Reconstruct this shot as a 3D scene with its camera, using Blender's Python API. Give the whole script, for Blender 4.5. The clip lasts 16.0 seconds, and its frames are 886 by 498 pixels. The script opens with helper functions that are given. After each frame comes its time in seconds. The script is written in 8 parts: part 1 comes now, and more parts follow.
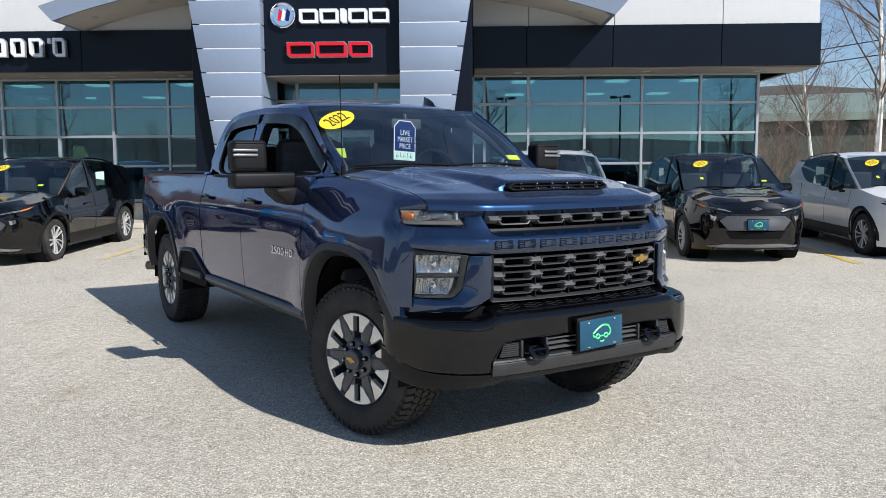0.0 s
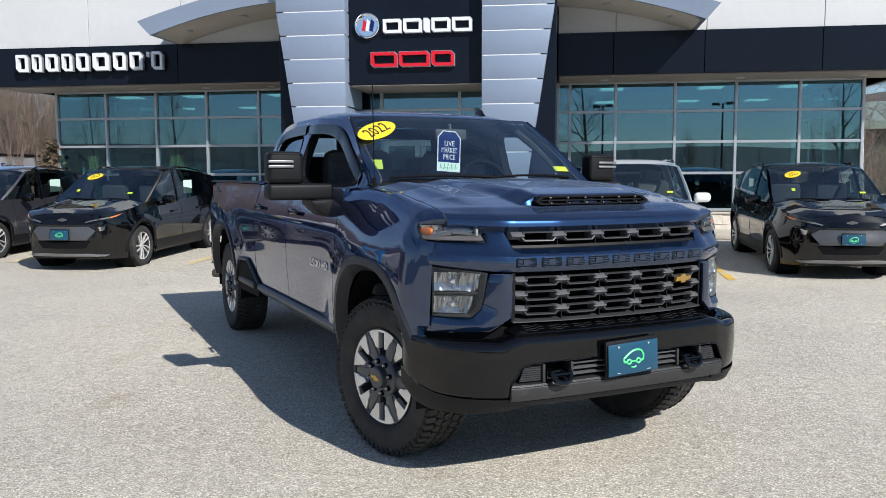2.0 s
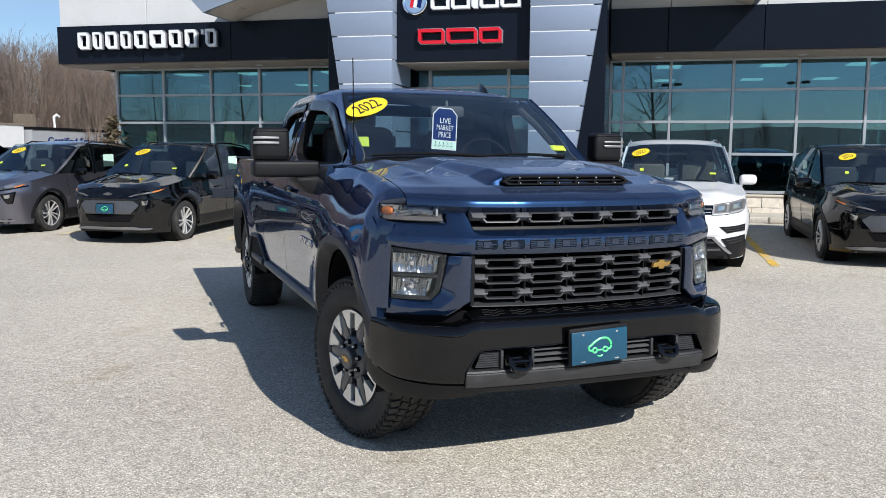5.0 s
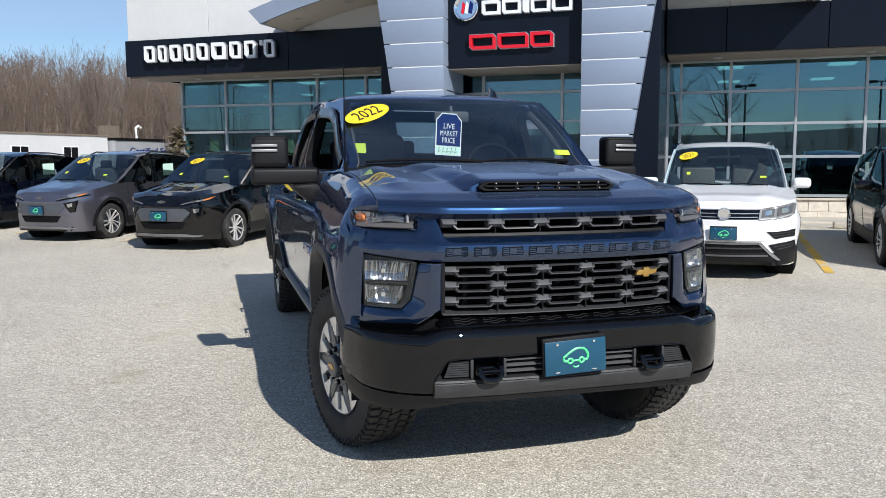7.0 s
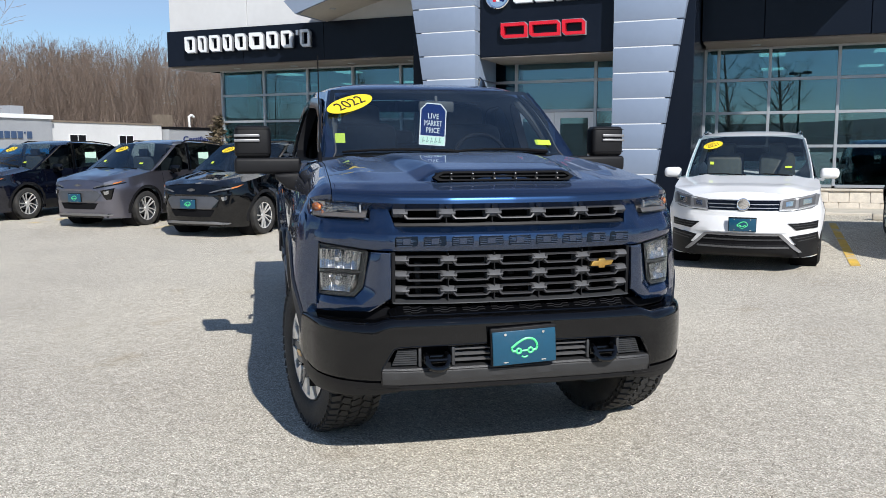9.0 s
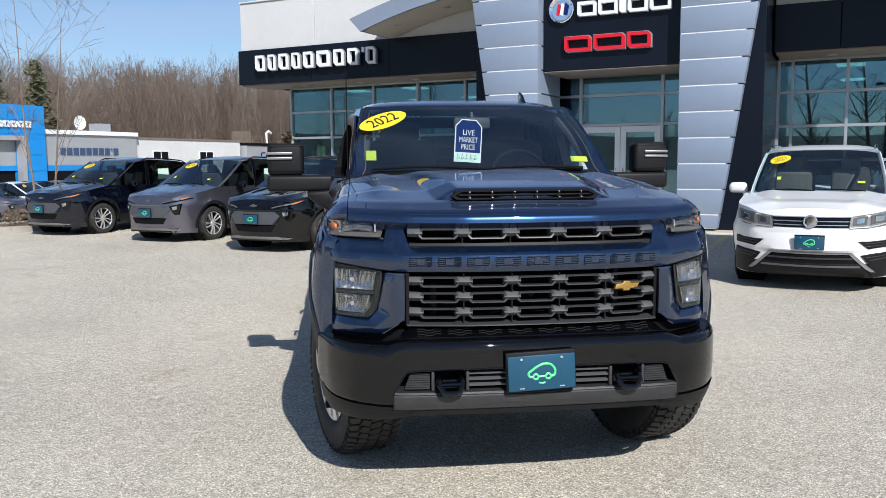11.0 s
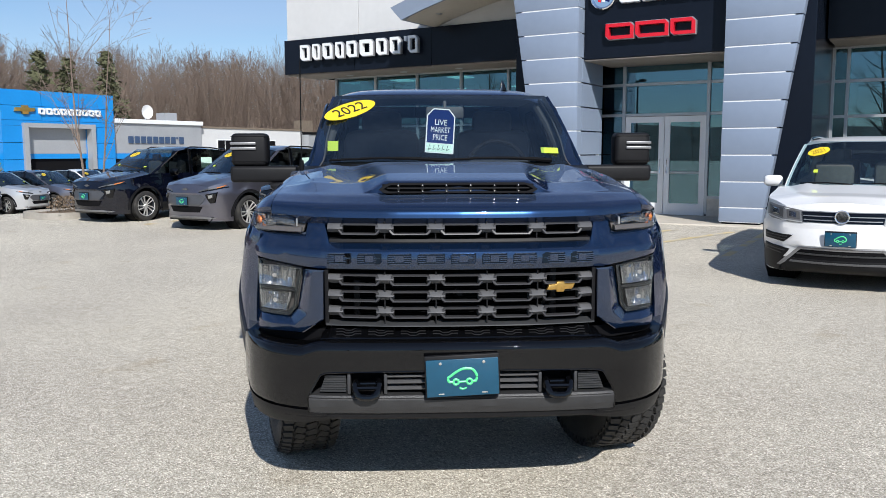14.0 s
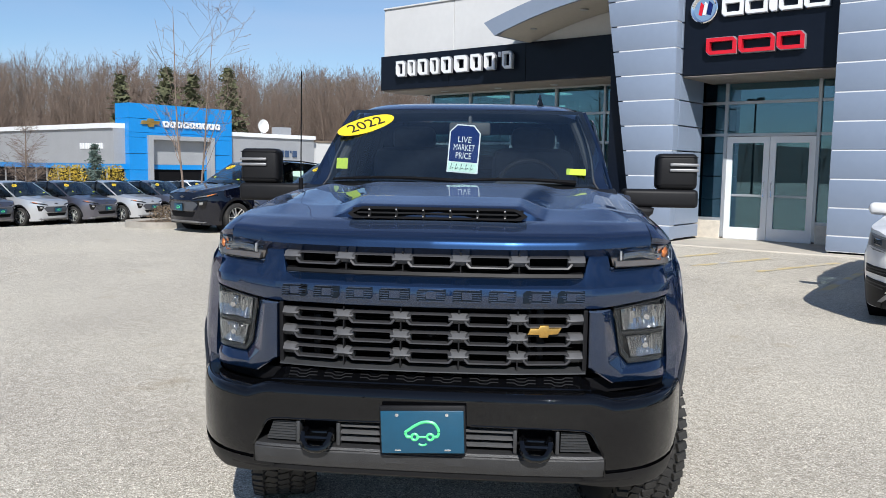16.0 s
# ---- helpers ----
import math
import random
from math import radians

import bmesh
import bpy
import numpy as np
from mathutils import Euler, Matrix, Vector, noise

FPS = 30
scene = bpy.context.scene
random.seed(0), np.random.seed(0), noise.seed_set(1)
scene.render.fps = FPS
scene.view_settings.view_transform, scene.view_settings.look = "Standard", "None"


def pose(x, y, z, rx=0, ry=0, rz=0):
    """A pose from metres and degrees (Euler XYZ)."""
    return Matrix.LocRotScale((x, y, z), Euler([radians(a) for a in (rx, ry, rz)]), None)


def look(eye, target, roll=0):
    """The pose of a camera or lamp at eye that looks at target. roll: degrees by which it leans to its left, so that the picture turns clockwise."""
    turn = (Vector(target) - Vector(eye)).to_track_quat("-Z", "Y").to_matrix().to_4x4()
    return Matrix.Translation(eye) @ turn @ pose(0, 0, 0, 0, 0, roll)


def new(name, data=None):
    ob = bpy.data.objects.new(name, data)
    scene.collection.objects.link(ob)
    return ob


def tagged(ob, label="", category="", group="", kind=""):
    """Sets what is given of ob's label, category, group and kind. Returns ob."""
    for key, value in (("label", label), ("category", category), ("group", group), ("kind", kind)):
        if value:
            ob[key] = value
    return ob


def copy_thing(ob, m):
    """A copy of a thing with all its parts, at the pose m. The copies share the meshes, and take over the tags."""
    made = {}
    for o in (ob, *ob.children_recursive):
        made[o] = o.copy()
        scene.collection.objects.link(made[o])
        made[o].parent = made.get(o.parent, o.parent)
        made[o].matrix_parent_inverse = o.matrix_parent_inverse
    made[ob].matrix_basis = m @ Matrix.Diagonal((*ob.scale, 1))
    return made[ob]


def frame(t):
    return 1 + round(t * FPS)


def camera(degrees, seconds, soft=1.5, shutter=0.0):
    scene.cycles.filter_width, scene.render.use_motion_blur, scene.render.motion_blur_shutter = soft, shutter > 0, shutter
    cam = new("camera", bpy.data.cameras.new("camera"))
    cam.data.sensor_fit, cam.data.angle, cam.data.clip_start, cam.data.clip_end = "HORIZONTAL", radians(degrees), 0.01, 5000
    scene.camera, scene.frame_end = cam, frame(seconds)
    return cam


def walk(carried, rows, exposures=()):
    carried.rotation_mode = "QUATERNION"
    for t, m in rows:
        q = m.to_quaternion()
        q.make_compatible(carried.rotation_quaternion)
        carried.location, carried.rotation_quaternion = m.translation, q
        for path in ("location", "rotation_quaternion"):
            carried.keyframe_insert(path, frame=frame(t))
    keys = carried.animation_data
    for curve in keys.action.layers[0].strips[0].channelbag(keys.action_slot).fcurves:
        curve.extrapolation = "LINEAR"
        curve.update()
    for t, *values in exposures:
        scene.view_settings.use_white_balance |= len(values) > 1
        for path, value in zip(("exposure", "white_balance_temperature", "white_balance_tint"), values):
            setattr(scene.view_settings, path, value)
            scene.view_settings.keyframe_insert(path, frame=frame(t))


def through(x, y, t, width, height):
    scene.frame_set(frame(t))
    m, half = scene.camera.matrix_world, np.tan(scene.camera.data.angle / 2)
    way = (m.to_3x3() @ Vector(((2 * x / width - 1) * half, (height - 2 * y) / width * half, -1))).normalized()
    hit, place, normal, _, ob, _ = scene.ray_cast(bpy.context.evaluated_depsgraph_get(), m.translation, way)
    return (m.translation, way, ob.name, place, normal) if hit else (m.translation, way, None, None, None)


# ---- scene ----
cam = camera(56.5, 16.0, 0.65)
METRES, EYE, TILT, LEAN, TURN = 4.373, 1.5, 0.0, 0.0, -33.3
ROWS = [
    (0.0, 0.0, 0.0, 0.0, -0.03, -5.81, 0.33),
    (0.5, 0.0055, 0.032, 0.0056, 1.19, -5.39, 0.02),
    (1.0, 0.0313, 0.0487, 0.0033, 2.99, -5.09, -0.09),
    (1.5, 0.0662, 0.0653, 0.0061, 4.9, -5.07, -0.05),
    (2.0, 0.0839, 0.0457, 0.0049, 6.8, -5.22, 0.17),
    (2.5, 0.1007, 0.0197, 0.0031, 8.21, -5.71, 0.36),
    (3.0, 0.1262, 0.0003, 0.0033, 9.23, -6.28, 0.53),
    (5.5, 0.2235, 0.1157, 0.0054, 12.42, -6.7, -0.45),
    (6.0, 0.2591, 0.1361, 0.0066, 13.66, -6.34, -0.16),
    (6.5, 0.2782, 0.1435, 0.0062, 15.11, -6.23, 0.16),
    (7.0, 0.2907, 0.1295, 0.0042, 16.6, -6.29, 0.25),
    (7.5, 0.3111, 0.1115, 0.003, 17.74, -6.59, 0.27),
    (8.0, 0.3394, 0.1154, 0.0048, 18.63, -6.92, 0.23),
    (8.5, 0.3687, 0.137, 0.0042, 19.32, -7.19, 0.2),
    (9.0, 0.3901, 0.1539, 0.0055, 20.15, -7.05, 0.18),
    (9.5, 0.3857, 0.1787, 0.0077, 21.2, -6.57, 0.17),
    (10.0, 0.3908, 0.1984, 0.009, 22.62, -5.94, 0.25),
    (12.5, 0.5229, 0.2046, 0.0067, 27.92, -6.47, 0.48),
    (13.0, 0.5415, 0.2309, 0.0059, 28.43, -6.74, 0.32),
    (13.5, 0.5419, 0.2585, 0.0092, 29.0, -6.76, 0.18),
    (14.0, 0.5366, 0.3008, 0.0099, 29.75, -6.71, 0.16),
    (14.5, 0.5606, 0.347, 0.0089, 31.07, -6.43, 0.12),
    (15.0, 0.5888, 0.3851, 0.0156, 32.77, -6.13, -0.15),
    (15.5, 0.5869, 0.4143, 0.0144, 35.03, -5.83, -0.54),
    (16.0, 0.5858, 0.4508, 0.0142, 37.5, -5.61, -0.85),
]
walk(cam, [(t, pose(0, 0, EYE, TILT, LEAN, TURN) @ pose(METRES * x, METRES * y, METRES * z, 90 + pitch, roll, yaw)) for t, x, y, z, yaw, pitch, roll in ROWS], exposures=[(0.0, 0.36, 6300, 10), (16.0, 0.36, 6300, 10)])

# ---- daylight ----
SUN_TO = Vector((0.175, -1.0, 0.78)).normalized()
world = bpy.data.worlds.new("world")
scene.world = world
world.use_nodes = True
wn = world.node_tree.nodes
sky = wn.new("ShaderNodeTexSky")
sky.sky_type = "NISHITA"
sky.sun_disc = False
sky.sun_elevation = math.asin(SUN_TO.z)
sky.sun_rotation = math.atan2(SUN_TO.x, SUN_TO.y)
sky.air_density, sky.dust_density, sky.ozone_density = 1.0, 0.1, 5.0
wl = world.node_tree.links
cirrus = wn.new("ShaderNodeTexNoise")          # thin high cloud
cirrus.inputs["Scale"].default_value, cirrus.inputs["Detail"].default_value, cirrus.inputs["Distortion"].default_value = 2.2, 7, 0.6
stretch = wn.new("ShaderNodeMapping")
stretch.inputs["Scale"].default_value = (1.0, 1.0, 4.5)
wc = wn.new("ShaderNodeTexCoord")
veil = wn.new("ShaderNodeMapRange")
veil.inputs[1].default_value, veil.inputs[2].default_value, veil.inputs[3].default_value, veil.inputs[4].default_value = 0.40, 0.8, 0.05, 0.42
haze = wn.new("ShaderNodeMix")
haze.data_type = "RGBA"
haze.inputs[7].default_value = (5.2, 6.0, 7.8, 1)
wl.new(wc.outputs["Generated"], stretch.inputs["Vector"])
wl.new(stretch.outputs[0], cirrus.inputs["Vector"])
wl.new(cirrus.outputs[0], veil.inputs[0])
wl.new(veil.outputs[0], haze.inputs[0])
wl.new(sky.outputs[0], haze.inputs[6])
wl.new(haze.outputs[2], wn["Background"].inputs[0])
wn["Background"].inputs[1].default_value = 0.083
sun_data = bpy.data.lights.new("sun", "SUN")
sun_data.energy, sun_data.angle, sun_data.color = 4.7, radians(0.55), (1.0, 0.965, 0.91)
sun = new("sun", sun_data)
sun.matrix_world = look(SUN_TO * 60, (0, 0, 0))

# ---- frames of reference ----
BF = pose(0, 0, 0, 0, 0, -35)          # the dealership: x along its front, y away from the lot
TRUCK = pose(2.966, 3.05, 0, 0, 0, -1.0)


def ground_z(u, d):
    """Height of the lot at a place in the dealership's frame."""
    rise = 0.15 * min(1, max(0, (d - 11.5) / 6.0)) * min(1, max(0, (u + 21) / 4))
    drop = -0.75 * min(1, max(0, (-17 - u) / 11))
    return rise + drop


# ---- materials ----
def mat(name, color, rough=0.5, metal=0.0, coat=0.0, grain=0.0, scale=8.0, bump=0.0, bscale=60.0, ior=1.5, dirt=None, flake=0.0, spec=None, edge=None, coat_ior=1.5):
    """Painted, plastic, stone or metal surface: colour with broad and fine variation, and fine relief."""
    m = bpy.data.materials.new(name)
    m.use_nodes = True
    n, l = m.node_tree.nodes, m.node_tree.links
    b = n["Principled BSDF"]
    b.inputs["Roughness"].default_value = rough
    b.inputs["Metallic"].default_value = metal
    b.inputs["Coat Weight"].default_value = coat
    b.inputs["Coat Roughness"].default_value = 0.012
    b.inputs["Coat IOR"].default_value = coat_ior
    if edge:
        b.inputs["Specular Tint"].default_value = (*edge, 1)
    if coat >= 0.5 and metal < 0.5:
        b.inputs["Specular IOR Level"].default_value = 0.08
    b.inputs["IOR"].default_value = ior
    if spec is not None:
        b.inputs["Specular IOR Level"].default_value = spec
    tc = n.new("ShaderNodeTexCoord")
    base = n.new("ShaderNodeRGB")
    base.outputs[0].default_value = (*color, 1)
    out = base.outputs[0]
    if grain:
        for sc, amount in ((scale, grain), (scale * 11, grain * 0.6)):
            no = n.new("ShaderNodeTexNoise")
            no.inputs["Scale"].default_value, no.inputs["Detail"].default_value = sc, 5
            l.new(tc.outputs["Object"], no.inputs["Vector"])
            ra = n.new("ShaderNodeMapRange")
            ra.inputs[1].default_value, ra.inputs[2].default_value = 0.3, 0.7
            ra.inputs[3].default_value, ra.inputs[4].default_value = 1 - amount, 1 + amount
            l.new(no.outputs[0], ra.inputs[0])
            mx = n.new("ShaderNodeMix")
            mx.data_type, mx.blend_type = "RGBA", "MULTIPLY"
            mx.inputs[0].default_value = 1
            l.new(out, mx.inputs[6])
            l.new(ra.outputs[0], mx.inputs[7])
            out = mx.outputs[2]
    if dirt:
        no = n.new("ShaderNodeTexNoise")
        no.inputs["Scale"].default_value, no.inputs["Detail"].default_value = dirt[1], 7
        l.new(tc.outputs["Object"], no.inputs["Vector"])
        ra = n.new("ShaderNodeMapRange")
        ra.inputs[1].default_value, ra.inputs[2].default_value = 0.5, 0.75
        ra.inputs[3].default_value, ra.inputs[4].default_value = 0, dirt[2]
        l.new(no.outputs[0], ra.inputs[0])
        mx = n.new("ShaderNodeMix")
        mx.data_type = "RGBA"
        l.new(ra.outputs[0], mx.inputs[0])
        l.new(out, mx.inputs[6])
        mx.inputs[7].default_value = (*dirt[0], 1)
        out = mx.outputs[2]
        rr = n.new("ShaderNodeMath")
        rr.operation = "MULTIPLY_ADD"
        rr.inputs[1].default_value, rr.inputs[2].default_value = 0.2, rough
        l.new(ra.outputs[0], rr.inputs[0])
        l.new(rr.outputs[0], b.inputs["Roughness"])
    l.new(out, b.inputs["Base Color"])
    if bump or flake:
        no = n.new("ShaderNodeTexNoise")
        no.inputs["Scale"].default_value, no.inputs["Detail"].default_value = bscale, 4
        l.new(tc.outputs["Object"], no.inputs["Vector"])
        bu = n.new("ShaderNodeBump")
        bu.inputs["Strength"].default_value, bu.inputs["Distance"].default_value = bump, 0.01
        l.new(no.outputs[0], bu.inputs["Height"])
        l.new(bu.outputs[0], b.inputs["Normal"])
    return m


def glass_mat(name, tint, through, gloss, rough=0.0, sheen=(0.80, 0.93, 1.0)):
    """Thin window glass: tinted see-through and a mirror-like sheen that grows at grazing angles."""
    m = bpy.data.materials.new(name)
    m.use_nodes = True
    n, l = m.node_tree.nodes, m.node_tree.links
    n.remove(n["Principled BSDF"])
    tr = n.new("ShaderNodeBsdfTransparent")
    tr.inputs[0].default_value = (*[c * through for c in tint], 1)
    gl = n.new("ShaderNodeBsdfGlossy")
    gl.inputs["Roughness"].default_value = rough
    gl.inputs["Color"].default_value = (*sheen, 1)
    lw = n.new("ShaderNodeLayerWeight")
    lw.inputs["Blend"].default_value = 0.5
    fr = n.new("ShaderNodeMath")
    fr.operation = "POWER"
    fr.inputs[1].default_value = 5.0
    l.new(lw.outputs["Facing"], fr.inputs[0])
    ad = n.new("ShaderNodeMath")
    ad.operation, ad.use_clamp = "MULTIPLY_ADD", True
    ad.inputs[1].default_value, ad.inputs[2].default_value = 0.96, 0.03 + gloss
    l.new(fr.outputs[0], ad.inputs[0])
    mi = n.new("ShaderNodeMixShader")
    l.new(ad.outputs[0], mi.inputs[0])
    l.new(tr.outputs[0], mi.inputs[1])
    l.new(gl.outputs[0], mi.inputs[2])
    l.new(mi.outputs[0], n["Material Output"].inputs[0])
    return m


def lamp_mat(name, color, strength):
    m = bpy.data.materials.new(name)
    m.use_nodes = True
    b = m.node_tree.nodes["Principled BSDF"]
    b.inputs["Base Color"].default_value = (*color, 1)
    b.inputs["Emission Color"].default_value = (*color, 1)
    b.inputs["Emission Strength"].default_value = strength
    return m


def lot_mat():
    """Worn pale asphalt: light and dark chips, fine grit, faint broad stains and hairline seams."""
    m = bpy.data.materials.new("worn_asphalt")
    m.use_nodes = True
    n, l = m.node_tree.nodes, m.node_tree.links
    b = n["Principled BSDF"]
    b.inputs["Roughness"].default_value = 0.9
    b.inputs["Specular IOR Level"].default_value = 0.25
    tc = n.new("ShaderNodeTexCoord")

    def tex(kind, scale, detail=3.0):
        t = n.new("ShaderNodeTex" + kind)
        t.inputs["Scale"].default_value = scale
        if kind == "Noise":
            t.inputs["Detail"].default_value = detail
        l.new(tc.outputs["Object"], t.inputs["Vector"])
        return t

    def ramp(src, stops):
        r = n.new("ShaderNodeValToRGB")
        e = r.color_ramp.elements
        e[0].position, e[0].color = stops[0][0], (*stops[0][1], 1)
        e[1].position, e[1].color = stops[-1][0], (*stops[-1][1], 1)
        for p, c in stops[1:-1]:
            e.new(p).color = (*c, 1)
        l.new(src, r.inputs[0])
        return r.outputs[0]

    def mul(a, c):
        x = n.new("ShaderNodeMix")
        x.data_type, x.blend_type = "RGBA", "MULTIPLY"
        x.inputs[0].default_value = 1
        l.new(a, x.inputs[6])
        l.new(c, x.inputs[7])
        return x.outputs[2]

    chips = tex("Voronoi", 150.0)
    sep = n.new("ShaderNodeSeparateColor")
    l.new(chips.outputs["Color"], sep.inputs[0])
    chip_col = ramp(sep.outputs[0], [(0.0, (0.235, 0.207, 0.166)), (0.3, (0.420, 0.380, 0.315)), (0.75, (0.565, 0.518, 0.437)), (1.0, (0.86, 0.81, 0.715))])
    fine = ramp(tex("Noise", 260.0, 2).outputs[0], [(0.35, (0.64, 0.64, 0.64)), (0.65, (1.28, 1.28, 1.28))])
    mid = ramp(tex("Noise", 14.0, 6).outputs[0], [(0.3, (0.88, 0.88, 0.87)), (0.7, (1.1, 1.1, 1.1))])
    broad = ramp(tex("Noise", 0.35, 6).outputs[0], [(0.3, (0.86, 0.85, 0.85)), (0.5, (1.0, 1.0, 0.99)), (0.7, (1.12, 1.12, 1.1))])
    stain = ramp(tex("Noise", 1.6, 3).outputs[0], [(0.62, (1, 1, 1)), (0.76, (0.84, 0.8, 0.74))])
    col = mul(mul(mul(mul(chip_col, fine), mid), broad), stain)
    l.new(col, b.inputs["Base Color"])
    bu = n.new("ShaderNodeBump")
    bu.inputs["Strength"].default_value, bu.inputs["Distance"].default_value = 0.6, 0.004
    l.new(chips.outputs["Distance"], bu.inputs["Height"])
    l.new(bu.outputs[0], b.inputs["Normal"])
    return m


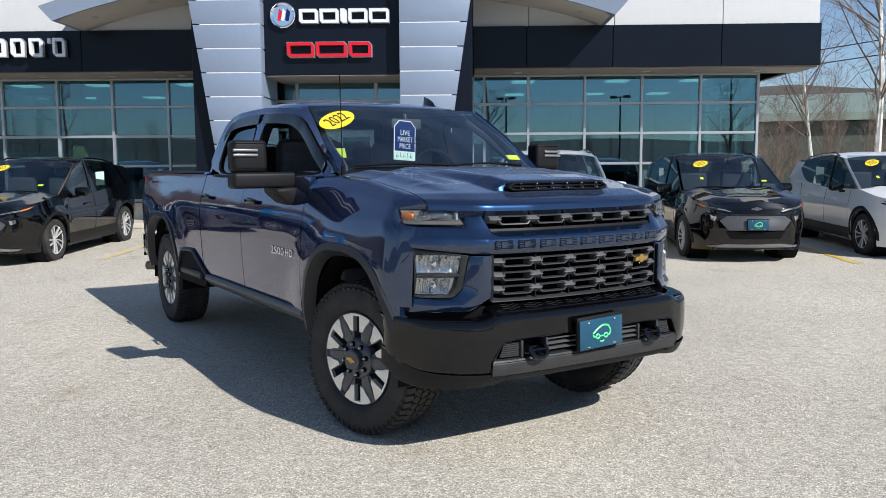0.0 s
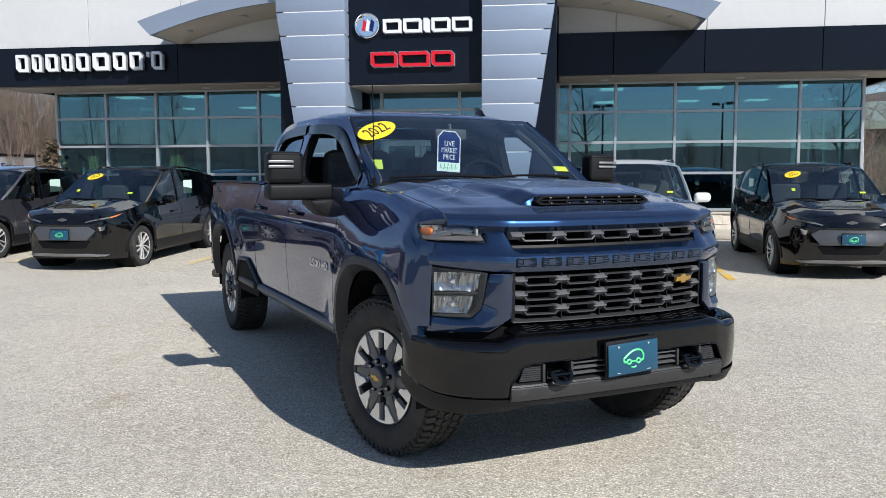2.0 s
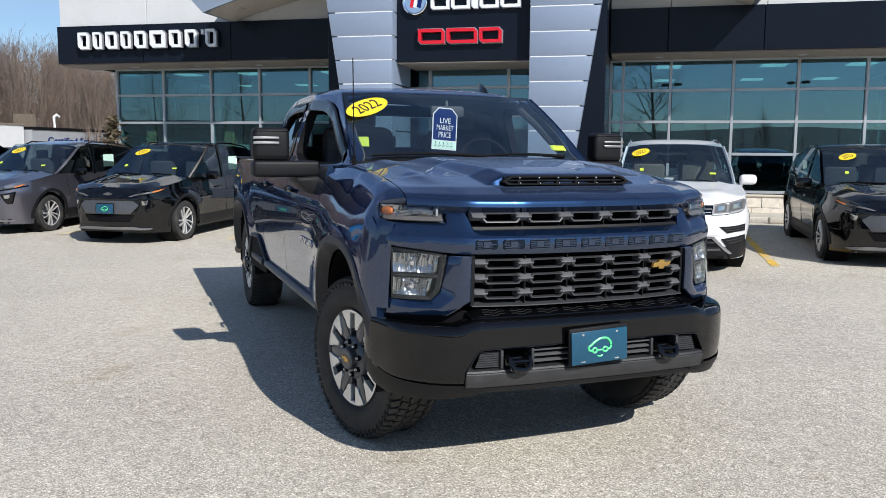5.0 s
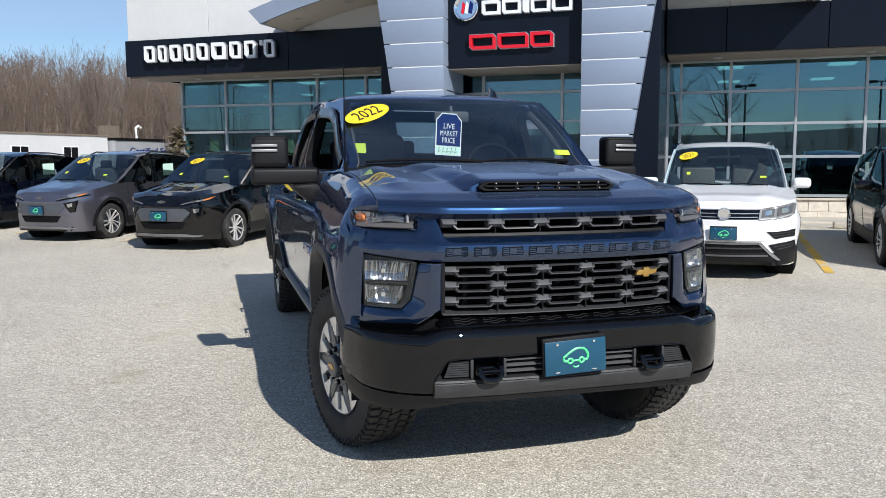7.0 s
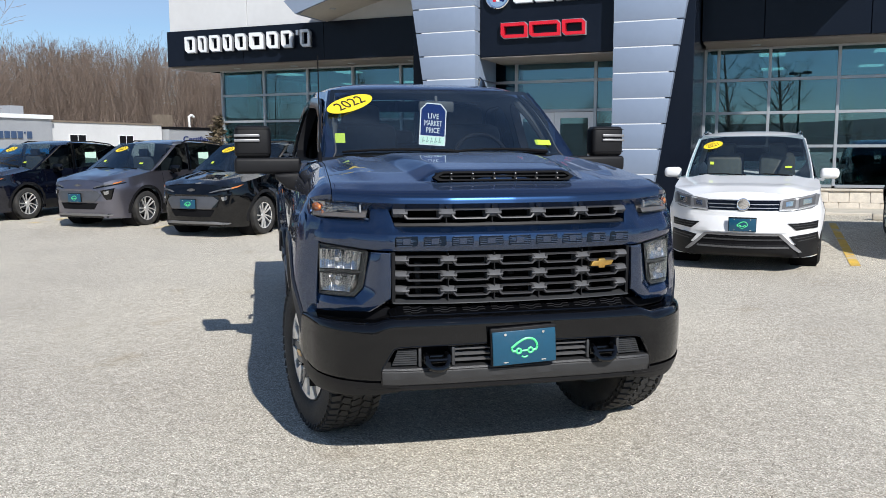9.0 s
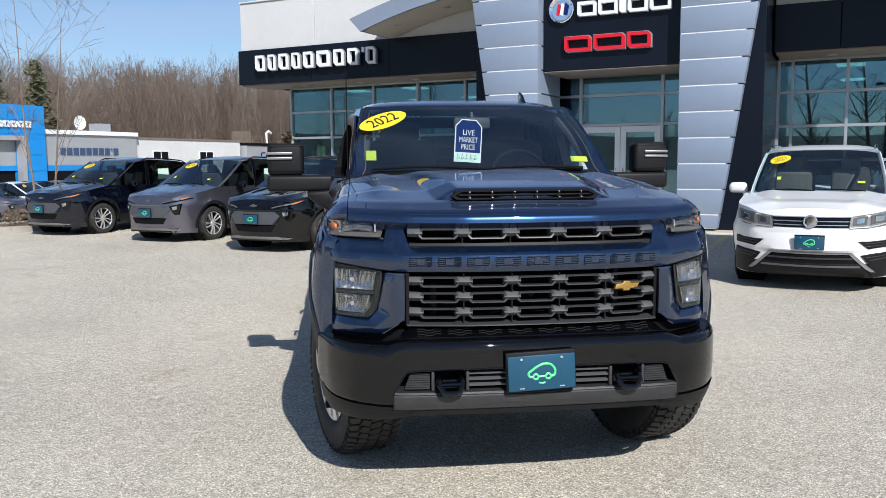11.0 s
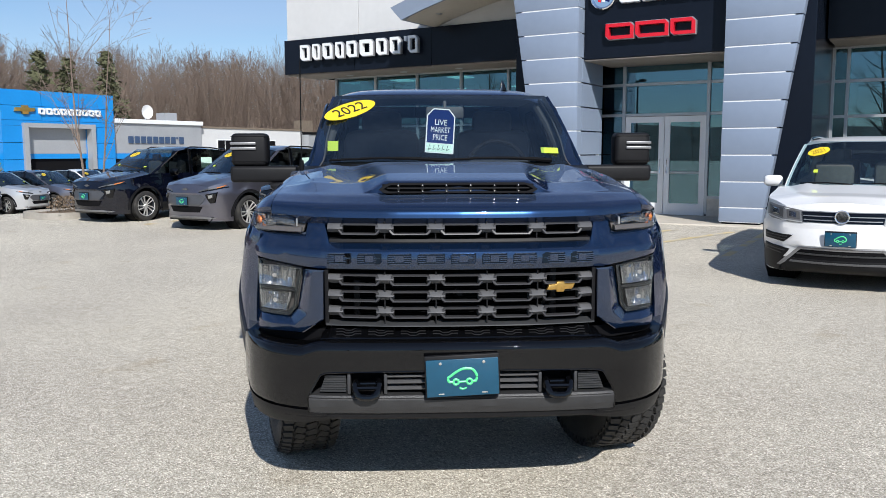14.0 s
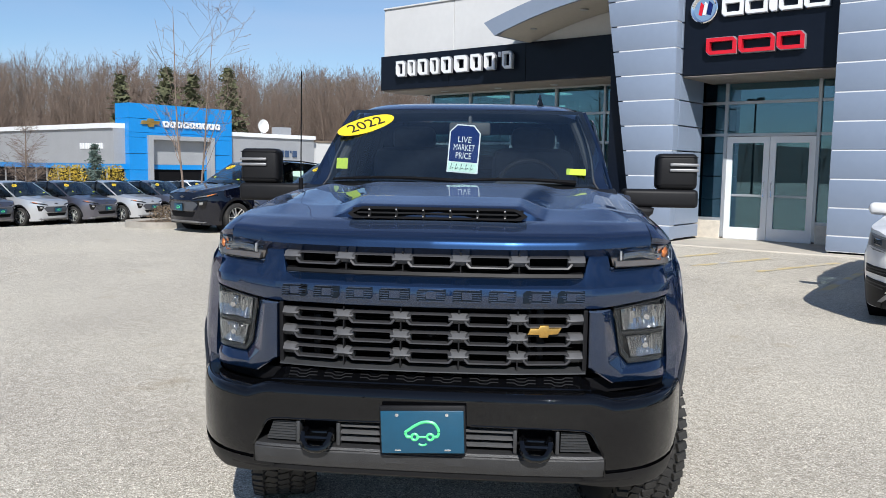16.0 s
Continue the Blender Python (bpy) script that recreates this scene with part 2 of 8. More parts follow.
M = dict(
    lot=lot_mat(),
    blue=mat("dark_blue_paint", (0.0086, 0.0255, 0.070), 0.27, 0.75, 1.0, 0.04, 3, ior=1.5, edge=(0.2, 0.35, 0.6), coat_ior=1.76),
    black=mat("gloss_black", (0.0020, 0.0021, 0.0026), 0.3, 0, 1.0, 0.1, 5, spec=0.0, coat_ior=1.48),
    plastic=mat("black_plastic", (0.008, 0.008, 0.009), 0.5, 0, 0, 0.12, 12, 0.06, 600, spec=0.2),
    smoke=mat("smoked_acrylic", (0.007, 0.008, 0.011), 0.2, 0, 0.5, 0.05, 8),
    flare=mat("dark_flare_plastic", (0.012, 0.014, 0.02), 0.4, 0, 0, 0.1, 12, 0.1, 400, spec=0.35),
    satin=mat("satin_grey_plastic", (0.098, 0.098, 0.101), 0.42, 0.15, 0, 0.1, 10, 0.05, 300, spec=0.3),
    satin_dark=mat("dark_satin_plastic", (0.040, 0.041, 0.043), 0.42, 0.1, 0, 0.1, 10, 0.05, 300, spec=0.3),
    lamp_rim=mat("lamp_rim_grey", (0.018, 0.018, 0.018), 0.45, 0.1, 0, 0.06, 30),
    skid=mat("dull_silver_trim", (0.22, 0.22, 0.225), 0.4, 0.4, 0, 0.06, 12),
    grille_black=mat("dark_grille_plastic", (0.042, 0.042, 0.045), 0.42, 0, 0, 0.1, 12, spec=0.3),
    grille_grey=mat("grey_grille_panel", (0.075, 0.076, 0.082), 0.35, 0.3, 0, 0.1, 12),
    trim=mat("grey_skid_trim", (0.027, 0.027, 0.028), 0.45, 0.1, 0, 0.12, 12, 0.2, 300),
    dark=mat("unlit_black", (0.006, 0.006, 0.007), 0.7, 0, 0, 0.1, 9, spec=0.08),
    rubber=mat("tyre_rubber", (0.017, 0.0165, 0.016), 0.75, 0, 0, 0.2, 14, 0.3, 200, dirt=((0.10, 0.09, 0.075), 9.0, 0.28)),
    machined=mat("machined_alloy", (0.72, 0.72, 0.71), 0.28, 0.75, 0, 0.05, 20, 0.05, 300),
    alloy_dark=mat("dark_grey_alloy", (0.062, 0.069, 0.080), 0.38, 0.5, 0.4, 0.1, 20),
    alloy=mat("silver_alloy", (0.66, 0.65, 0.63), 0.30, 0.6, 0.2, 0.06, 20),
    chrome=mat("chrome", (0.85, 0.86, 0.88), 0.07, 1.0),
    gold=mat("gold_badge", (0.52, 0.31, 0.075), 0.3, 0.8, 0.5, 0.12, 60),
    amber=mat("amber_lens", (0.62, 0.19, 0.05), 0.2, 0.3, 0.8, 0.1, 60),
    lamp_house=mat("lamp_housing", (0.13, 0.118, 0.11), 0.4, 0.2, 0, 0.1, 30),
    lamp_inner=mat("lamp_reflector", (0.52, 0.53, 0.54), 0.10, 0.95, 0, 0.04, 60),
    beige_seat=mat("beige_seat_cloth", (0.15, 0.13, 0.11), 0.8, 0, 0, 0.12, 20, 0.2, 300),
    dash=mat("grey_dashboard", (0.05, 0.05, 0.052), 0.65, 0, 0, 0.1, 12, 0.1, 300),
    seat=mat("dark_cloth", (0.045, 0.045, 0.05), 0.85, 0, 0, 0.2, 30, 0.3, 400),
    grey_in=mat("grey_interior_plastic", (0.16, 0.165, 0.17), 0.6, 0, 0, 0.08, 12),
    white=mat("white_wall", (0.54, 0.54, 0.535), 0.6, 0, 0, 0.035, 0.6, 0.03, 60),
    fascia=mat("black_metal_panel", (0.0055, 0.0080, 0.0145), 0.25, 0.0, 0, 0.10, 0.7, 0.02, 3, spec=0.18),
    panel=mat("pale_grey_metal_panel", (0.215, 0.262, 0.345), 0.42, 0.1, 0.1, 0.03, 0.8, 0.02, 3),
    # bounce light and shade are put into these colours: canopy lit, fascia soffit dark
    canopy_soffit=mat("lit_beige_soffit", (0.50, 0.47, 0.42), 0.7, 0, 0, 0.05, 1.0),
    soffit=mat("shaded_brown_soffit", (0.24, 0.215, 0.19), 0.7, 0, 0, 0.05, 1.0),
    mullion=mat("silver_window_frame", (0.40, 0.42, 0.44), 0.4, 0.5, 0, 0.04, 2),
    letter=mat("white_sign_face", (0.70, 0.71, 0.72), 0.35, 0, 0.3, 0.03, 3),
    letter_edge=mat("silver_sign_return", (0.45, 0.46, 0.48), 0.35, 0.6, 0, 0.04, 5),
    red=mat("red_sign_face", (0.55, 0.012, 0.025), 0.3, 0, 0.5, 0.04, 4),
    stone=mat("split_face_stone", (0.60, 0.545, 0.46), 0.85, 0, 0, 0.14, 6, 0.7, 40),
    concrete=mat("pale_concrete", (0.48, 0.435, 0.365), 0.85, 0, 0, 0.1, 2, 0.2, 120, dirt=((0.3, 0.28, 0.25), 1.5, 0.3)),
    kerb_stone=mat("grey_kerb_concrete", (0.34, 0.315, 0.275), 0.85, 0, 0, 0.12, 2, 0.3, 120, dirt=((0.2, 0.18, 0.15), 1.5, 0.4)),
    yellow_line=mat("worn_yellow_paint", (0.62, 0.40, 0.06), 0.75, 0, 0, 0.15, 5, 0.3, 150, dirt=((0.44, 0.42, 0.39), 3.0, 1.6)),
    yellow_faint=mat("faded_yellow_paint", (0.56, 0.45, 0.245), 0.8, 0, 0, 0.1, 5, 0.3, 150, dirt=((0.47, 0.445, 0.40), 2.2, 1.9)),
    yellow=mat("yellow_sticker", (0.78, 0.56, 0.02), 0.35, 0, 0.2, 0.02, 20),
    lime=mat("lime_sticker", (0.44, 0.55, 0.06), 0.6, 0, 0, 0.02, 20, spec=0.1),
    ink=mat("black_ink", (0.01, 0.01, 0.012), 0.5),
    tag_blue=mat("blue_tag", (0.008, 0.020, 0.11), 0.7, 0, 0, 0.03, 20, spec=0.05),
    tag_pale=mat("pale_tag", (0.58, 0.78, 0.66), 0.5, 0, 0, 0.03, 20),
    plate=mat("teal_plate", (0.003, 0.055, 0.105), 0.35, 0, 0.3, 0.06, 30),
    icon=mat("green_icon", (0.10, 0.72, 0.25), 0.4),
    black_paint=mat("black_car_paint", (0.0008, 0.0009, 0.0013), 0.3, 0, 1.0, 0.05, 3, coat_ior=1.56, spec=0.02),
    grey_paint=mat("grey_car_paint", (0.165, 0.160, 0.190), 0.30, 0.85, 1.0, 0.05, 3),
    white_paint=mat("white_car_paint", (0.73, 0.73, 0.73), 0.35, 0.0, 0.9, 0.02, 3),
    silver_paint=mat("silver_car_paint", (0.50, 0.51, 0.52), 0.3, 0.5, 1.0, 0.03, 3),
    navy_paint=mat("navy_car_paint", (0.002, 0.0028, 0.008), 0.3, 0.2, 1.0, 0.05, 3, coat_ior=1.62, spec=0.02),
    name_blue=mat("slate_blue_sign", (0.035, 0.065, 0.13), 0.4, 0, 0.2, 0.04, 4),
    bark=mat("grey_brown_bark", (0.175, 0.132, 0.105), 0.9, 0, 0, 0.25, 3, 0.4, 40),
    birch=mat("white_birch_bark", (0.60, 0.57, 0.53), 0.75, 0, 0, 0.2, 4, 0.2, 40, dirt=((0.08, 0.07, 0.06), 3.0, 0.8)),
    pine=mat("pine_needles", (0.088, 0.092, 0.045), 0.85, 0, 0, 0.35, 2),
    brown_spruce=mat("browned_needles", (0.115, 0.088, 0.052), 0.85, 0, 0, 0.35, 2),
    spruce=mat("blue_spruce_needles", (0.10, 0.14, 0.12), 0.85, 0, 0, 0.3, 2),
    shrub=mat("yellow_shrub", (0.42, 0.30, 0.03), 0.8, 0, 0, 0.3, 3),
    hill=mat("bare_wooded_hill", (0.07, 0.06, 0.05), 0.95, 0, 0, 0.35, 0.05),
    litter=mat("leaf_litter", (0.17, 0.125, 0.085), 0.95, 0, 0, 0.3, 0.4, 0.4, 20),
    sign_blue=mat("bright_blue_panel", (0.008, 0.21, 0.56), 0.35, 0, 0.3, 0.05, 0.4),
    grey_panel=mat("grey_metal_cladding", (0.36, 0.37, 0.385), 0.45, 0.3, 0, 0.05, 0.6),
    green_wall=mat("dull_green_metal_wall", (0.055, 0.066, 0.05), 0.6, 0.1, 0, 0.08, 0.5),
    green_roof=mat("pale_green_roof", (0.20, 0.25, 0.21), 0.6, 0.1, 0, 0.06, 0.5),
    floor_in=mat("showroom_tile", (0.22, 0.20, 0.18), 0.2, 0, 0, 0.1, 1.5),
    wall_in=mat("showroom_wall", (0.20, 0.18, 0.155), 0.7, 0, 0, 0.05, 1),
    tan=mat("tan_column", (0.45, 0.32, 0.16), 0.6, 0, 0, 0.08, 2),
    pole=mat("dark_pole", (0.03, 0.03, 0.032), 0.5, 0.3, 0, 0.1, 3),
    dish=mat("white_dish", (0.75, 0.75, 0.73), 0.5, 0, 0, 0.04, 3),
    brown=mat("rust_brown_box", (0.20, 0.16, 0.12), 0.6, 0.2, 0, 0.15, 3),
    glass_car=glass_mat("car_glass", (0.78, 0.92, 0.95), 0.76, 0.07),
    glass_screen=glass_mat("truck_windscreen_glass", (0.82, 0.94, 0.96), 0.85, 0.10),
    glass_dark=glass_mat("privacy_glass", (0.5, 0.55, 0.55), 0.16, 0.05),
    glass_side=glass_mat("side_glass", (0.7, 0.8, 0.8), 0.42, 0.06),
    glass_lens=glass_mat("lamp_lens", (0.95, 0.95, 0.95), 0.88, 0.0),
    glass_shop=glass_mat("showroom_glass", (0.45, 0.82, 0.84), 0.60, 0.17, sheen=(0.55, 0.85, 1.0)),
    glass_far=glass_mat("far_glass", (0.3, 0.35, 0.38), 0.4, 0.2),
    lit=lamp_mat("ceiling_lamp", (1.0, 0.93, 0.82), 1.2),
)


def dust_and_sheen(m, film_tint, amount):
    """A thin film, part dusting, part painted-in sky sheen, on the upward faces of a paint, thicker in patches."""
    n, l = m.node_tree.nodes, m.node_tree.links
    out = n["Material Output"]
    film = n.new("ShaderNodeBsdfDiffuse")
    film.inputs[0].default_value = (*film_tint, 1)
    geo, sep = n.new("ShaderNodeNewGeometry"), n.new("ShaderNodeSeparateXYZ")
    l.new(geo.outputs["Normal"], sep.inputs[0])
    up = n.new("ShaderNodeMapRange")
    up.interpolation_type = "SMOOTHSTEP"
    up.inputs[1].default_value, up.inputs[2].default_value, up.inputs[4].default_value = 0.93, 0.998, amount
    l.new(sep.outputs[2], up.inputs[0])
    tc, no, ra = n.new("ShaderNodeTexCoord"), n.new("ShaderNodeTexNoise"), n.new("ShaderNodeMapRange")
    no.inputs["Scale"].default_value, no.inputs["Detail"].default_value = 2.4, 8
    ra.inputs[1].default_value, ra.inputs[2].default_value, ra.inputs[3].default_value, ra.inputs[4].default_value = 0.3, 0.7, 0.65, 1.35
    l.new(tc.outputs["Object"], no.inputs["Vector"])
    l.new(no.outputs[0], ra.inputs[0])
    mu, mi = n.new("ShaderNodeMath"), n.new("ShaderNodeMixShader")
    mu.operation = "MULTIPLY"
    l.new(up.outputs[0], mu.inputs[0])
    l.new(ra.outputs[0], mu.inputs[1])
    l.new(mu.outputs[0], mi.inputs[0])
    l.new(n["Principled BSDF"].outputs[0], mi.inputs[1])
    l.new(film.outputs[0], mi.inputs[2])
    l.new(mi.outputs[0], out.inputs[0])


# bluish tint paints the sky's sheen onto the hood and roof
dust_and_sheen(M["blue"], (0.15, 0.21, 0.33), 0.34)


# ---- mesh helpers ----
def grid(bm, rows, wrap=False):
    """Quads over rows of points."""
    vs = [[bm.verts.new(p) for p in r] for r in rows]
    for i in range(len(vs) - 1):
        k = len(vs[i])
        for j in range(k if wrap else k - 1):
            q = (vs[i][j], vs[i][(j + 1) % k], vs[i + 1][(j + 1) % k], vs[i + 1][j])
            if len({v.co.to_tuple(5) for v in q}) >= 3:
                try:
                    bm.faces.new(q)
                except ValueError:
                    pass
    return vs


def box(bm, c, s, bevel=0.0, m=None, seg=2):
    """A box by centre and size, with rounded edges."""
    r = bmesh.ops.create_cube(bm, size=1.0)
    vs = r["verts"]
    mm = Matrix.Translation(c) @ Matrix.Diagonal((*s, 1))
    if m is not None:
        mm = m @ mm
    bmesh.ops.transform(bm, matrix=mm, verts=vs)
    if bevel:
        es = list({e for v in vs for e in v.link_edges})
        bmesh.ops.bevel(bm, geom=es, offset=bevel, segments=seg, affect="EDGES", profile=0.5, clamp_overlap=True)
    return bm


def tube(bm, path, r, seg=8, cap=True):
    """A round bar along a path; r is one radius or one for each point."""
    path = [Vector(p) for p in path]
    rs = r if hasattr(r, "__len__") else [r] * len(path)
    rows = []
    for i, p in enumerate(path):
        d = (path[min(i + 1, len(path) - 1)] - path[max(i - 1, 0)]).normalized()
        q = d.to_track_quat("Z", "Y")
        rows.append([p + q @ Vector((math.cos(a) * rs[i], math.sin(a) * rs[i], 0)) for a in (2 * math.pi * k / seg for k in range(seg))])
    vs = grid(bm, rows, wrap=True)
    if cap:
        for row in (vs[0], vs[-1]):
            try:
                bm.faces.new(row)
            except ValueError:
                pass


def lathe(bm, profile, seg=32, axis="X", c=(0, 0, 0)):
    """Turns a profile of (along, radius) about an axis through c."""
    rows = []
    for k in range(seg + 1):
        a = 2 * math.pi * k / seg
        row = []
        for s, r in profile:
            p = (s, r * math.cos(a), r * math.sin(a)) if axis == "X" else (r * math.cos(a), s, r * math.sin(a)) if axis == "Y" else (r * math.cos(a), r * math.sin(a), s)
            row.append(Vector(c) + Vector(p))
        rows.append(row)
    start = len(bm.verts)
    grid(bm, rows)
    bm.verts.ensure_lookup_table()
    bmesh.ops.remove_doubles(bm, verts=bm.verts[start:], dist=1e-5)


def prism(bm, outline, place, d0, d1, holes=(), bevel=0.0):
    """An outline in two coordinates, with holes, filled and given depth: place(a, b, d) gives the point."""
    loops = [outline, *holes]
    sides = []
    edges = {0: [], 1: []}
    for lp in loops:
        a = [bm.verts.new(place(p[0], p[1], d0)) for p in lp]
        b = [bm.verts.new(place(p[0], p[1], d1)) for p in lp]
        k = len(lp)
        for i in range(k):
            edges[0].append(bm.edges.new((a[i], a[(i + 1) % k])))
            edges[1].append(bm.edges.new((b[i], b[(i + 1) % k])))
            sides.append(bm.faces.new((a[i], a[(i + 1) % k], b[(i + 1) % k], b[i])))
    for side in (0, 1):
        bmesh.ops.triangle_fill(bm, use_beauty=True, use_dissolve=False, edges=edges[side])
    if bevel:
        bmesh.ops.bevel(bm, geom=edges[0], offset=bevel, segments=2, affect="EDGES", profile=0.5, clamp_overlap=True)


def frame_ring(bm, outer, inner, place, d0, d1):
    """A frame between two outlines of as many corners, in the same order."""
    k = len(outer)
    v = [[[bm.verts.new(place(p[0], p[1], d)) for p in lp] for lp in (outer, inner)] for d in (d0, d1)]
    for i in range(k):
        j = (i + 1) % k
        bm.faces.new((v[0][0][i], v[0][0][j], v[0][1][j], v[0][1][i]))
        bm.faces.new((v[1][0][i], v[1][1][i], v[1][1][j], v[1][0][j]))
        bm.faces.new((v[0][0][i], v[1][0][i], v[1][0][j], v[0][0][j]))
        bm.faces.new((v[0][1][i], v[0][1][j], v[1][1][j], v[1][1][i]))


def xz(a, b, d):
    return (a, d, b)


def yz(a, b, d):
    return (d, a, b)


def part(name, bm, material, parent=None, label="", sharp=35, m=None):
    """Links a bmesh as one mesh object."""
    bmesh.ops.recalc_face_normals(bm, faces=bm.faces)
    me = bpy.data.meshes.new(name)
    bm.to_mesh(me)
    bm.free()
    me.polygons.foreach_set("use_smooth", [True] * len(me.polygons))
    me.set_sharp_from_angle(angle=radians(sharp))
    me.materials.append(M[material])
    ob = new(name, me)
    if parent is not None:
        ob.parent = parent
    if m is not None:
        ob.matrix_basis = m
    if label:
        ob["label"] = label
    return ob


def raw(name, verts, faces, material, parent=None, m=None):
    me = bpy.data.meshes.new(name)
    me.from_pydata(verts, [], faces)
    me.materials.append(M[material])
    ob = new(name, me)
    ob.parent = parent
    if m is not None:
        ob.matrix_basis = m
    return ob


def twin(ob, parent, m):
    """The same mesh once more under a parent, with its own parts."""
    c = ob.copy()
    scene.collection.objects.link(c)
    c.parent = parent
    c.matrix_basis = m
    for k in ob.children:
        twin(k, c, k.matrix_basis.copy())
    return c


def thing(name, m, label, category, group="", kind=""):
    e = new(name)
    e.empty_display_size = 0.2
    e.matrix_basis = m
    return tagged(e, label, category, group, kind)


def text(name, body, size, depth, material, parent, m, width=None, label=""):
    """Raised letters; m carries x along the line and y up the letters."""
    cu = bpy.data.curves.new(name, "FONT")
    cu.body, cu.size, cu.extrude, cu.align_x, cu.align_y = body, size, depth, "CENTER", "CENTER"
    cu.resolution_u = 3
    t = new(name, cu)
    bpy.context.view_layer.update()
    me = bpy.data.meshes.new_from_object(t.evaluated_get(bpy.context.evaluated_depsgraph_get()))
    bpy.data.objects.remove(t)
    bpy.data.curves.remove(cu)
    if width:
        xs = [v.co.x for v in me.vertices]
        me.transform(Matrix.Diagonal((width / (max(xs) - min(xs)), 1, 1, 1)))
    me.materials.clear()
    me.materials.append(M[material])
    ob = new(name, me)
    ob.parent = parent
    ob.matrix_basis = m
    if label:
        ob["label"] = label
    return ob


def steps(a, b, k):
    return [a + (b - a) * i / k for i in range(k + 1)]


def lerp(x, pts):
    """Piecewise straight line through (x, y) points."""
    if x <= pts[0][0]:
        return pts[0][1]
    for (x0, y0), (x1, y1) in zip(pts, pts[1:]):
        if x <= x1:
            return y0 + (y1 - y0) * (x - x0) / (x1 - x0)
    return pts[-1][1]


def soft(x, pts):
    """As lerp, with eased bends."""
    return (lerp(x - 0.03, pts) + lerp(x + 0.03, pts) + 2 * lerp(x, pts)) / 4


def rounded(poly, times=2):
    """A closed outline with its corners cut round."""
    for _ in range(times):
        poly = [(p[0] * k + q[0] * (1 - k), p[1] * k + q[1] * (1 - k)) for p, q in zip(poly, poly[1:] + poly[:1]) for k in (0.82, 0.18)]
    return poly


def arch(y, c, zc, half, top, power=2.6):
    """Height of a wheel opening's edge at y, or None beyond it."""
    s = abs(y - c) / half
    return None if s >= 1 else zc + (top - zc) * (1 - s ** power) ** (1 / power)




def car_icon(bm, s, y):
    """Outline of a small car over a smile, in the x, z plane."""
    pts = [(-1.0, -0.28), (-1.08, 0.0), (-0.85, 0.18), (-0.45, 0.45), (0.1, 0.68), (0.7, 0.62), (1.0, 0.28), (1.05, -0.05), (0.95, -0.28)]
    body = []
    ext = [pts[0]] + pts + [pts[-1]]
    for i in range(1, len(ext) - 2):        # rounded through the corners
        p0, p1, p2, p3 = ext[i - 1:i + 3]
        for k in range(6):
            t = k / 6
            body.append(tuple(0.5 * (2 * b + (c - a) * t + (2 * a - 5 * b + 4 * c - d) * t * t + (3 * b - a - 3 * c + d) * t ** 3) for a, b, c, d in zip(p0, p1, p2, p3)))
    body.append(pts[-1])
    body += [(0.72, -0.3)]
    body = [(-0.72, -0.3)] + body
    tube(bm, [(a * s, y, b * s) for a, b in body], 0.10 * s, 6)
    for c in (-0.5, 0.5):
        tube(bm, [((c + 0.2 * math.cos(a)) * s, y, (-0.3 + 0.2 * math.sin(a)) * s) for a in steps(0, 2 * math.pi, 14)], 0.09 * s, 6)
    tube(bm, [(-0.28 * s, y, -0.3 * s), (0.28 * s, y, -0.3 * s)], 0.075 * s, 6)
    tube(bm, [(0.3 * math.sin(a) * s, y, (-0.62 - 0.22 * math.cos(a)) * s) for a in steps(-1.0, 1.0, 8)], 0.07 * s, 6)


def front_plate(parent, m, size=(0.305, 0.16)):
    """Dealer plate on a black bracket, facing -y."""
    bm = bmesh.new()
    box(bm, (0, 0.012, 0.005), (size[0] + 0.012, 0.02, size[1] + 0.02), 0.006)
    br = part("plate_bracket", bm, "plastic", parent, m=m)
    bm = bmesh.new()
    box(bm, (0, -0.004, 0), (size[0], 0.008, size[1]), 0.003)
    part("front_plate", bm, "plate", br, "teal dealer plate with a green car outline")
    bm = bmesh.new()
    car_icon(bm, size[1] * 0.36, -0.008)
    part("plate_icon", bm, "icon", br)
    bm = bmesh.new()
    for x in (-0.3, 0.3):
        lathe(bm, [(-0.012, 0.0), (-0.012, 0.006), (-0.008, 0.007)], 10, "Y", (x * size[0], 0, size[1] * 0.41))
        box(bm, (x * size[0], -0.009, -size[1] * 0.42), (0.022, 0.002, 0.005))
    tagged(part("plate_screw", bm, "chrome", br), kind="stuff")
    return br


def oval_sticker(parent, m, year, w=0.33, tall=1.7):
    bm = bmesh.new()
    ring = [(0.5 * w * math.cos(a), 0.165 * w * tall * math.sin(a)) for a in (2 * math.pi * i / 40 for i in range(40))]
    prism(bm, ring, xz, -0.002, 0.0)
    ob = part("year_sticker", bm, "yellow", parent, "yellow oval sticker with black year", m=m)
    text("year_number", year, 0.26 * w * tall, 0.0008, "ink", ob, pose(0, -0.004, 0, 90, 0, 0), 0.60 * w)
    return ob


# ---- ground ----
def build_ground():
    us = [-900, -400, -200, -120, -80, -60, -45, -35] + steps(-30, 14, 44) + [18, 25, 40, 70, 120, 250, 500, 900]
    ds = [-900, -400, -200, -100, -50, -25, -12, -6, 0, 4, 8, 11] + steps(11.5, 17.5, 12) + [18.5, 20, 24, 30, 45, 60, 90, 150, 300, 600, 1000]
    bm = bmesh.new()
    grid(bm, [[(u, d, ground_z(u, d)) for u in us] for d in ds])
    tagged(part("ground", bm, "lot", m=BF, sharp=80), "pale worn asphalt lot with coarse light aggregate", "ground", kind="structure")


build_ground()


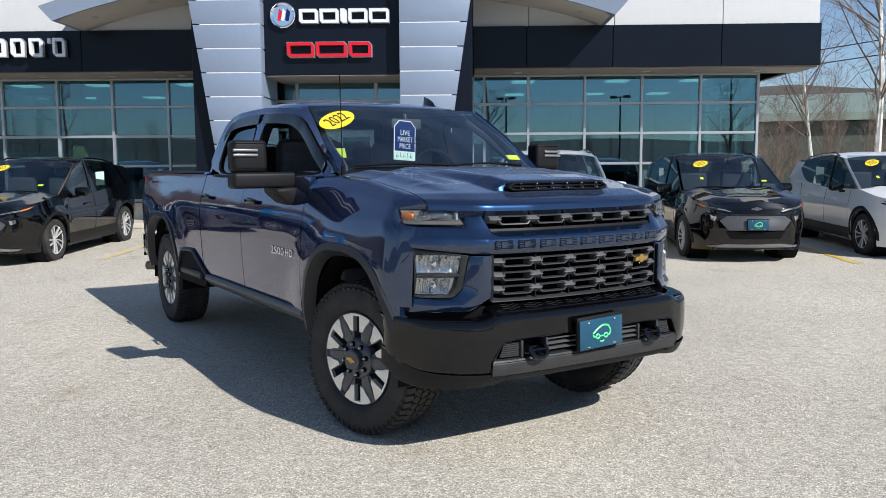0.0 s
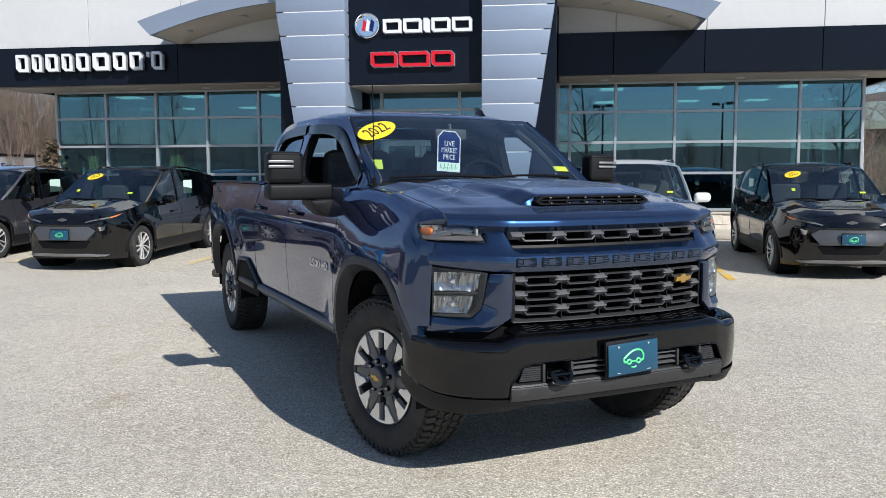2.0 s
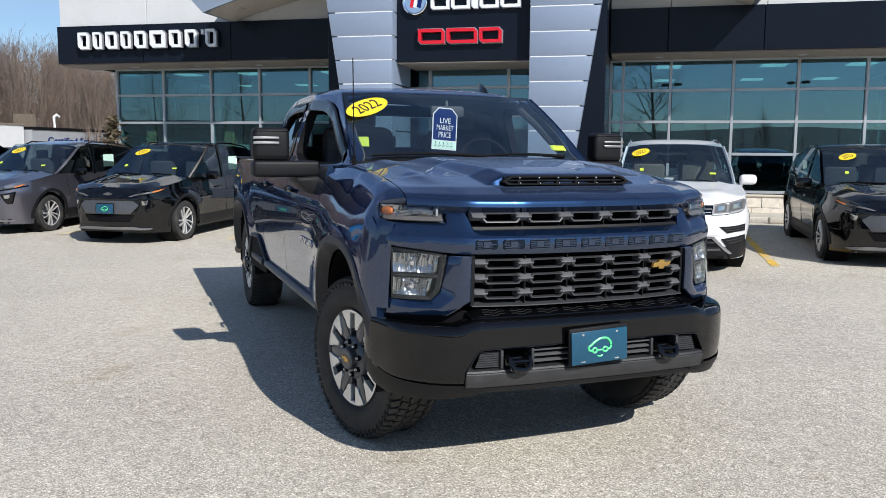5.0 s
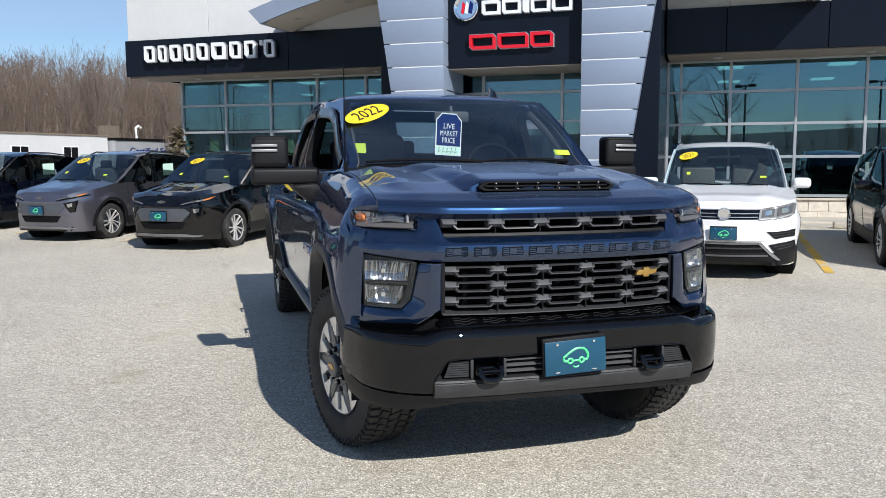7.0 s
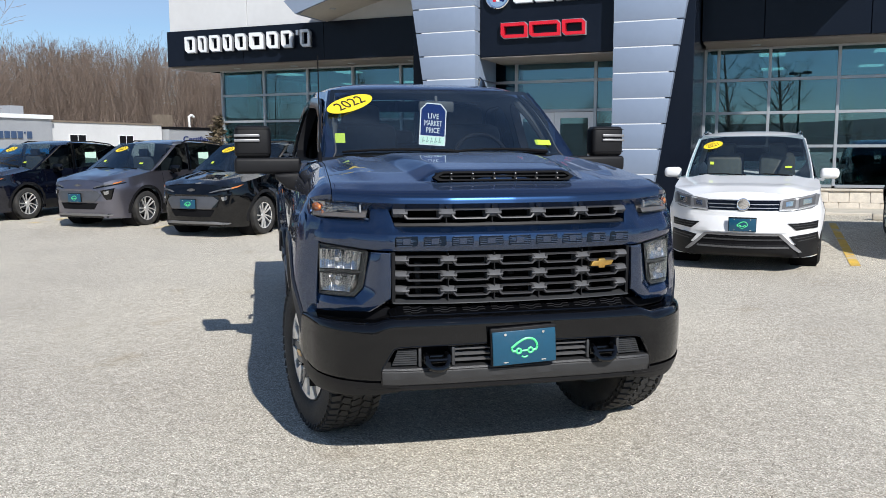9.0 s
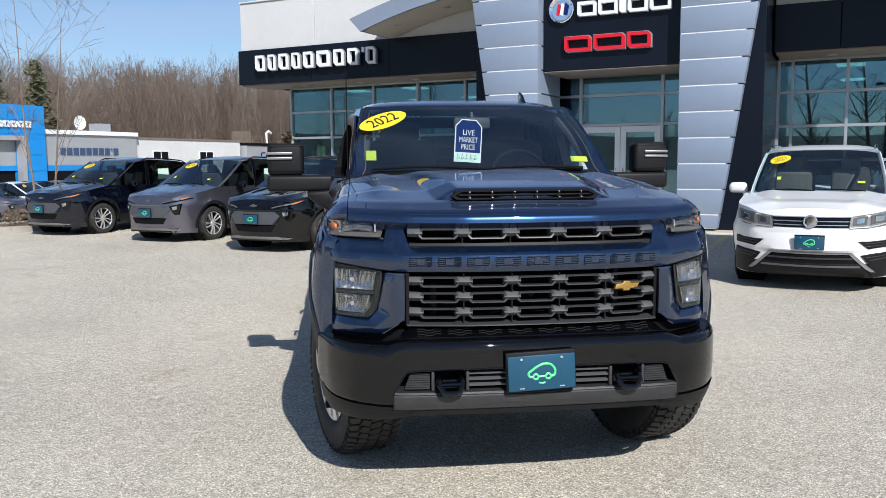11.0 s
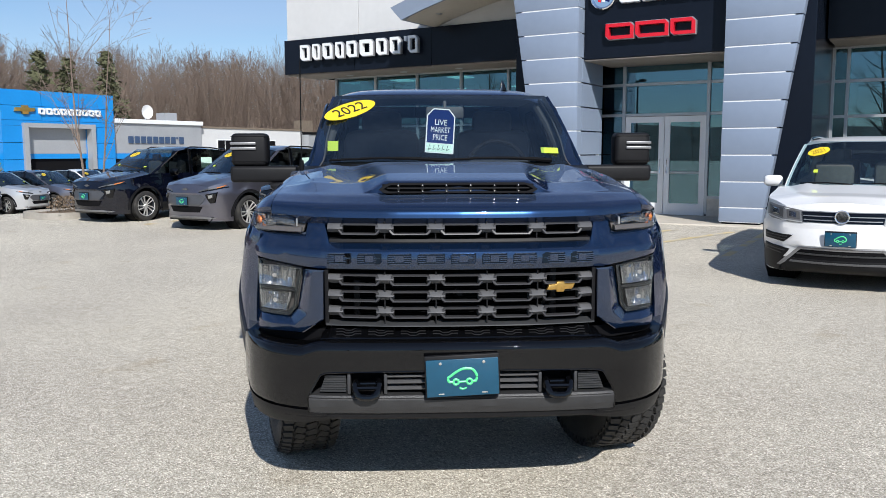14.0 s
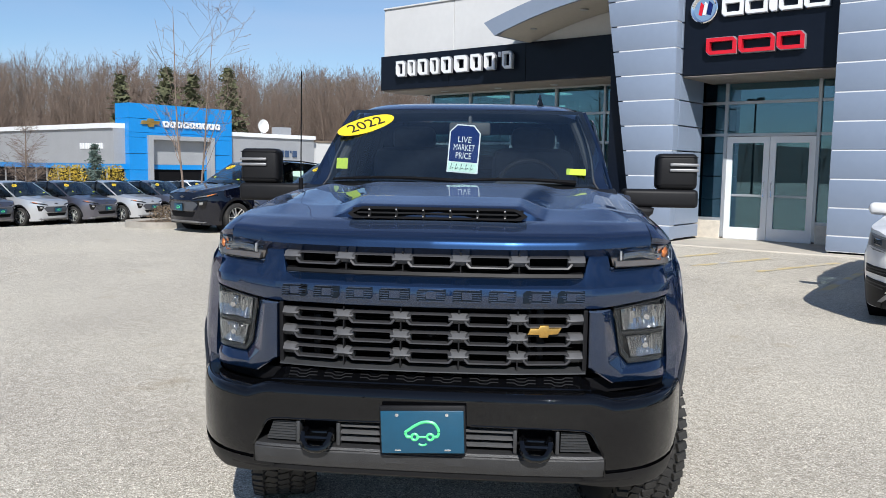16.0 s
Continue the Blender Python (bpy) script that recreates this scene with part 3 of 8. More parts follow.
def painted_line(u0, d0, u1, d1, w=0.11, material="yellow_line"):
    bm = bmesh.new()
    k = 12
    n = Vector((d1 - d0, u0 - u1, 0)).normalized() * (w / 2)
    rows = []
    for i in range(k + 1):
        u, d = u0 + (u1 - u0) * i / k, d0 + (d1 - d0) * i / k
        z = ground_z(u, d) + 0.006
        rows.append([(u + n.x, d + n.y, z), (u - n.x, d - n.y, z)])
    grid(bm, rows)
    tagged(part("parking_line", bm, material, m=BF), "worn yellow parking line painted on asphalt", "road marking", "parking lines", "structure")


for u in (-12.1, -9.0, -5.85):
    painted_line(u, 12.9, u, 17.0, 0.20, "yellow_faint")
painted_line(-0.35, 13.2, -0.35, 17.0, 0.12, "yellow_faint")
for u in (2.68, 5.75):
    painted_line(u, 12.2, u, 17.0, 0.12)
for k in range(4):
    painted_line(-4.6 + k * 1.0, 14.6, -3.9 + k * 1.0, 16.4, 0.13, "yellow_faint")


# ---- the dealership ----
def build_dealership():
    b = thing("dealership_building", BF, "car dealership with black fascia, glazed showroom and pale grey portal", "building", kind="structure")

    def slab(name, u0, u1, d0, d1, z0, z1, material, label="", bevel=0.01, parent=b):
        bm = bmesh.new()
        box(bm, ((u0 + u1) / 2, (d0 + d1) / 2, (z0 + z1) / 2), (u1 - u0, d1 - d0, z1 - z0), bevel, seg=1)
        return part(name, bm, material, parent, label)

    def panels(name, u0, u1, d0, d1, z0, z1, joints, material):
        """A run of upright metal panels with open joints."""
        cuts = [u0] + [j for j in joints if u0 < j < u1] + [u1]
        for a, c in zip(cuts, cuts[1:]):
            slab(name, a + 0.006, c - 0.006, d0, d1, z0, z1, material, bevel=0.006)

    WL, WR = -13.75, 7.97
    # black fascia and white wall over it
    for u0, u1, js in ((WL, -5.9, (-11.3, -8.9)), (0.14, WR, (1.36, 3.31, 5.75))):
        slab("fascia_backing", u0 + 0.02, u1 - 0.02, 19.22, 20.0, 3.72, 4.62, "dark")
        panels("fascia_panel", u0, u1, 19.15, 19.23, 3.70, 4.63, js, "fascia")
        panels("upper_wall_panel", u0 + (0.0 if u0 < -6 else 0), u1, 19.28, 19.5, 4.634, 5.92, [j + 0.05 for j in js], "white")
        slab("parapet_cap", u0, u1, 19.24, 19.6, 5.922, 5.97, "white")
        slab("soffit", u0 + 0.03, u1 - 0.03, 19.24, 20.5, 3.665, 3.715, "soffit")
    # side returns
    for u0, u1 in ((WL, WL + 0.12), (WR - 0.12, WR)):
        slab("fascia_return", u0, u1, 19.24, 34, 3.70, 4.63, "fascia")
        slab("upper_wall_return", u0, u1, 19.51, 34, 4.634, 5.92, "white")
    slab("roof", WL + 0.15, WR - 0.15, 19.52, 34, 5.4, 5.6, "concrete")
    slab("side_wall", -12.95, -12.75, 26.0, 34, 0.0, 3.7, "grey_panel")
    slab("side_wall", 6.9, 7.1, 26.0, 34, 0.0, 3.7, "grey_panel")
    slab("rear_wall", WL + 0.15, WR - 0.15, 33.8, 34.0, 0.0, 5.4, "wall_in")
    slab("showroom_floor", -12.9, 7.05, 20.45, 33.8, 0.05, 0.2, "floor_in")
    slab("showroom_ceiling", -12.9, 7.05, 20.55, 33.8, 3.72, 3.8, "soffit")
    slab("inner_wall", -12.5, -5.2, 29.5, 29.7, 0.2, 3.7, "wall_in")
    slab("inner_wall", 0.5, 6.8, 30.5, 30.7, 0.2, 3.7, "wall_in")
    slab("inner_wall", -0.4, -0.2, 23.5, 29.5, 0.2, 3.7, "wall_in")
    for u, d in ((2.2, 25.0), (5.0, 25.0), (3.6, 28.0), (-8.0, 25.0), (-11.0, 25.0)):
        slab("column", u - 0.16, u + 0.16, d - 0.16, d + 0.16, 0.2, 3.72, "tan")
    for u in (1.5, 4.0, 6.0, -7.5, -10, -12):
        for d in (22.5, 26.5):
            slab("ceiling_lamp", u - 0.3, u + 0.3, d - 0.3, d + 0.3, 3.69, 3.715, "lit")

    # ribbed pale partition behind the glass
    for k in range(46):
        u = -12.55 + k * 0.088
        slab("partition_rib", u, u + 0.066, 20.86 + 0.012 * (k % 2), 20.90, 0.2, 1.86, "white", bevel=0.004)
    slab("partition_rail", -12.6, -8.5, 20.905, 20.96, 0.2, 1.89, "white")
    for u in (-12.05, -9.75):
        slab("column", u - 0.14, u + 0.14, 20.56, 20.8, 0.2, 3.72, "tan")
    # glazed walls
    def glazing(u_edges, z_edges, d, base_z, base_wall):
        w = 0.062
        for i, u in enumerate(u_edges):
            slab("mullion", u - w / 2, u + w / 2, d - 0.05, d + 0.09, z_edges[0], z_edges[-1], "mullion", bevel=0.004)
        for j, z in enumerate(z_edges):
            for a, c in zip(u_edges, u_edges[1:]):
                slab("transom", a + w / 2, c - w / 2, d - 0.045, d + 0.085, z - w / 2, z + w / 2, "mullion", bevel=0.004)
        for a, c in zip(u_edges, u_edges[1:]):
            for z0, z1 in zip(z_edges, z_edges[1:]):
                p = slab("pane", a + w / 2, c - w / 2, d + 0.015, d + 0.023, z0 + w / 2, z1 - w / 2, "glass_shop", bevel=0)
                p.visible_shadow = False
        if base_wall:
            h, n = (base_z - 0.05) / 2, 0
            for r in range(2):
                u = u_edges[0] - (0.2 if r else 0)
                while u < u_edges[-1] - 0.05:
                    a, c = max(u, u_edges[0]), min(u + 0.405, u_edges[-1])
                    slab("stone_block", a + 0.002, c - 0.002, d - 0.10 - 0.008 * ((n * 7) % 3), d + 0.1, 0.06 + r * h, 0.06 + (r + 1) * h - 0.004, "stone", bevel=0.006)
                    u, n = u + 0.405, n + 1
            slab("stone_sill", u_edges[0], u_edges[-1], d - 0.15, d + 0.1, base_z, base_z + 0.05, "concrete")

    zs = [0.66, 1.52, 2.25, 2.97, 3.655]
    glazing([-12.92, -11.53, -10.14, -8.76, -7.37, -5.95], zs, 20.42, 0.56, True)
    glazing([0.14, 0.42, 1.49, 2.86, 4.24, 5.65, 7.02], zs, 20.42, 0.56, True)
    for u, s in ((-12.92, -1), (7.02, 1)):
        for k in range(4):
            slab("mullion", u - 0.05, u + 0.05, 20.5 + k * 1.35, 20.6 + k * 1.35, 0.66, 3.66, "mullion")
        for z in zs:
            slab("transom", u - 0.045, u + 0.045, 20.6, 26.0, z - 0.03, z + 0.03, "mullion")
        for k in range(4):
            p = slab("pane", u - 0.004, u + 0.004, 20.6 + k * 1.35, 20.5 + (k + 1) * 1.35, 0.7, 3.62, "glass_shop", bevel=0)
            p.visible_shadow = False
        slab("stone_base", u - 0.1, u + 0.1, 20.5, 26, 0.05, 0.62, "stone")

    # portal: black body, slanting pale piers, recessed sign panel
    TOP = 6.6
    for s, inner, edge in ((-1, -4.33, -5.88), (1, -1.41, 0.12)):
        u0, u1 = sorted((inner, edge))
        bm = bmesh.new()
        c = -4.60 if s < 0 else -1.14
        box(bm, ((c + edge) / 2, 19.2, TOP / 2), (abs(edge - c), 2.75, TOP), 0.01, seg=1)
        part("portal_side", bm, "fascia", b)
        joints = [0.20, 0.48, 0.97, 1.47, 1.97, 2.47, 2.97, 3.47, 3.97, 4.47, 4.97, 5.47, 5.97, 6.47]

        def outer(z):
            return (-5.86 if s < 0 else 0.10) + (0.15 if s < 0 else -0.15) * max(0, 5.1 - z)
        for z0, z1 in zip(joints, joints[1:]):
            bm = bmesh.new()
            g = 0.012
            prism(bm, [(inner, z0 + g), (outer(z0 + g), z0 + g), (outer(z1 - g), z1 - g), (inner, z1 - g)], xz, 17.55, 17.80, bevel=0.006)
            part("pier_panel", bm, "panel", b)
            a, e = sorted((inner, inner + s * 0.25))
            slab("pier_return_panel", a, e, 17.81, 19.0, z0 + g, z1 - g, "panel", bevel=0.006)
        bm = bmesh.new()
        prism(bm, [(inner + s * 0.012, 0.2), (outer(0.2) - s * 0.012, 0.2), (outer(6.4) - s * 0.012, 6.4), (inner + s * 0.012, 6.4)], xz, 17.558, 17.79)
        part("pier_core", bm, "letter", b)
        a, e = sorted((inner + s * 0.03, outer(0.2) - s * 0.04))
        slab("pier_plinth", a, e, 17.6, 19.0, 0.0, 0.19, "dark")
    slab("sign_panel", -4.32, -1.42, 17.86, 18.2, 3.44, TOP, "fascia")
    slab("portal_soffit", -4.32, -1.42, 17.88, 19.46, 3.41, 3.438, "soffit")
    slab("portal_head", -4.32, -1.42, 18.21, 18.3, 3.44, TOP, "dark")
    # entrance screen and doors
    d = 19.38

    def rail(u0, u1, z0, z1, dd=0.0):
        slab("entrance_rail", u0, u1, d - 0.05 + dd, d + 0.07, z0, z1, "mullion", bevel=0.004)

    us = [-4.56, -3.95, -2.11, -1.18]
    for u in us:
        rail(u - 0.035, u + 0.035, 0.2, 3.41)
    for a, c in zip(us, us[1:]):
        for z in (2.34, 3.0):
            rail(a + 0.035, c - 0.035, z - 0.03, z + 0.03)
        for z0, z1 in ((2.37, 2.97), (3.03, 3.40)):
            slab("entrance_pane", a + 0.035, c - 0.035, d, d + 0.008, z0, z1, "glass_shop", bevel=0).visible_shadow = False
    for a, c in ((us[0], us[1]), (us[2], us[3])):
        rail(a + 0.035, c - 0.035, 0.54, 0.60)
        slab("entrance_pane", a + 0.035, c - 0.035, d, d + 0.008, 0.60, 2.31, "glass_shop", bevel=0).visible_shadow = False
        slab("entrance_base", a + 0.035, c - 0.035, d - 0.06, d + 0.08, 0.1, 0.54, "stone")
    for a, c, s in ((-3.912, -3.036, 1), (-3.026, -2.148, -1)):
        bm = bmesh.new()
        prism(bm, [(a, 0.17), (c, 0.17), (c, 2.30), (a, 2.30)], xz, d - 0.03, d + 0.03,
              holes=[[(a + 0.12, 0.42), (a + 0.12, 2.17), (c - 0.12, 2.17), (c - 0.12, 0.42)]])
        dr = part("entrance_door", bm, "letter", b, "white framed glass entrance door")
        slab("door_glass", a + 0.12, c - 0.12, d - 0.004, d + 0.004, 0.42, 2.17, "glass_shop", bevel=0, parent=dr).visible_shadow = False
        slab("push_bar", a + 0.12, c - 0.12, d - 0.02, d + 0.03, 1.06, 1.11, "mullion", parent=dr)
        bm = bmesh.new()
        x = c - 0.07 if s > 0 else a + 0.07
        tube(bm, [(x, d - 0.03, 1.05), (x, d - 0.09, 1.08), (x, d - 0.09, 1.36), (x, d - 0.03, 1.39)], 0.014)
        part("door_handle", bm, "chrome", dr)
    slab("entrance_floor", -4.55, -1.2, 19.46, 22.5, 0.05, 0.17, "floor_in")
    slab("entrance_back", -4.3, -1.44, 24.5, 24.6, 0.1, 3.5, "wall_in")

    # curved canopies at both sides of the portal
    for s in (-1, 1):
        def at(t, dz=0.0):
            e = 2.9 + 3.35 * t + 0.0
            return -2.88 + s * (9.15 - 2.88 - 3.35 * t + 0.0), 4.62 + 0.62 * (1 - (1 - t) ** 1.7) + dz
        ts = steps(0, 1, 14)
        bm = bmesh.new()
        rows = []
        for t in ts:
            u, z = at(t)
            h = 0.30 + 0.05 * t
            lean = 0.30 * (1 - t)
            rows.append([(u, 17.75, z + h), (u - s * lean * 0.9, 17.80, z), (u - s * lean * 0.9, 19.3, z), (u, 19.3, z + h)])
        vs = grid(bm, rows, wrap=True)
        bm.faces.new(vs[0]), bm.faces.new(vs[-1])
        cp = part("canopy", bm, "panel", b, "curved pale metal canopy", sharp=20)
        bm = bmesh.new()
        rows = [[(at(t)[0] - s * 0.27 * (1 - t) - s * 0.1 * (t < 0.01), dd, at(t)[1] - 0.004) for dd in (17.86, 19.27)] for t in ts]
        grid(bm, rows)
        part("canopy_underside", bm, "canopy_soffit", cp)
        for t in (0.2, 0.6):
            u, z = at(t)
            bm = bmesh.new()
            lathe(bm, [(-0.012, 0), (-0.012, 0.09), (0.004, 0.10)], 16, "Z", (u - s * 0.2, 18.5, z - 0.008))
            part("downlight", bm, "mullion", cp)
    for u in (-12.0, -10.2, -8.5, -6.8, 1.2, 4.2, 6.8):
        bm = bmesh.new()
        lathe(bm, [(-0.014, 0), (-0.014, 0.09), (0.004, 0.10)], 16, "Z", (u, 19.85, 3.66))
        part("downlight", bm, "mullion", b)

    # sign shapes: plain blocks in the signs' colours and sizes
    def block(name, u0, u1, z0, z1, d, depth, material, cham=0.05, back=None):
        bm = bmesh.new()
        w, h = u1 - u0, z1 - z0
        c = cham
        e = min(w, h) * 0.22
        prism(bm, [(u0 + c, z0), (u1, z0), (u1, z1 - c), (u1 - c, z1), (u0, z1), (u0, z0 + c)], xz, d - depth, d, holes=[[(u0 + e, z0 + e), (u0 + e, z1 - e), (u1 - e, z1 - e), (u1 - e, z0 + e)]] if w > 0.2 else [])
        ob = part(name, bm, material, b)
        if back:
            bm = bmesh.new()
            e, q = 0.012, min(w, h) * 0.22 - 0.012
            prism(bm, [(u0 + c - e, z0 - e), (u1 + e, z0 - e), (u1 + e, z1 - c + e), (u1 - c + e, z1 + e), (u0 - e, z1 + e), (u0 - e, z0 + c - e)], xz, d - depth * 0.7, d,
                  holes=[[(u0 + q, z0 + q), (u0 + q, z1 - q), (u1 - q, z1 - q), (u1 - q, z0 + q)]])
            part("sign_block_edge", bm, back, ob)
        return ob

    for k, (a, w) in enumerate(((0.0, 0.58), (0.62, 0.66), (1.32, 0.48))):
        block("sign_block", -3.82 + a, -3.82 + a + w, 3.80, 4.11, 17.86, 0.12, "red", 0.07, "letter_edge")
    for a, w in ((0.0, 0.40), (0.44, 0.40), (0.88, 0.13), (1.05, 0.40), (1.49, 0.42)):
        block("sign_block", -3.55 + a, -3.55 + a + w, 4.51, 4.80, 17.86, 0.10, "letter", 0.05, "letter_edge")
    bm = bmesh.new()
    lathe(bm, [(0.0, 0.27), (-0.09, 0.27), (-0.1, 0.25), (-0.09, 0.22), (-0.05, 0.215), (-0.05, 0.0)], 36, "Y", (-3.90, 17.86, 4.68))
    em = part("round_emblem", bm, "chrome", b, "round silver emblem with red, white and blue bars")
    for k, col in enumerate(("red", "letter", "tag_blue")):
        bm = bmesh.new()
        x = -4.02 + k * 0.085
        prism(bm, [(x, 4.58), (x + 0.06, 4.56), (x + 0.1, 4.76), (x + 0.04, 4.82)], xz, 17.80 - 0.012 * k, 17.805)
        part("emblem_bar", bm, col, em)
    # dealer name: upright white channel blocks, one for each character
    u = -13.02
    for w in (0.43, 0.36, 0.43, 0.38, 0.43, 0.53, 0.43, 0.43, 0.10, 0.40):
        if w < 0.2:
            block("sign_block", u, u + 0.07, 4.32, 4.44, 19.08, 0.10, "letter", 0.01, None)
            u += 0.12
            continue
        block("sign_block", u, u + w - 0.12, 4.03, 4.44, 19.08, 0.11, "letter", 0.08, "letter_edge")
        u += w
    # door apron
    slab("entrance_apron", -6.1, 0.4, 17.2, 19.44, 0.02, 0.165, "concrete", bevel=0.02)
    slab("walkway", -13.0, -6.12, 18.9, 20.3, 0.0, 0.2, "concrete", bevel=0.02)
    slab("walkway", 0.42, 8.0, 18.9, 20.3, 0.0, 0.2, "concrete", bevel=0.02)
    for u in (-7.4, -10.4, 1.35, 4.25, 7.1):
        bm = bmesh.new()
        box(bm, (0, 0, 0.065), (1.7, 0.18, 0.13), 0.03)
        w = tagged(part("wheel_stop", bm, "concrete", m=BF @ pose(u, 17.9, ground_z(u, 17.9))), "pale concrete wheel stop lying on the asphalt", "wheel stop", "wheel stops")
    return b


build_dealership()


# ---- parked cars ----
def road_wheel(parent, r, w, rim, material, m, spokes=5, label=""):
    """Tyre on a spoked alloy; the outside faces -x."""
    bm = bmesh.new()
    lathe(bm, [(-0.40 * w, rim * 0.97), (-0.40 * w, rim * 0.90), (-0.1 * w, rim * 0.84), (0.4 * w, rim * 0.9), (0.4 * w, rim * 0.97)], 36)
    lathe(bm, [(-0.05 * w, 0.0), (-0.05 * w, rim * 0.55), (0.0, rim * 0.55), (0.0, 0.0)], 24)
    wheel = part("wheel", bm, "alloy_dark", parent, m=m)
    bm = bmesh.new()
    lathe(bm, [(-0.38 * w, rim * 0.97), (-0.5 * w, rim * 1.05), (-0.5 * w, r * 0.90), (-0.44 * w, r * 0.975), (-0.3 * w, r), (0.3 * w, r), (0.44 * w, r * 0.975), (0.5 * w, r * 0.9), (0.4 * w, rim * 0.97)], 44)
    part("tyre", bm, "rubber", wheel, "black rubber tyre")
    bm = bmesh.new()
    for k in range(spokes * 2):
        a = math.pi * k / spokes
        lean = 0.34 if k % 2 else 0.10
        pts = []
        for f, wd, dx in ((0.16, 1.5, -0.28), (0.36, 1.25, -0.35), (0.62, 1.2, -0.385), (0.85, 1.5, -0.40), (0.97, 2.0, -0.41)):
            b2 = a + lean * f
            c, sn, rr, wd = math.cos(b2), math.sin(b2), rim * f, wd * 0.0092 * rim / 0.22
            pts.append([(dx * w, rr * c - wd * sn, rr * sn + wd * c), (dx * w - 0.012, rr * c - wd * 0.7 * sn, rr * sn + wd * 0.7 * c),
                        (dx * w - 0.012, rr * c + wd * 0.7 * sn, rr * sn - wd * 0.7 * c), (dx * w, rr * c + wd * sn, rr * sn - wd * c), (dx * w + 0.03, rr * c, rr * sn)])
        grid(bm, pts, wrap=True)
    lathe(bm, [(-0.40 * w, rim * 0.99), (-0.43 * w, rim * 0.965), (-0.40 * w, rim * 0.93)], 40)
    lathe(bm, [(-0.36 * w, 0), (-0.36 * w, rim * 0.16), (-0.28 * w, rim * 0.24)], 20)
    part("rim", bm, material, wheel, "bright alloy spokes")
    return wheel


def side_rows(ys, zt, zb, width, nz=12):
    """Points of a body side between two edges; width(y, z) is half the breadth there."""
    rows = []
    for y in ys:
        a, c = zb(y), zt(y)
        rows.append([(-width(y, a + (c - a) * j / nz), y, a + (c - a) * j / nz) for j in range(nz + 1)])
    return rows


def crossover(m, paint, label, year, spec, rim_mat="alloy", roof_rails=True, group="parked cars", lite=False):
    """A small five-door car, nose to -y, its front at y = 0."""
    L, W, H, wb, fo, R = spec["L"], spec["W"], spec["H"], spec["wb"], spec["fo"], spec["R"]
    hw = W / 2
    car = thing("parked_car", m, label, "car", group)
    ya, yr = fo, fo + wb
    belt0, hoodz, nose = spec["belt"], spec["hood"], spec["nose"]
    cowl, roof0, roof1 = spec["cowl"], spec["roof0"], spec["roof1"]

    def belt(y):
        return soft(y, [(0.0, nose), (0.12, nose + 0.05), (0.5, hoodz - 0.07), (cowl, hoodz), (roof0 + 0.4, belt0 + 0.02), (L - 0.9, belt0 + 0.10), (L - 0.25, belt0 + 0.13), (L, belt0 - 0.05)])

    def plan(y):
        f = max(0.0, 1 - y / 0.75)
        r = max(0.0, 1 - (L - y) / 0.6)
        return hw * (1 - 0.33 * f ** 3.0 - 0.17 * r ** 2.2)

    def width(y, z):
        zz = (z - 0.2) / 0.75
        k = soft(zz, [(0.0, 0.935), (0.2, 0.955), (0.42, 0.983), (0.60, 0.994), (0.70, 1.002), (0.76, 0.985), (0.84, 0.975), (1.05, 0.945)])
        for c in (ya, yr):
            dd = math.hypot(y - c, z - R)
            k += 0.018 * math.exp(-((dd - R - 0.1) / 0.07) ** 2)
        return plan(y) * k

    def bottom(y):
        z = soft(y, [(0, 0.20), (0.3, 0.18), (L - 0.4, 0.22), (L, 0.34)])
        for c in (ya, yr):
            a = arch(y, c, 0.24, R + 0.065, R * 2 + 0.075, 2.2)
            if a:
                z = max(z, a)
        return z

    ys = sorted(set([round(v, 3) for v in steps(0.0, L, 34)] + [round(c + (R + 0.066) * math.sin(a), 3) for c in (ya, yr) for a in steps(-math.pi / 2, math.pi / 2, 16)]))
    ys = [y for y in ys if 0 <= y <= L]
    bm = bmesh.new()
    left = side_rows(ys, belt, bottom, width)
    grid(bm, left)
    grid(bm, [[(-x, y, z) for x, y, z in r] for r in left])
    # hood and deck between the two sides
    top = []
    for r in left:
        x, y, z = r[-1]
        if y <= cowl + 0.05:
            ease = min(1.0, y / 0.3)
            top.append([(x * s, y, z + 0.055 * (1 - s ** 2) + 0.022 * ease * math.exp(-((abs(s) - 0.62) / 0.12) ** 2)) for s in steps(-1, 1, 20)])
    grid(bm, top)
    # nose and tail
    f = left[0]
    xn, zn = f[-1][0], f[-1][2]

    def bulge(q, z):
        """How far the nose stands out ahead, q across (0 middle, 1 corner), with its ledges in height."""
        ledge = lerp(z, [(0.20, 0.11), (0.245, 0.03), (0.28, 0.015), (0.33, 0.012), (0.36, 0.02), (0.48, 0.018), (0.51, -0.012), (0.70, 0.025), (0.74, 0.012), (nose - 0.04, 0.055 if spec["kind"] == "bow" else 0.022), (nose, 0.085 if spec["kind"] == "bow" else 0.035)])
        return (-0.13 if spec["kind"] == "bow" else -0.17) * (1 - q * q) * (0.5 + 0.5 * math.sin(math.pi * min(1, max(0, (z - 0.1) / 0.9)))) + ledge * (1 - q ** 4)
    zs2 = sorted(set(round(p[2], 4) for p in f) | {0.27, 0.30, 0.33, 0.36, 0.48, 0.51, 0.60, 0.70, 0.74, round(nose - 0.04, 3)})
    zs2 = [z for z in zs2 if f[0][2] <= z <= zn]
    lead = [(xn * q, bulge(q, zn), zn + 0.055 * (1 - q ** 2)) for q in steps(-1, 1, 20)]
    grid(bm, [lead, top[0]])
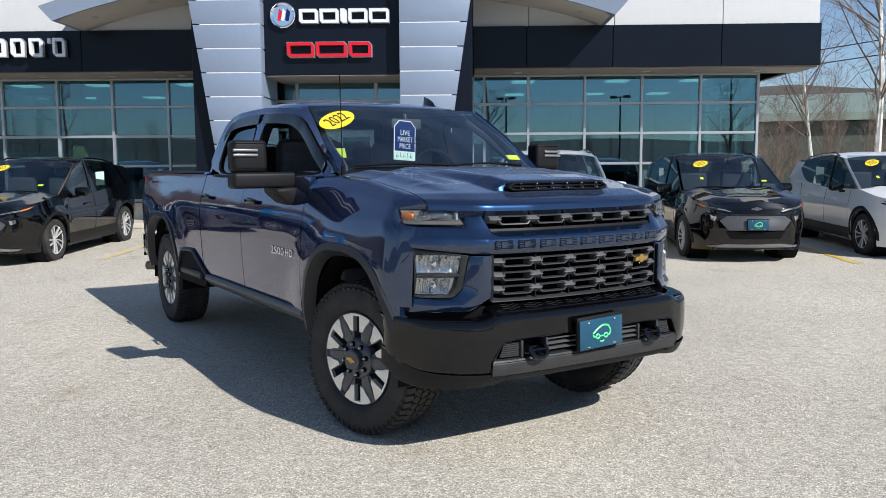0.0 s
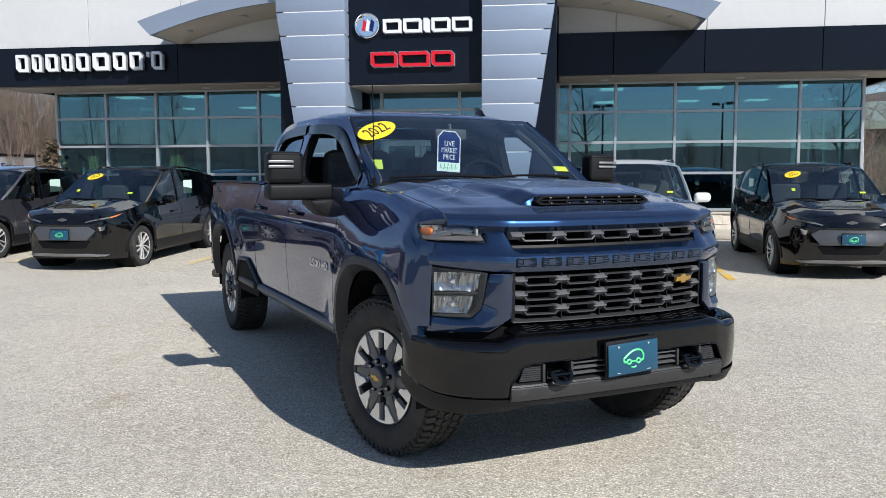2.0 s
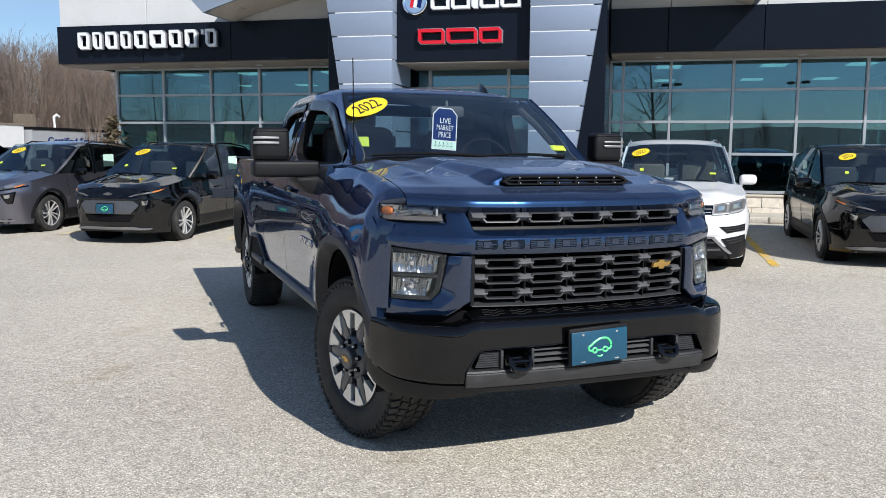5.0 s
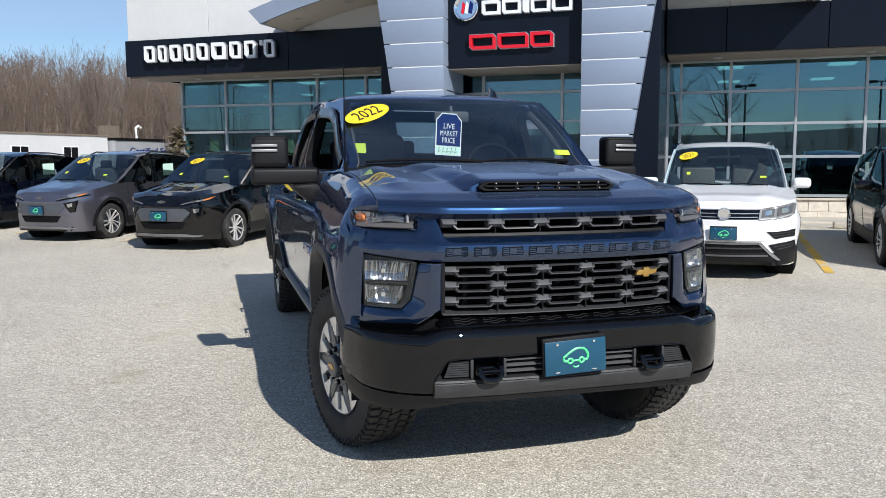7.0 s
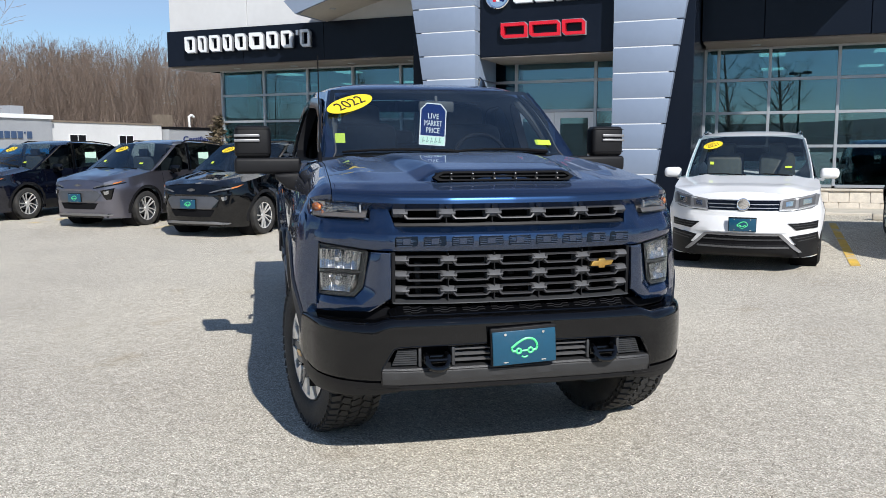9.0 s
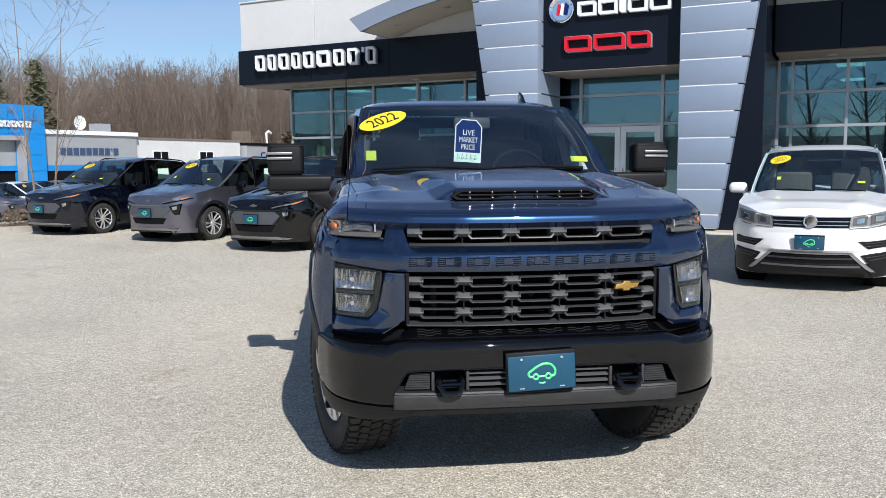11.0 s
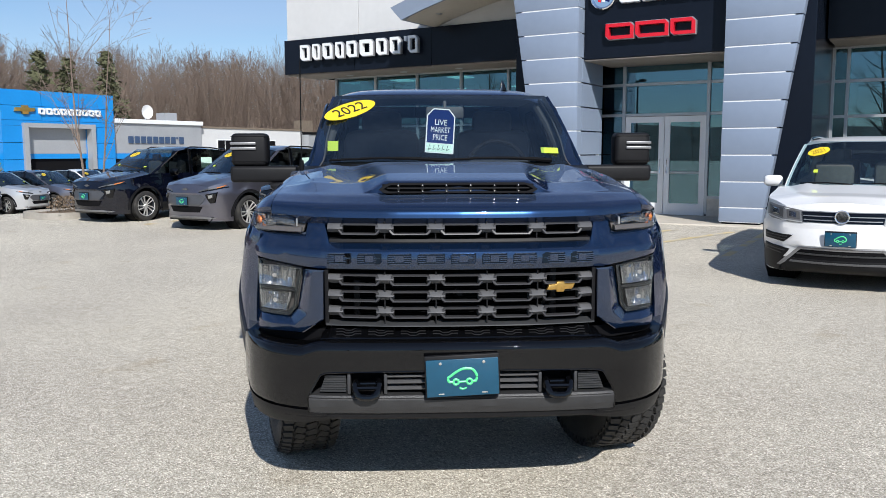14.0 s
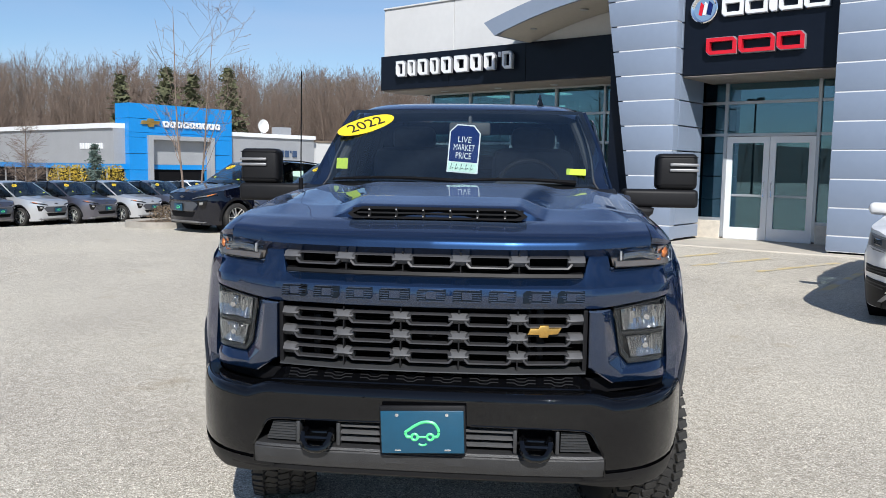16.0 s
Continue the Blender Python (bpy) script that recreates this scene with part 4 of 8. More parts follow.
    grid(bm, [[(lerp(z, [(p[2], p[0]) for p in f]) * q, bulge(q, z), z + 0.055 * (1 - q ** 2) * (z > zn - 0.01)) for q in steps(-1, 1, 20)] for z in zs2])
    t = left[-1]
    grid(bm, [[(x * s, y + 0.10 * (1 - s ** 2), z) for s in steps(-1, 1, 10)] for x, y, z in t])
    bmesh.ops.remove_doubles(bm, verts=bm.verts, dist=4e-4)
    body = part("body", bm, paint, car, sharp=40)
    # greenhouse
    def roofline(y):
        drop = 0.085 if spec["kind"] == "bow" else 0.0      # the electric car's roof falls away to the rear
        return soft(y, [(cowl, hoodz + 0.01), (roof0, H - 0.05), (roof0 + 0.5, H), (roof1 - 0.9, H - 0.010 - drop * 0.3), (roof1 - 0.4, H - 0.025 - drop * 0.75), (roof1, H - 0.08 - drop), (L - 0.12, belt0 + 0.14)])

    def gh_half(y, z):
        k = (z - belt0) / (H - belt0)
        return plan(min(max(y, 0.8), L - 0.75)) * (0.945 - (0.185 if spec["kind"] == "bow" else 0.235) * max(0, k) ** 1.2) * (1 - (0.03 if spec["kind"] == "bow" else 0.09) * max(0.0, min(1.0, (roof0 - y) / (roof0 - cowl)))) * (1 - (0.07 if spec["kind"] == "bow" else 0.02) * max(0.0, (y - 0.5 * L) / (0.5 * L)))
    bm = bmesh.new()
    rows = []
    for y in steps(roof0 - 0.02, roof1, 14):
        z = roofline(y)
        x = gh_half(y, z - 0.05)
        rows.append([(x * s, y, z - 0.05 * abs(s) ** 3.5) for s in steps(-1, 1, 12)])
    grid(bm, rows)
    part("roof", bm, paint, body)
    for s in (-1, 1):
        # pillars
        for y0, y1, w0 in ((cowl + 0.02, roof0 + 0.02, 0.05), (L * 0.5, L * 0.5 + 0.10, 0.05), (L - 0.32, roof1 - 0.05, 0.17)):
            z0, z1 = belt(y0) - 0.02, roofline(y1) - 0.045
            rr = []
            for k in steps(0, 1, 5):
                y, z = y0 + (y1 - y0) * k, z0 + (z1 - z0) * k
                x = gh_half(y, z) + 0.006
                rr.append([(s * x, y - w0, z), (s * (x + 0.012), y, z), (s * x, y + w0, z), (s * (x - 0.03), y, z)])
            bm = bmesh.new()
            grid(bm, rr, wrap=True)
            part("pillar", bm, "black" if y0 == L * 0.5 else paint, body)
    for s in (-1, 1):
        bm = bmesh.new()
        rr = []
        q0 = roof1 - 0.75
        for y in steps(q0 - 0.1, L - 0.17, 8):      # painted rear quarter round the glass
            z0, z1 = belt(y) - 0.03, min(roofline(y) - 0.045, H - 0.045)
            rr.append([(s * (gh_half(y, z0 + (z1 - z0) * k) - 0.006), y, z0 + (z1 - z0) * k) for k in steps(0, 1, 4)])
        grid(bm, rr)
        part("rear_quarter", bm, paint, body)
        bm = bmesh.new()
        rr = []
        for y in steps(cowl + 0.22, roof1 - 0.12, 16):
            z0, z1 = belt(y) - 0.02 + 0.26 * max(0, (y - q0) / 0.7) ** 2, min(roofline(y) - 0.055, H - 0.055)
            rr.append([(s * gh_half(y, z0 + (z1 - z0) * k), y, z0 + (z1 - z0) * k) for k in steps(0, 1, 4)] if z1 > z0 else [(s * gh_half(y, z0), y, z0)] * 5)
        grid(bm, rr)
        part("side_window", bm, "glass_side", body)
    for name, y0, y1 in (("windscreen", cowl, roof0), ("rear_window", L - 0.16, roof1)):
        bm = bmesh.new()
        rr = []
        for k in steps(0, 1, 6):
            y = y0 + (y1 - y0) * k
            z = roofline(y)
            x = gh_half(y, z)
            rr.append([(x * q, y - (0.14 * (1 - q * q) if name == "windscreen" else -0.06 * (1 - q * q)) * (1 - 0.6 * k), z) for q in steps(-1, 1, 10)])
        grid(bm, rr)
        part(name, bm, "glass_car" if name == "windscreen" else "glass_dark", body)
    # interior
    bm = bmesh.new()
    box(bm, (0, cowl + 0.30, hoodz - 0.12), (W * 0.78, 0.5, 0.16), 0.05)
    box(bm, (0, L * 0.55, 0.42), (W * 0.85, L * 0.62, 0.3), 0.05)
    part("dashboard", bm, "dash", body)
    bm = bmesh.new()
    for x in (-0.36, 0.36):
        for y in ((cowl + 1.15,) if lite else (cowl + 1.15, cowl + 2.0)):
            box(bm, (x, y, belt0 - 0.05), (0.48, 0.16, 0.7), 0.06)
            box(bm, (x, y + 0.02, belt0 + 0.36), (0.24, 0.10, 0.18), 0.04)
    part("seat", bm, spec.get("seat", "seat"), body)
    # wheel wells, sill trims and lower grille
    bm = bmesh.new()
    for c in (ya, yr):
        for s in (-1, 1):
            lathe(bm, [(s * (hw - 0.36), R + 0.06), (s * (hw - 0.05), R + 0.06)], 24, "X", (0, c, R))
            lathe(bm, [(s * (hw - 0.36), 0.0), (s * (hw - 0.36), R + 0.06)], 24, "X", (0, c, R))
    box(bm, (0, L / 2, 0.26), (W * 0.8, L * 0.86, 0.12), 0.03)
    part("underbody", bm, "dark", body)
    bm = bmesh.new()
    for c in (ya, yr):
        for s in (-1, 1):
            rr = []
            for a in steps(-0.15, math.pi + 0.15, 22):
                row = []
                for dr, dx in ((0.066, -0.006), (0.068, 0.006), (0.115, 0.004), (0.118, -0.006)):
                    y, z = c + (R + dr) * math.cos(a), R + 0.005 + (R + dr) * math.sin(a)
                    row.append((s * (width(y, max(z, 0.2)) + dx), y, max(z, 0.22)))
                rr.append(row)
            grid(bm, rr)
    for s in (-1, 1):
        rr = []
        for y in steps(ya + R + 0.1, yr - R - 0.1, 10):
            x = width(y, 0.26)
            rr.append([(s * (width(y, 0.39) - 0.004), y, 0.39), (s * (width(y, 0.38) + 0.008), y, 0.383), (s * (width(y, 0.30) + 0.012), y, 0.30), (s * (x + 0.018), y, 0.25), (s * (x - 0.02), y, 0.18)])
        grid(bm, rr)
    part("cladding", bm, "plastic", body, "black wheel arch and sill trim")

    def nose_y(x, z):
        w = width(0, z)
        if abs(x) <= w:
            return bulge(abs(x) / w, z)
        lo, hi = 0.0, 0.9                # round the corner, along the flank
        for _ in range(24):
            mid = (lo + hi) / 2
            lo, hi = (mid, hi) if width(mid, z) < abs(x) else (lo, mid)
        return lo

    def on_nose(poly, name, material, proud=0.008, parent=body, lab=""):
        """A panel with an outline, laid over the curved nose."""
        zl, zh = min(p[1] for p in poly), max(p[1] for p in poly)
        levels = sorted(set(round(v, 4) for v in steps(zl + 0.0005, zh - 0.0005, 6)) | {round(p[1], 4) for p in poly if zl < p[1] < zh})
        rows = []
        for z in levels:
            xs = []
            for i in range(len(poly)):
                (x0, z0), (x1, z1) = poly[i], poly[(i + 1) % len(poly)]
                if min(z0, z1) <= z <= max(z0, z1) and z0 != z1:
                    xs.append(x0 + (x1 - x0) * (z - z0) / (z1 - z0))
            if len(xs) < 2:
                continue
            row = []
            lo, hi = min(xs), max(xs)
            for k, f in enumerate([0.0] + steps(0, 1, 12) + [1.0]):
                x = lo + (hi - lo) * f
                d = -0.015 if k in (0, 14) else proud
                row.append((x + math.copysign(d * 0.6, x) * (abs(x) > width(0, z)), nose_y(x, z) - d, z))
            rows.append(row)
        rows = [[(x, y + proud + 0.015, z) for x, y, z in rows[0]]] + rows + [[(x, y + proud + 0.015, z) for x, y, z in rows[-1]]]
        bm = bmesh.new()
        grid(bm, rows)
        return part(name, bm, material, parent, lab, sharp=35)

    for name, poly, material, pr in spec["nose_parts"]:
        if isinstance(poly, str):
            continue
        on_nose(poly, name, material, pr)
    for s in (-1, 1):
        for name, poly, material, pr in spec["lamps"]:
            on_nose([(s * a, b) for a, b in poly], name, material, pr)
    bm = bmesh.new()
    if spec["kind"] == "round":
        lathe(bm, [(0, 0.075), (-0.012, 0.075), (-0.015, 0.068), (-0.012, 0.062), (0.004, 0.060), (0.004, 0)], 28, "Y", (0, nose_y(0, nose - 0.16) - 0.012, nose - 0.09))
    else:
        z, y = nose - 0.05, nose_y(0, nose - 0.05) - 0.014
        prism(bm, [(-0.078, z - 0.012), (-0.028, z - 0.012), (-0.030, z - 0.026), (0.024, z - 0.026), (0.026, z - 0.012), (0.066, z - 0.012), (0.078, z + 0.012), (0.028, z + 0.012), (0.030, z + 0.026), (-0.024, z + 0.026), (-0.026, z + 0.012), (-0.066, z + 0.012)], xz, y, y + 0.02)
    part("badge", bm, "chrome" if spec["kind"] == "round" else "satin", body)
    front_plate(body, pose(0, nose_y(0, spec["plate_z"]) - 0.035, spec["plate_z"]), (0.305, 0.15))
    # mirrors, handles, roof rails, wipers
    for s in (-1, 1):
        bm = bmesh.new()
        box(bm, (s * (hw + 0.10), cowl + 0.52, belt0 + 0.07), (0.24, 0.13, 0.145), 0.055, seg=3)
        box(bm, (s * (hw - 0.02), cowl + 0.53, belt0 - 0.01), (0.12, 0.05, 0.04), 0.012)
        part("wing_mirror", bm, paint if spec["kind"] == "round" else "black", body)
        for y in (L * 0.45, L * 0.69):
            bm = bmesh.new()
            box(bm, (s * (width(y, 0.83) + 0.022), y, 0.83), (0.025, 0.19, 0.03), 0.01)
            part("door_handle", bm, paint, body)
        if roof_rails:
            bm = bmesh.new()
            tube(bm, [(s * (gh_half(y, H) + 0.01), y, roofline(y) + dz) for y, dz in ((roof0 + 0.25, -0.045), (roof0 + 0.42, -0.01), (roof0 + 1.0, -0.005), (roof1 - 0.35, -0.01), (roof1 - 0.2, -0.05))], 0.015)
            part("roof_rail", bm, "chrome" if spec["kind"] == "round" else "black", body)
        if not lite:
            bm = bmesh.new()
            for yy in (cowl + 0.30, L * 0.52, L * 0.745):
                tube(bm, [(s * (width(yy, z) + 0.001), yy + 0.12 * ((z - 0.3) / 0.6) * (yy > L * 0.7), z) for z in steps(0.34, belt(yy) - 0.03, 6)], 0.0035, 4)
            tagged(part("door_seam", bm, "dark", body), kind="stuff")
            bm = bmesh.new()
            yy = L * 0.63
            box(bm, (s * (gh_half(yy, belt0 + 0.25) + 0.004), yy, belt0 + 0.24), (0.004, 0.33, 0.24))
            part("window_sheet", bm, "tag_pale", body, "pale price sheet in the rear window")
    bm = bmesh.new()
    for x0, x1 in ((-0.62, -0.02), (-0.05, 0.55)):
        tube(bm, [(x1, cowl - 0.08, hoodz + 0.05), ((x0 + x1) / 2, cowl - 0.055, hoodz + 0.065), (x0, cowl + 0.02, hoodz + 0.05)], 0.009, 5)
    part("wiper", bm, "dark", body)
    # stickers behind the screen's face
    slope = math.atan2(roof0 - cowl, H - hoodz)
    if year:
        k = 0.74
        y = cowl + (roof0 - cowl) * k
        oval_sticker(body, pose(-0.39 if spec["kind"] == "bow" else -0.49, y - 0.060, roofline(y) + 0.012) @ pose(0, 0, 0, -math.degrees(slope), 0, 0) @ pose(0, 0, 0, 0, -26, 0), year, 0.27)
        bm = bmesh.new()
        box(bm, (0, 0, 0), (0.05, 0.003, 0.06))
        y = cowl + (roof0 - cowl) * 0.30
        part("window_note", bm, "lime", body, m=pose(-0.47, y - 0.075, roofline(y) + 0.02) @ pose(0, 0, 0, -math.degrees(slope), 0, 0))
        bm = bmesh.new()
        box(bm, (0, 0, 0), (0.085, 0.003, 0.04))
        y = cowl + (roof0 - cowl) * 0.22
        part("window_note", bm, "lime", body, m=pose(0.50, y - 0.075, roofline(y) + 0.02) @ pose(0, 0, 0, -math.degrees(slope), 0, 0))
    # wheels
    w = road_wheel(car, R, 0.215, R * 0.70, rim_mat, pose(-hw + 0.12, ya, R))
    twin(w, car, pose(-hw + 0.12, yr, R))
    twin(w, car, pose(hw - 0.12, ya, R, 0, 0, 180))
    twin(w, car, pose(hw - 0.12, yr, R, 0, 0, 180))
    return car


ELECTRIC = dict(kind="bow", L=4.22, W=1.77, H=1.61, wb=2.675, fo=0.78, R=0.33, belt=0.98, hood=1.03, nose=0.86, cowl=0.98, roof0=1.84, roof1=3.73, plate_z=0.585,
                nose_parts=[("grille", [(-0.52, 0.64), (-0.42, 0.71), (0.42, 0.71), (0.52, 0.64), (0.40, 0.50), (-0.40, 0.50)], "grille_grey", 0.010),
                            ("lower_grille", [(-0.44, 0.48), (0.44, 0.48), (0.36, 0.37), (-0.36, 0.37)], "dark", 0.012),
                            ("chin", [(-0.62, 0.285), (0.62, 0.285), (0.58, 0.205), (-0.58, 0.205)], "plastic", 0.008),
                            ("skid_trim", [(-0.66, 0.262), (-0.42, 0.290), (0.42, 0.290), (0.66, 0.262), (0.62, 0.240), (0.42, 0.266), (-0.42, 0.266), (-0.62, 0.240)], "skid", 0.018)],
                lamps=[("running_lamp", [(0.36, 0.778), (0.46, 0.808), (0.69, 0.852), (0.69, 0.828), (0.46, 0.788), (0.39, 0.768)], "satin", 0.012),
                       ("running_lamp_base", [(0.36, 0.765), (0.46, 0.79), (0.62, 0.815), (0.80, 0.86), (0.80, 0.84), (0.62, 0.79), (0.46, 0.765), (0.38, 0.752)], "black", 0.010),
                       ("turn_lamp", [(0.69, 0.852), (0.74, 0.870), (0.79, 0.892), (0.75, 0.850), (0.69, 0.828)], "amber", 0.012),
                       ("headlamp", [(0.565, 0.70), (0.64, 0.715), (0.635, 0.655), (0.585, 0.635)], "lamp_inner", 0.014),
                       ("lamp_bezel", [(0.50, 0.715), (0.58, 0.73), (0.70, 0.76), (0.685, 0.68), (0.655, 0.55), (0.60, 0.545)], "black", 0.008)])
FAMILY = dict(kind="round", crown=0.035, seat="beige_seat", L=4.70, W=1.84, H=1.68, wb=2.79, fo=0.90, R=0.345, belt=1.05, hood=1.07, nose=0.93, cowl=1.15, roof0=1.98, roof1=4.25, plate_z=0.60,
              nose_parts=[("grille", [(-0.43, 0.892), (0.43, 0.892), (0.40, 0.768), (-0.40, 0.768)], "black", 0.008),
                          ("grille_strip", [(-0.42, 0.890), (0.42, 0.890), (0.42, 0.883), (-0.42, 0.883)], "skid", 0.013),
                          ("grille_strip", [(-0.40, 0.846), (0.40, 0.843), (0.40, 0.834), (-0.40, 0.834)], "skid", 0.013),
                          ("grille_strip", [(-0.39, 0.803), (0.39, 0.800), (0.39, 0.791), (-0.39, 0.791)], "skid", 0.013),
                          ("lower_grille", [(-0.42, 0.475), (0.42, 0.475), (0.58, 0.33), (-0.58, 0.33)], "dark", 0.010),
                          ("grille_blade", [(-0.45, 0.425), (0.45, 0.425), (0.46, 0.405), (-0.46, 0.405)], "satin_dark", 0.018),
                          ("grille_blade", [(-0.52, 0.335), (0.52, 0.335), (0.53, 0.312), (-0.53, 0.312)], "satin", 0.020),
                          ("lower_trim", [(-0.86, 0.36), (-0.6, 0.32), (0.6, 0.32), (0.86, 0.36), (0.86, 0.20), (0.6, 0.198), (-0.6, 0.198), (-0.86, 0.20)], "plastic", 0.012),
                          ("silver_strip", [(-0.40, 0.492), (0.40, 0.492), (0.41, 0.466), (-0.41, 0.466)], "skid", 0.020)],
              lamps=[("headlamp_bezel", [(0.415, 0.895), (0.60, 0.925), (0.80, 0.955), (0.845, 0.935), (0.825, 0.82), (0.76, 0.785), (0.60, 0.765), (0.40, 0.755)], "skid", 0.008),
                     ("headlamp", [(0.44, 0.880), (0.585, 0.902), (0.575, 0.805), (0.43, 0.790)], "satin", 0.011),
                     ("headlamp", [(0.615, 0.908), (0.80, 0.936), (0.79, 0.835), (0.61, 0.808)], "satin", 0.011),
                     ("lamp_bowl", [(0.475, 0.870), (0.555, 0.883), (0.55, 0.825), (0.475, 0.815)], "lamp_inner", 0.014),
                     ("lamp_bowl", [(0.655, 0.897), (0.755, 0.912), (0.75, 0.848), (0.655, 0.835)], "lamp_inner", 0.014),
                     ("lamp_strip", [(0.41, 0.772), (0.62, 0.792), (0.80, 0.826), (0.815, 0.815), (0.62, 0.778), (0.41, 0.760)], "alloy", 0.014),
                     ("vent", [(0.50, 0.615), (0.84, 0.63), (0.84, 0.545), (0.60, 0.53)], "plastic", 0.010),
                     ("vent_slat", [(0.56, 0.596), (0.82, 0.606), (0.82, 0.596), (0.565, 0.586)], "satin_dark", 0.014),
                     ("vent_slat", [(0.58, 0.566), (0.82, 0.576), (0.82, 0.566), (0.585, 0.556)], "satin_dark", 0.014),
                     ("fog_trim", [(0.53, 0.455), (0.62, 0.472), (0.84, 0.49), (0.87, 0.36), (0.87, 0.20), (0.64, 0.198), (0.60, 0.36)], "plastic", 0.013),
                     ("fog_slat", [(0.58, 0.437), (0.82, 0.462), (0.82, 0.452), (0.59, 0.427)], "satin_dark", 0.017),
                     ("fog_slat", [(0.61, 0.405), (0.82, 0.430), (0.82, 0.420), (0.62, 0.395)], "satin_dark", 0.017),
                     ("silver_blade", [(0.395, 0.492), (0.44, 0.487), (0.665, 0.262), (0.62, 0.262), (0.41, 0.466)], "skid", 0.022)])


def park(u, d, paint, label, year, spec=ELECTRIC, turn=0.0, **kw):
    fo, wb = spec["fo"], spec["wb"]
    z0, z1 = ground_z(u, d), ground_z(u, d + wb)
    pitch = math.degrees(math.atan2(z1 - z0, wb))
    return crossover(BF @ pose(u, d, z0, 0, 0, turn) @ pose(0, 0, 0, pitch, 0, 0) @ pose(0, -fo, 0), paint, label, year, spec, **kw)


park(-7.36, 12.82, "black_paint", "glossy black electric hatchback parked nose out", "2023")
park(-10.38, 13.35, "grey_paint", "metallic grey electric hatchback parked nose out", "2023")
park(-13.66, 13.52, "navy_paint", "blue-black electric hatchback parked beside the kerbed island", "2023")
park(4.25, 13.1, "black_paint", "glossy black electric hatchback parked before the showroom", "2023")
park(7.12, 13.25, "white_paint", "white electric hatchback parked at the end of the row", "2023")
park(1.35, 12.25, "white_paint", "white family crossover with black lower trim", "2021", FAMILY)


# ---- row of cars across the lot ----
def far_row():
    kinds = [(p + "_paint", p + " electric hatchback in the far row") for p in ("grey", "silver", "grey", "silver", "grey", "white", "black")]
    made = {}
    for k, (paint, label) in enumerate(kinds):
        d = 14.3 + 1.95 * k
        m = BF @ pose(-28.3, d, ground_z(-28.3, d), 0, 0, 107) @ pose(0, -0.78, 0)
        if paint in made:
            copy_thing(made[paint], m)
        else:
            made[paint] = crossover(m, paint, label, "2023", ELECTRIC, group="far row of cars", lite=True)
    # two dark cars inside the showroom
    for u, d, turn in ((3.9, 24.4, 80), (1.6, 23.2, 60)):
        copy_thing(made["black_paint"], BF @ pose(u, d, 0.2, 0, 0, turn) @ pose(0, -2.0, 0))["label"] = "dark crossover standing on the showroom floor"


far_row()


# ---- bare trees ----
def limb_tree(seed, height, spread, twigs, sides=4, lean=0.0, fork=0.35, birch=False, thick=0.011, rise=0.0, far=False):
    """Tapered trunk with limbs and twigs; returns lists of points and faces."""
    rnd = random.Random(seed)
    V, F = [], []

    def stick(path, rad, k):
        base = len(V)
        for i, p in enumerate(path):
            d = (path[min(i + 1, len(path) - 1)] - path[max(i - 1, 0)]).normalized()
            q = d.to_track_quat("Z", "Y")
            for j in range(k):
                a = 2 * math.pi * j / k
                V.append(tuple(p + q @ Vector((math.cos(a) * rad[i], math.sin(a) * rad[i], 0))))
        for i in range(len(path) - 1):
            for j in range(k):
                F.append((base + i * k + j, base + i * k + (j + 1) % k, base + (i + 1) * k + (j + 1) % k, base + (i + 1) * k + j))

    def grow(p, d, length, r, level):
        n = 5 if level < 2 else 3 if not far else 2 if level == 2 else 1
        path, rad = [p], [r]
        for i in range(n):
            d = (d + Vector((rnd.gauss(0, 0.10), rnd.gauss(0, 0.10), rnd.gauss(0.03, 0.06))) * (0.55 if level == 0 else 1.0)).normalized()
            p = p + d * (length / n)
            path.append(p)
            rad.append(max(0.0009 * height if height < 2 else 0.004, r * (1 - 0.85 * (i + 1) / n)))
        stick(path, rad, sides if level < 1 else 2 if far and level > 2 else 3)
        if level < 3:
            count = twigs[level]
            for c in range(count):
                t = rnd.uniform(fork if level == 0 else 0.2, 0.98)
                i = min(n - 1, int(t * n))
                q = path[i].lerp(path[i + 1], t * n - i)
                ax = Vector((rnd.gauss(0, 1), rnd.gauss(0, 1), 0)).normalized()
                up = (rnd.uniform(0.5, 1.3) if level == 0 else rnd.uniform(0.1, 0.9)) + rise
                nd = (ax * spread + (path[i + 1] - path[i]).normalized() * up).normalized()
                grow(q, nd, length * rnd.uniform(0.28, 0.5) * (1.15 - 0.5 * t), rad[i] * (0.34 if far else 0.42), level + 1)
    grow(Vector((0, 0, -0.1)), Vector((lean, 0, 1)).normalized(), height, height * thick, 0)
    return V, F


def single_tree(name, m, seed, height, material, label, spread=0.7, twigs=(16, 6, 3), lean=0.0, birch=False, fork=0.35, group="", thick=0.011):
    V, F = limb_tree(seed, height, spread, twigs, 6, lean, fork, birch, thick)
    k = 6 * 6
    e = thing(name, m, label, "tree", group)
    trunk_f = [f for f in F if max(f) < k]
    raw("trunk", V[:k], trunk_f, material, e)
    rest = [tuple(i - k for i in f) for f in F if min(f) >= k]
    raw("crown", V[k:], rest, "bark" if birch else material, e)
    return e


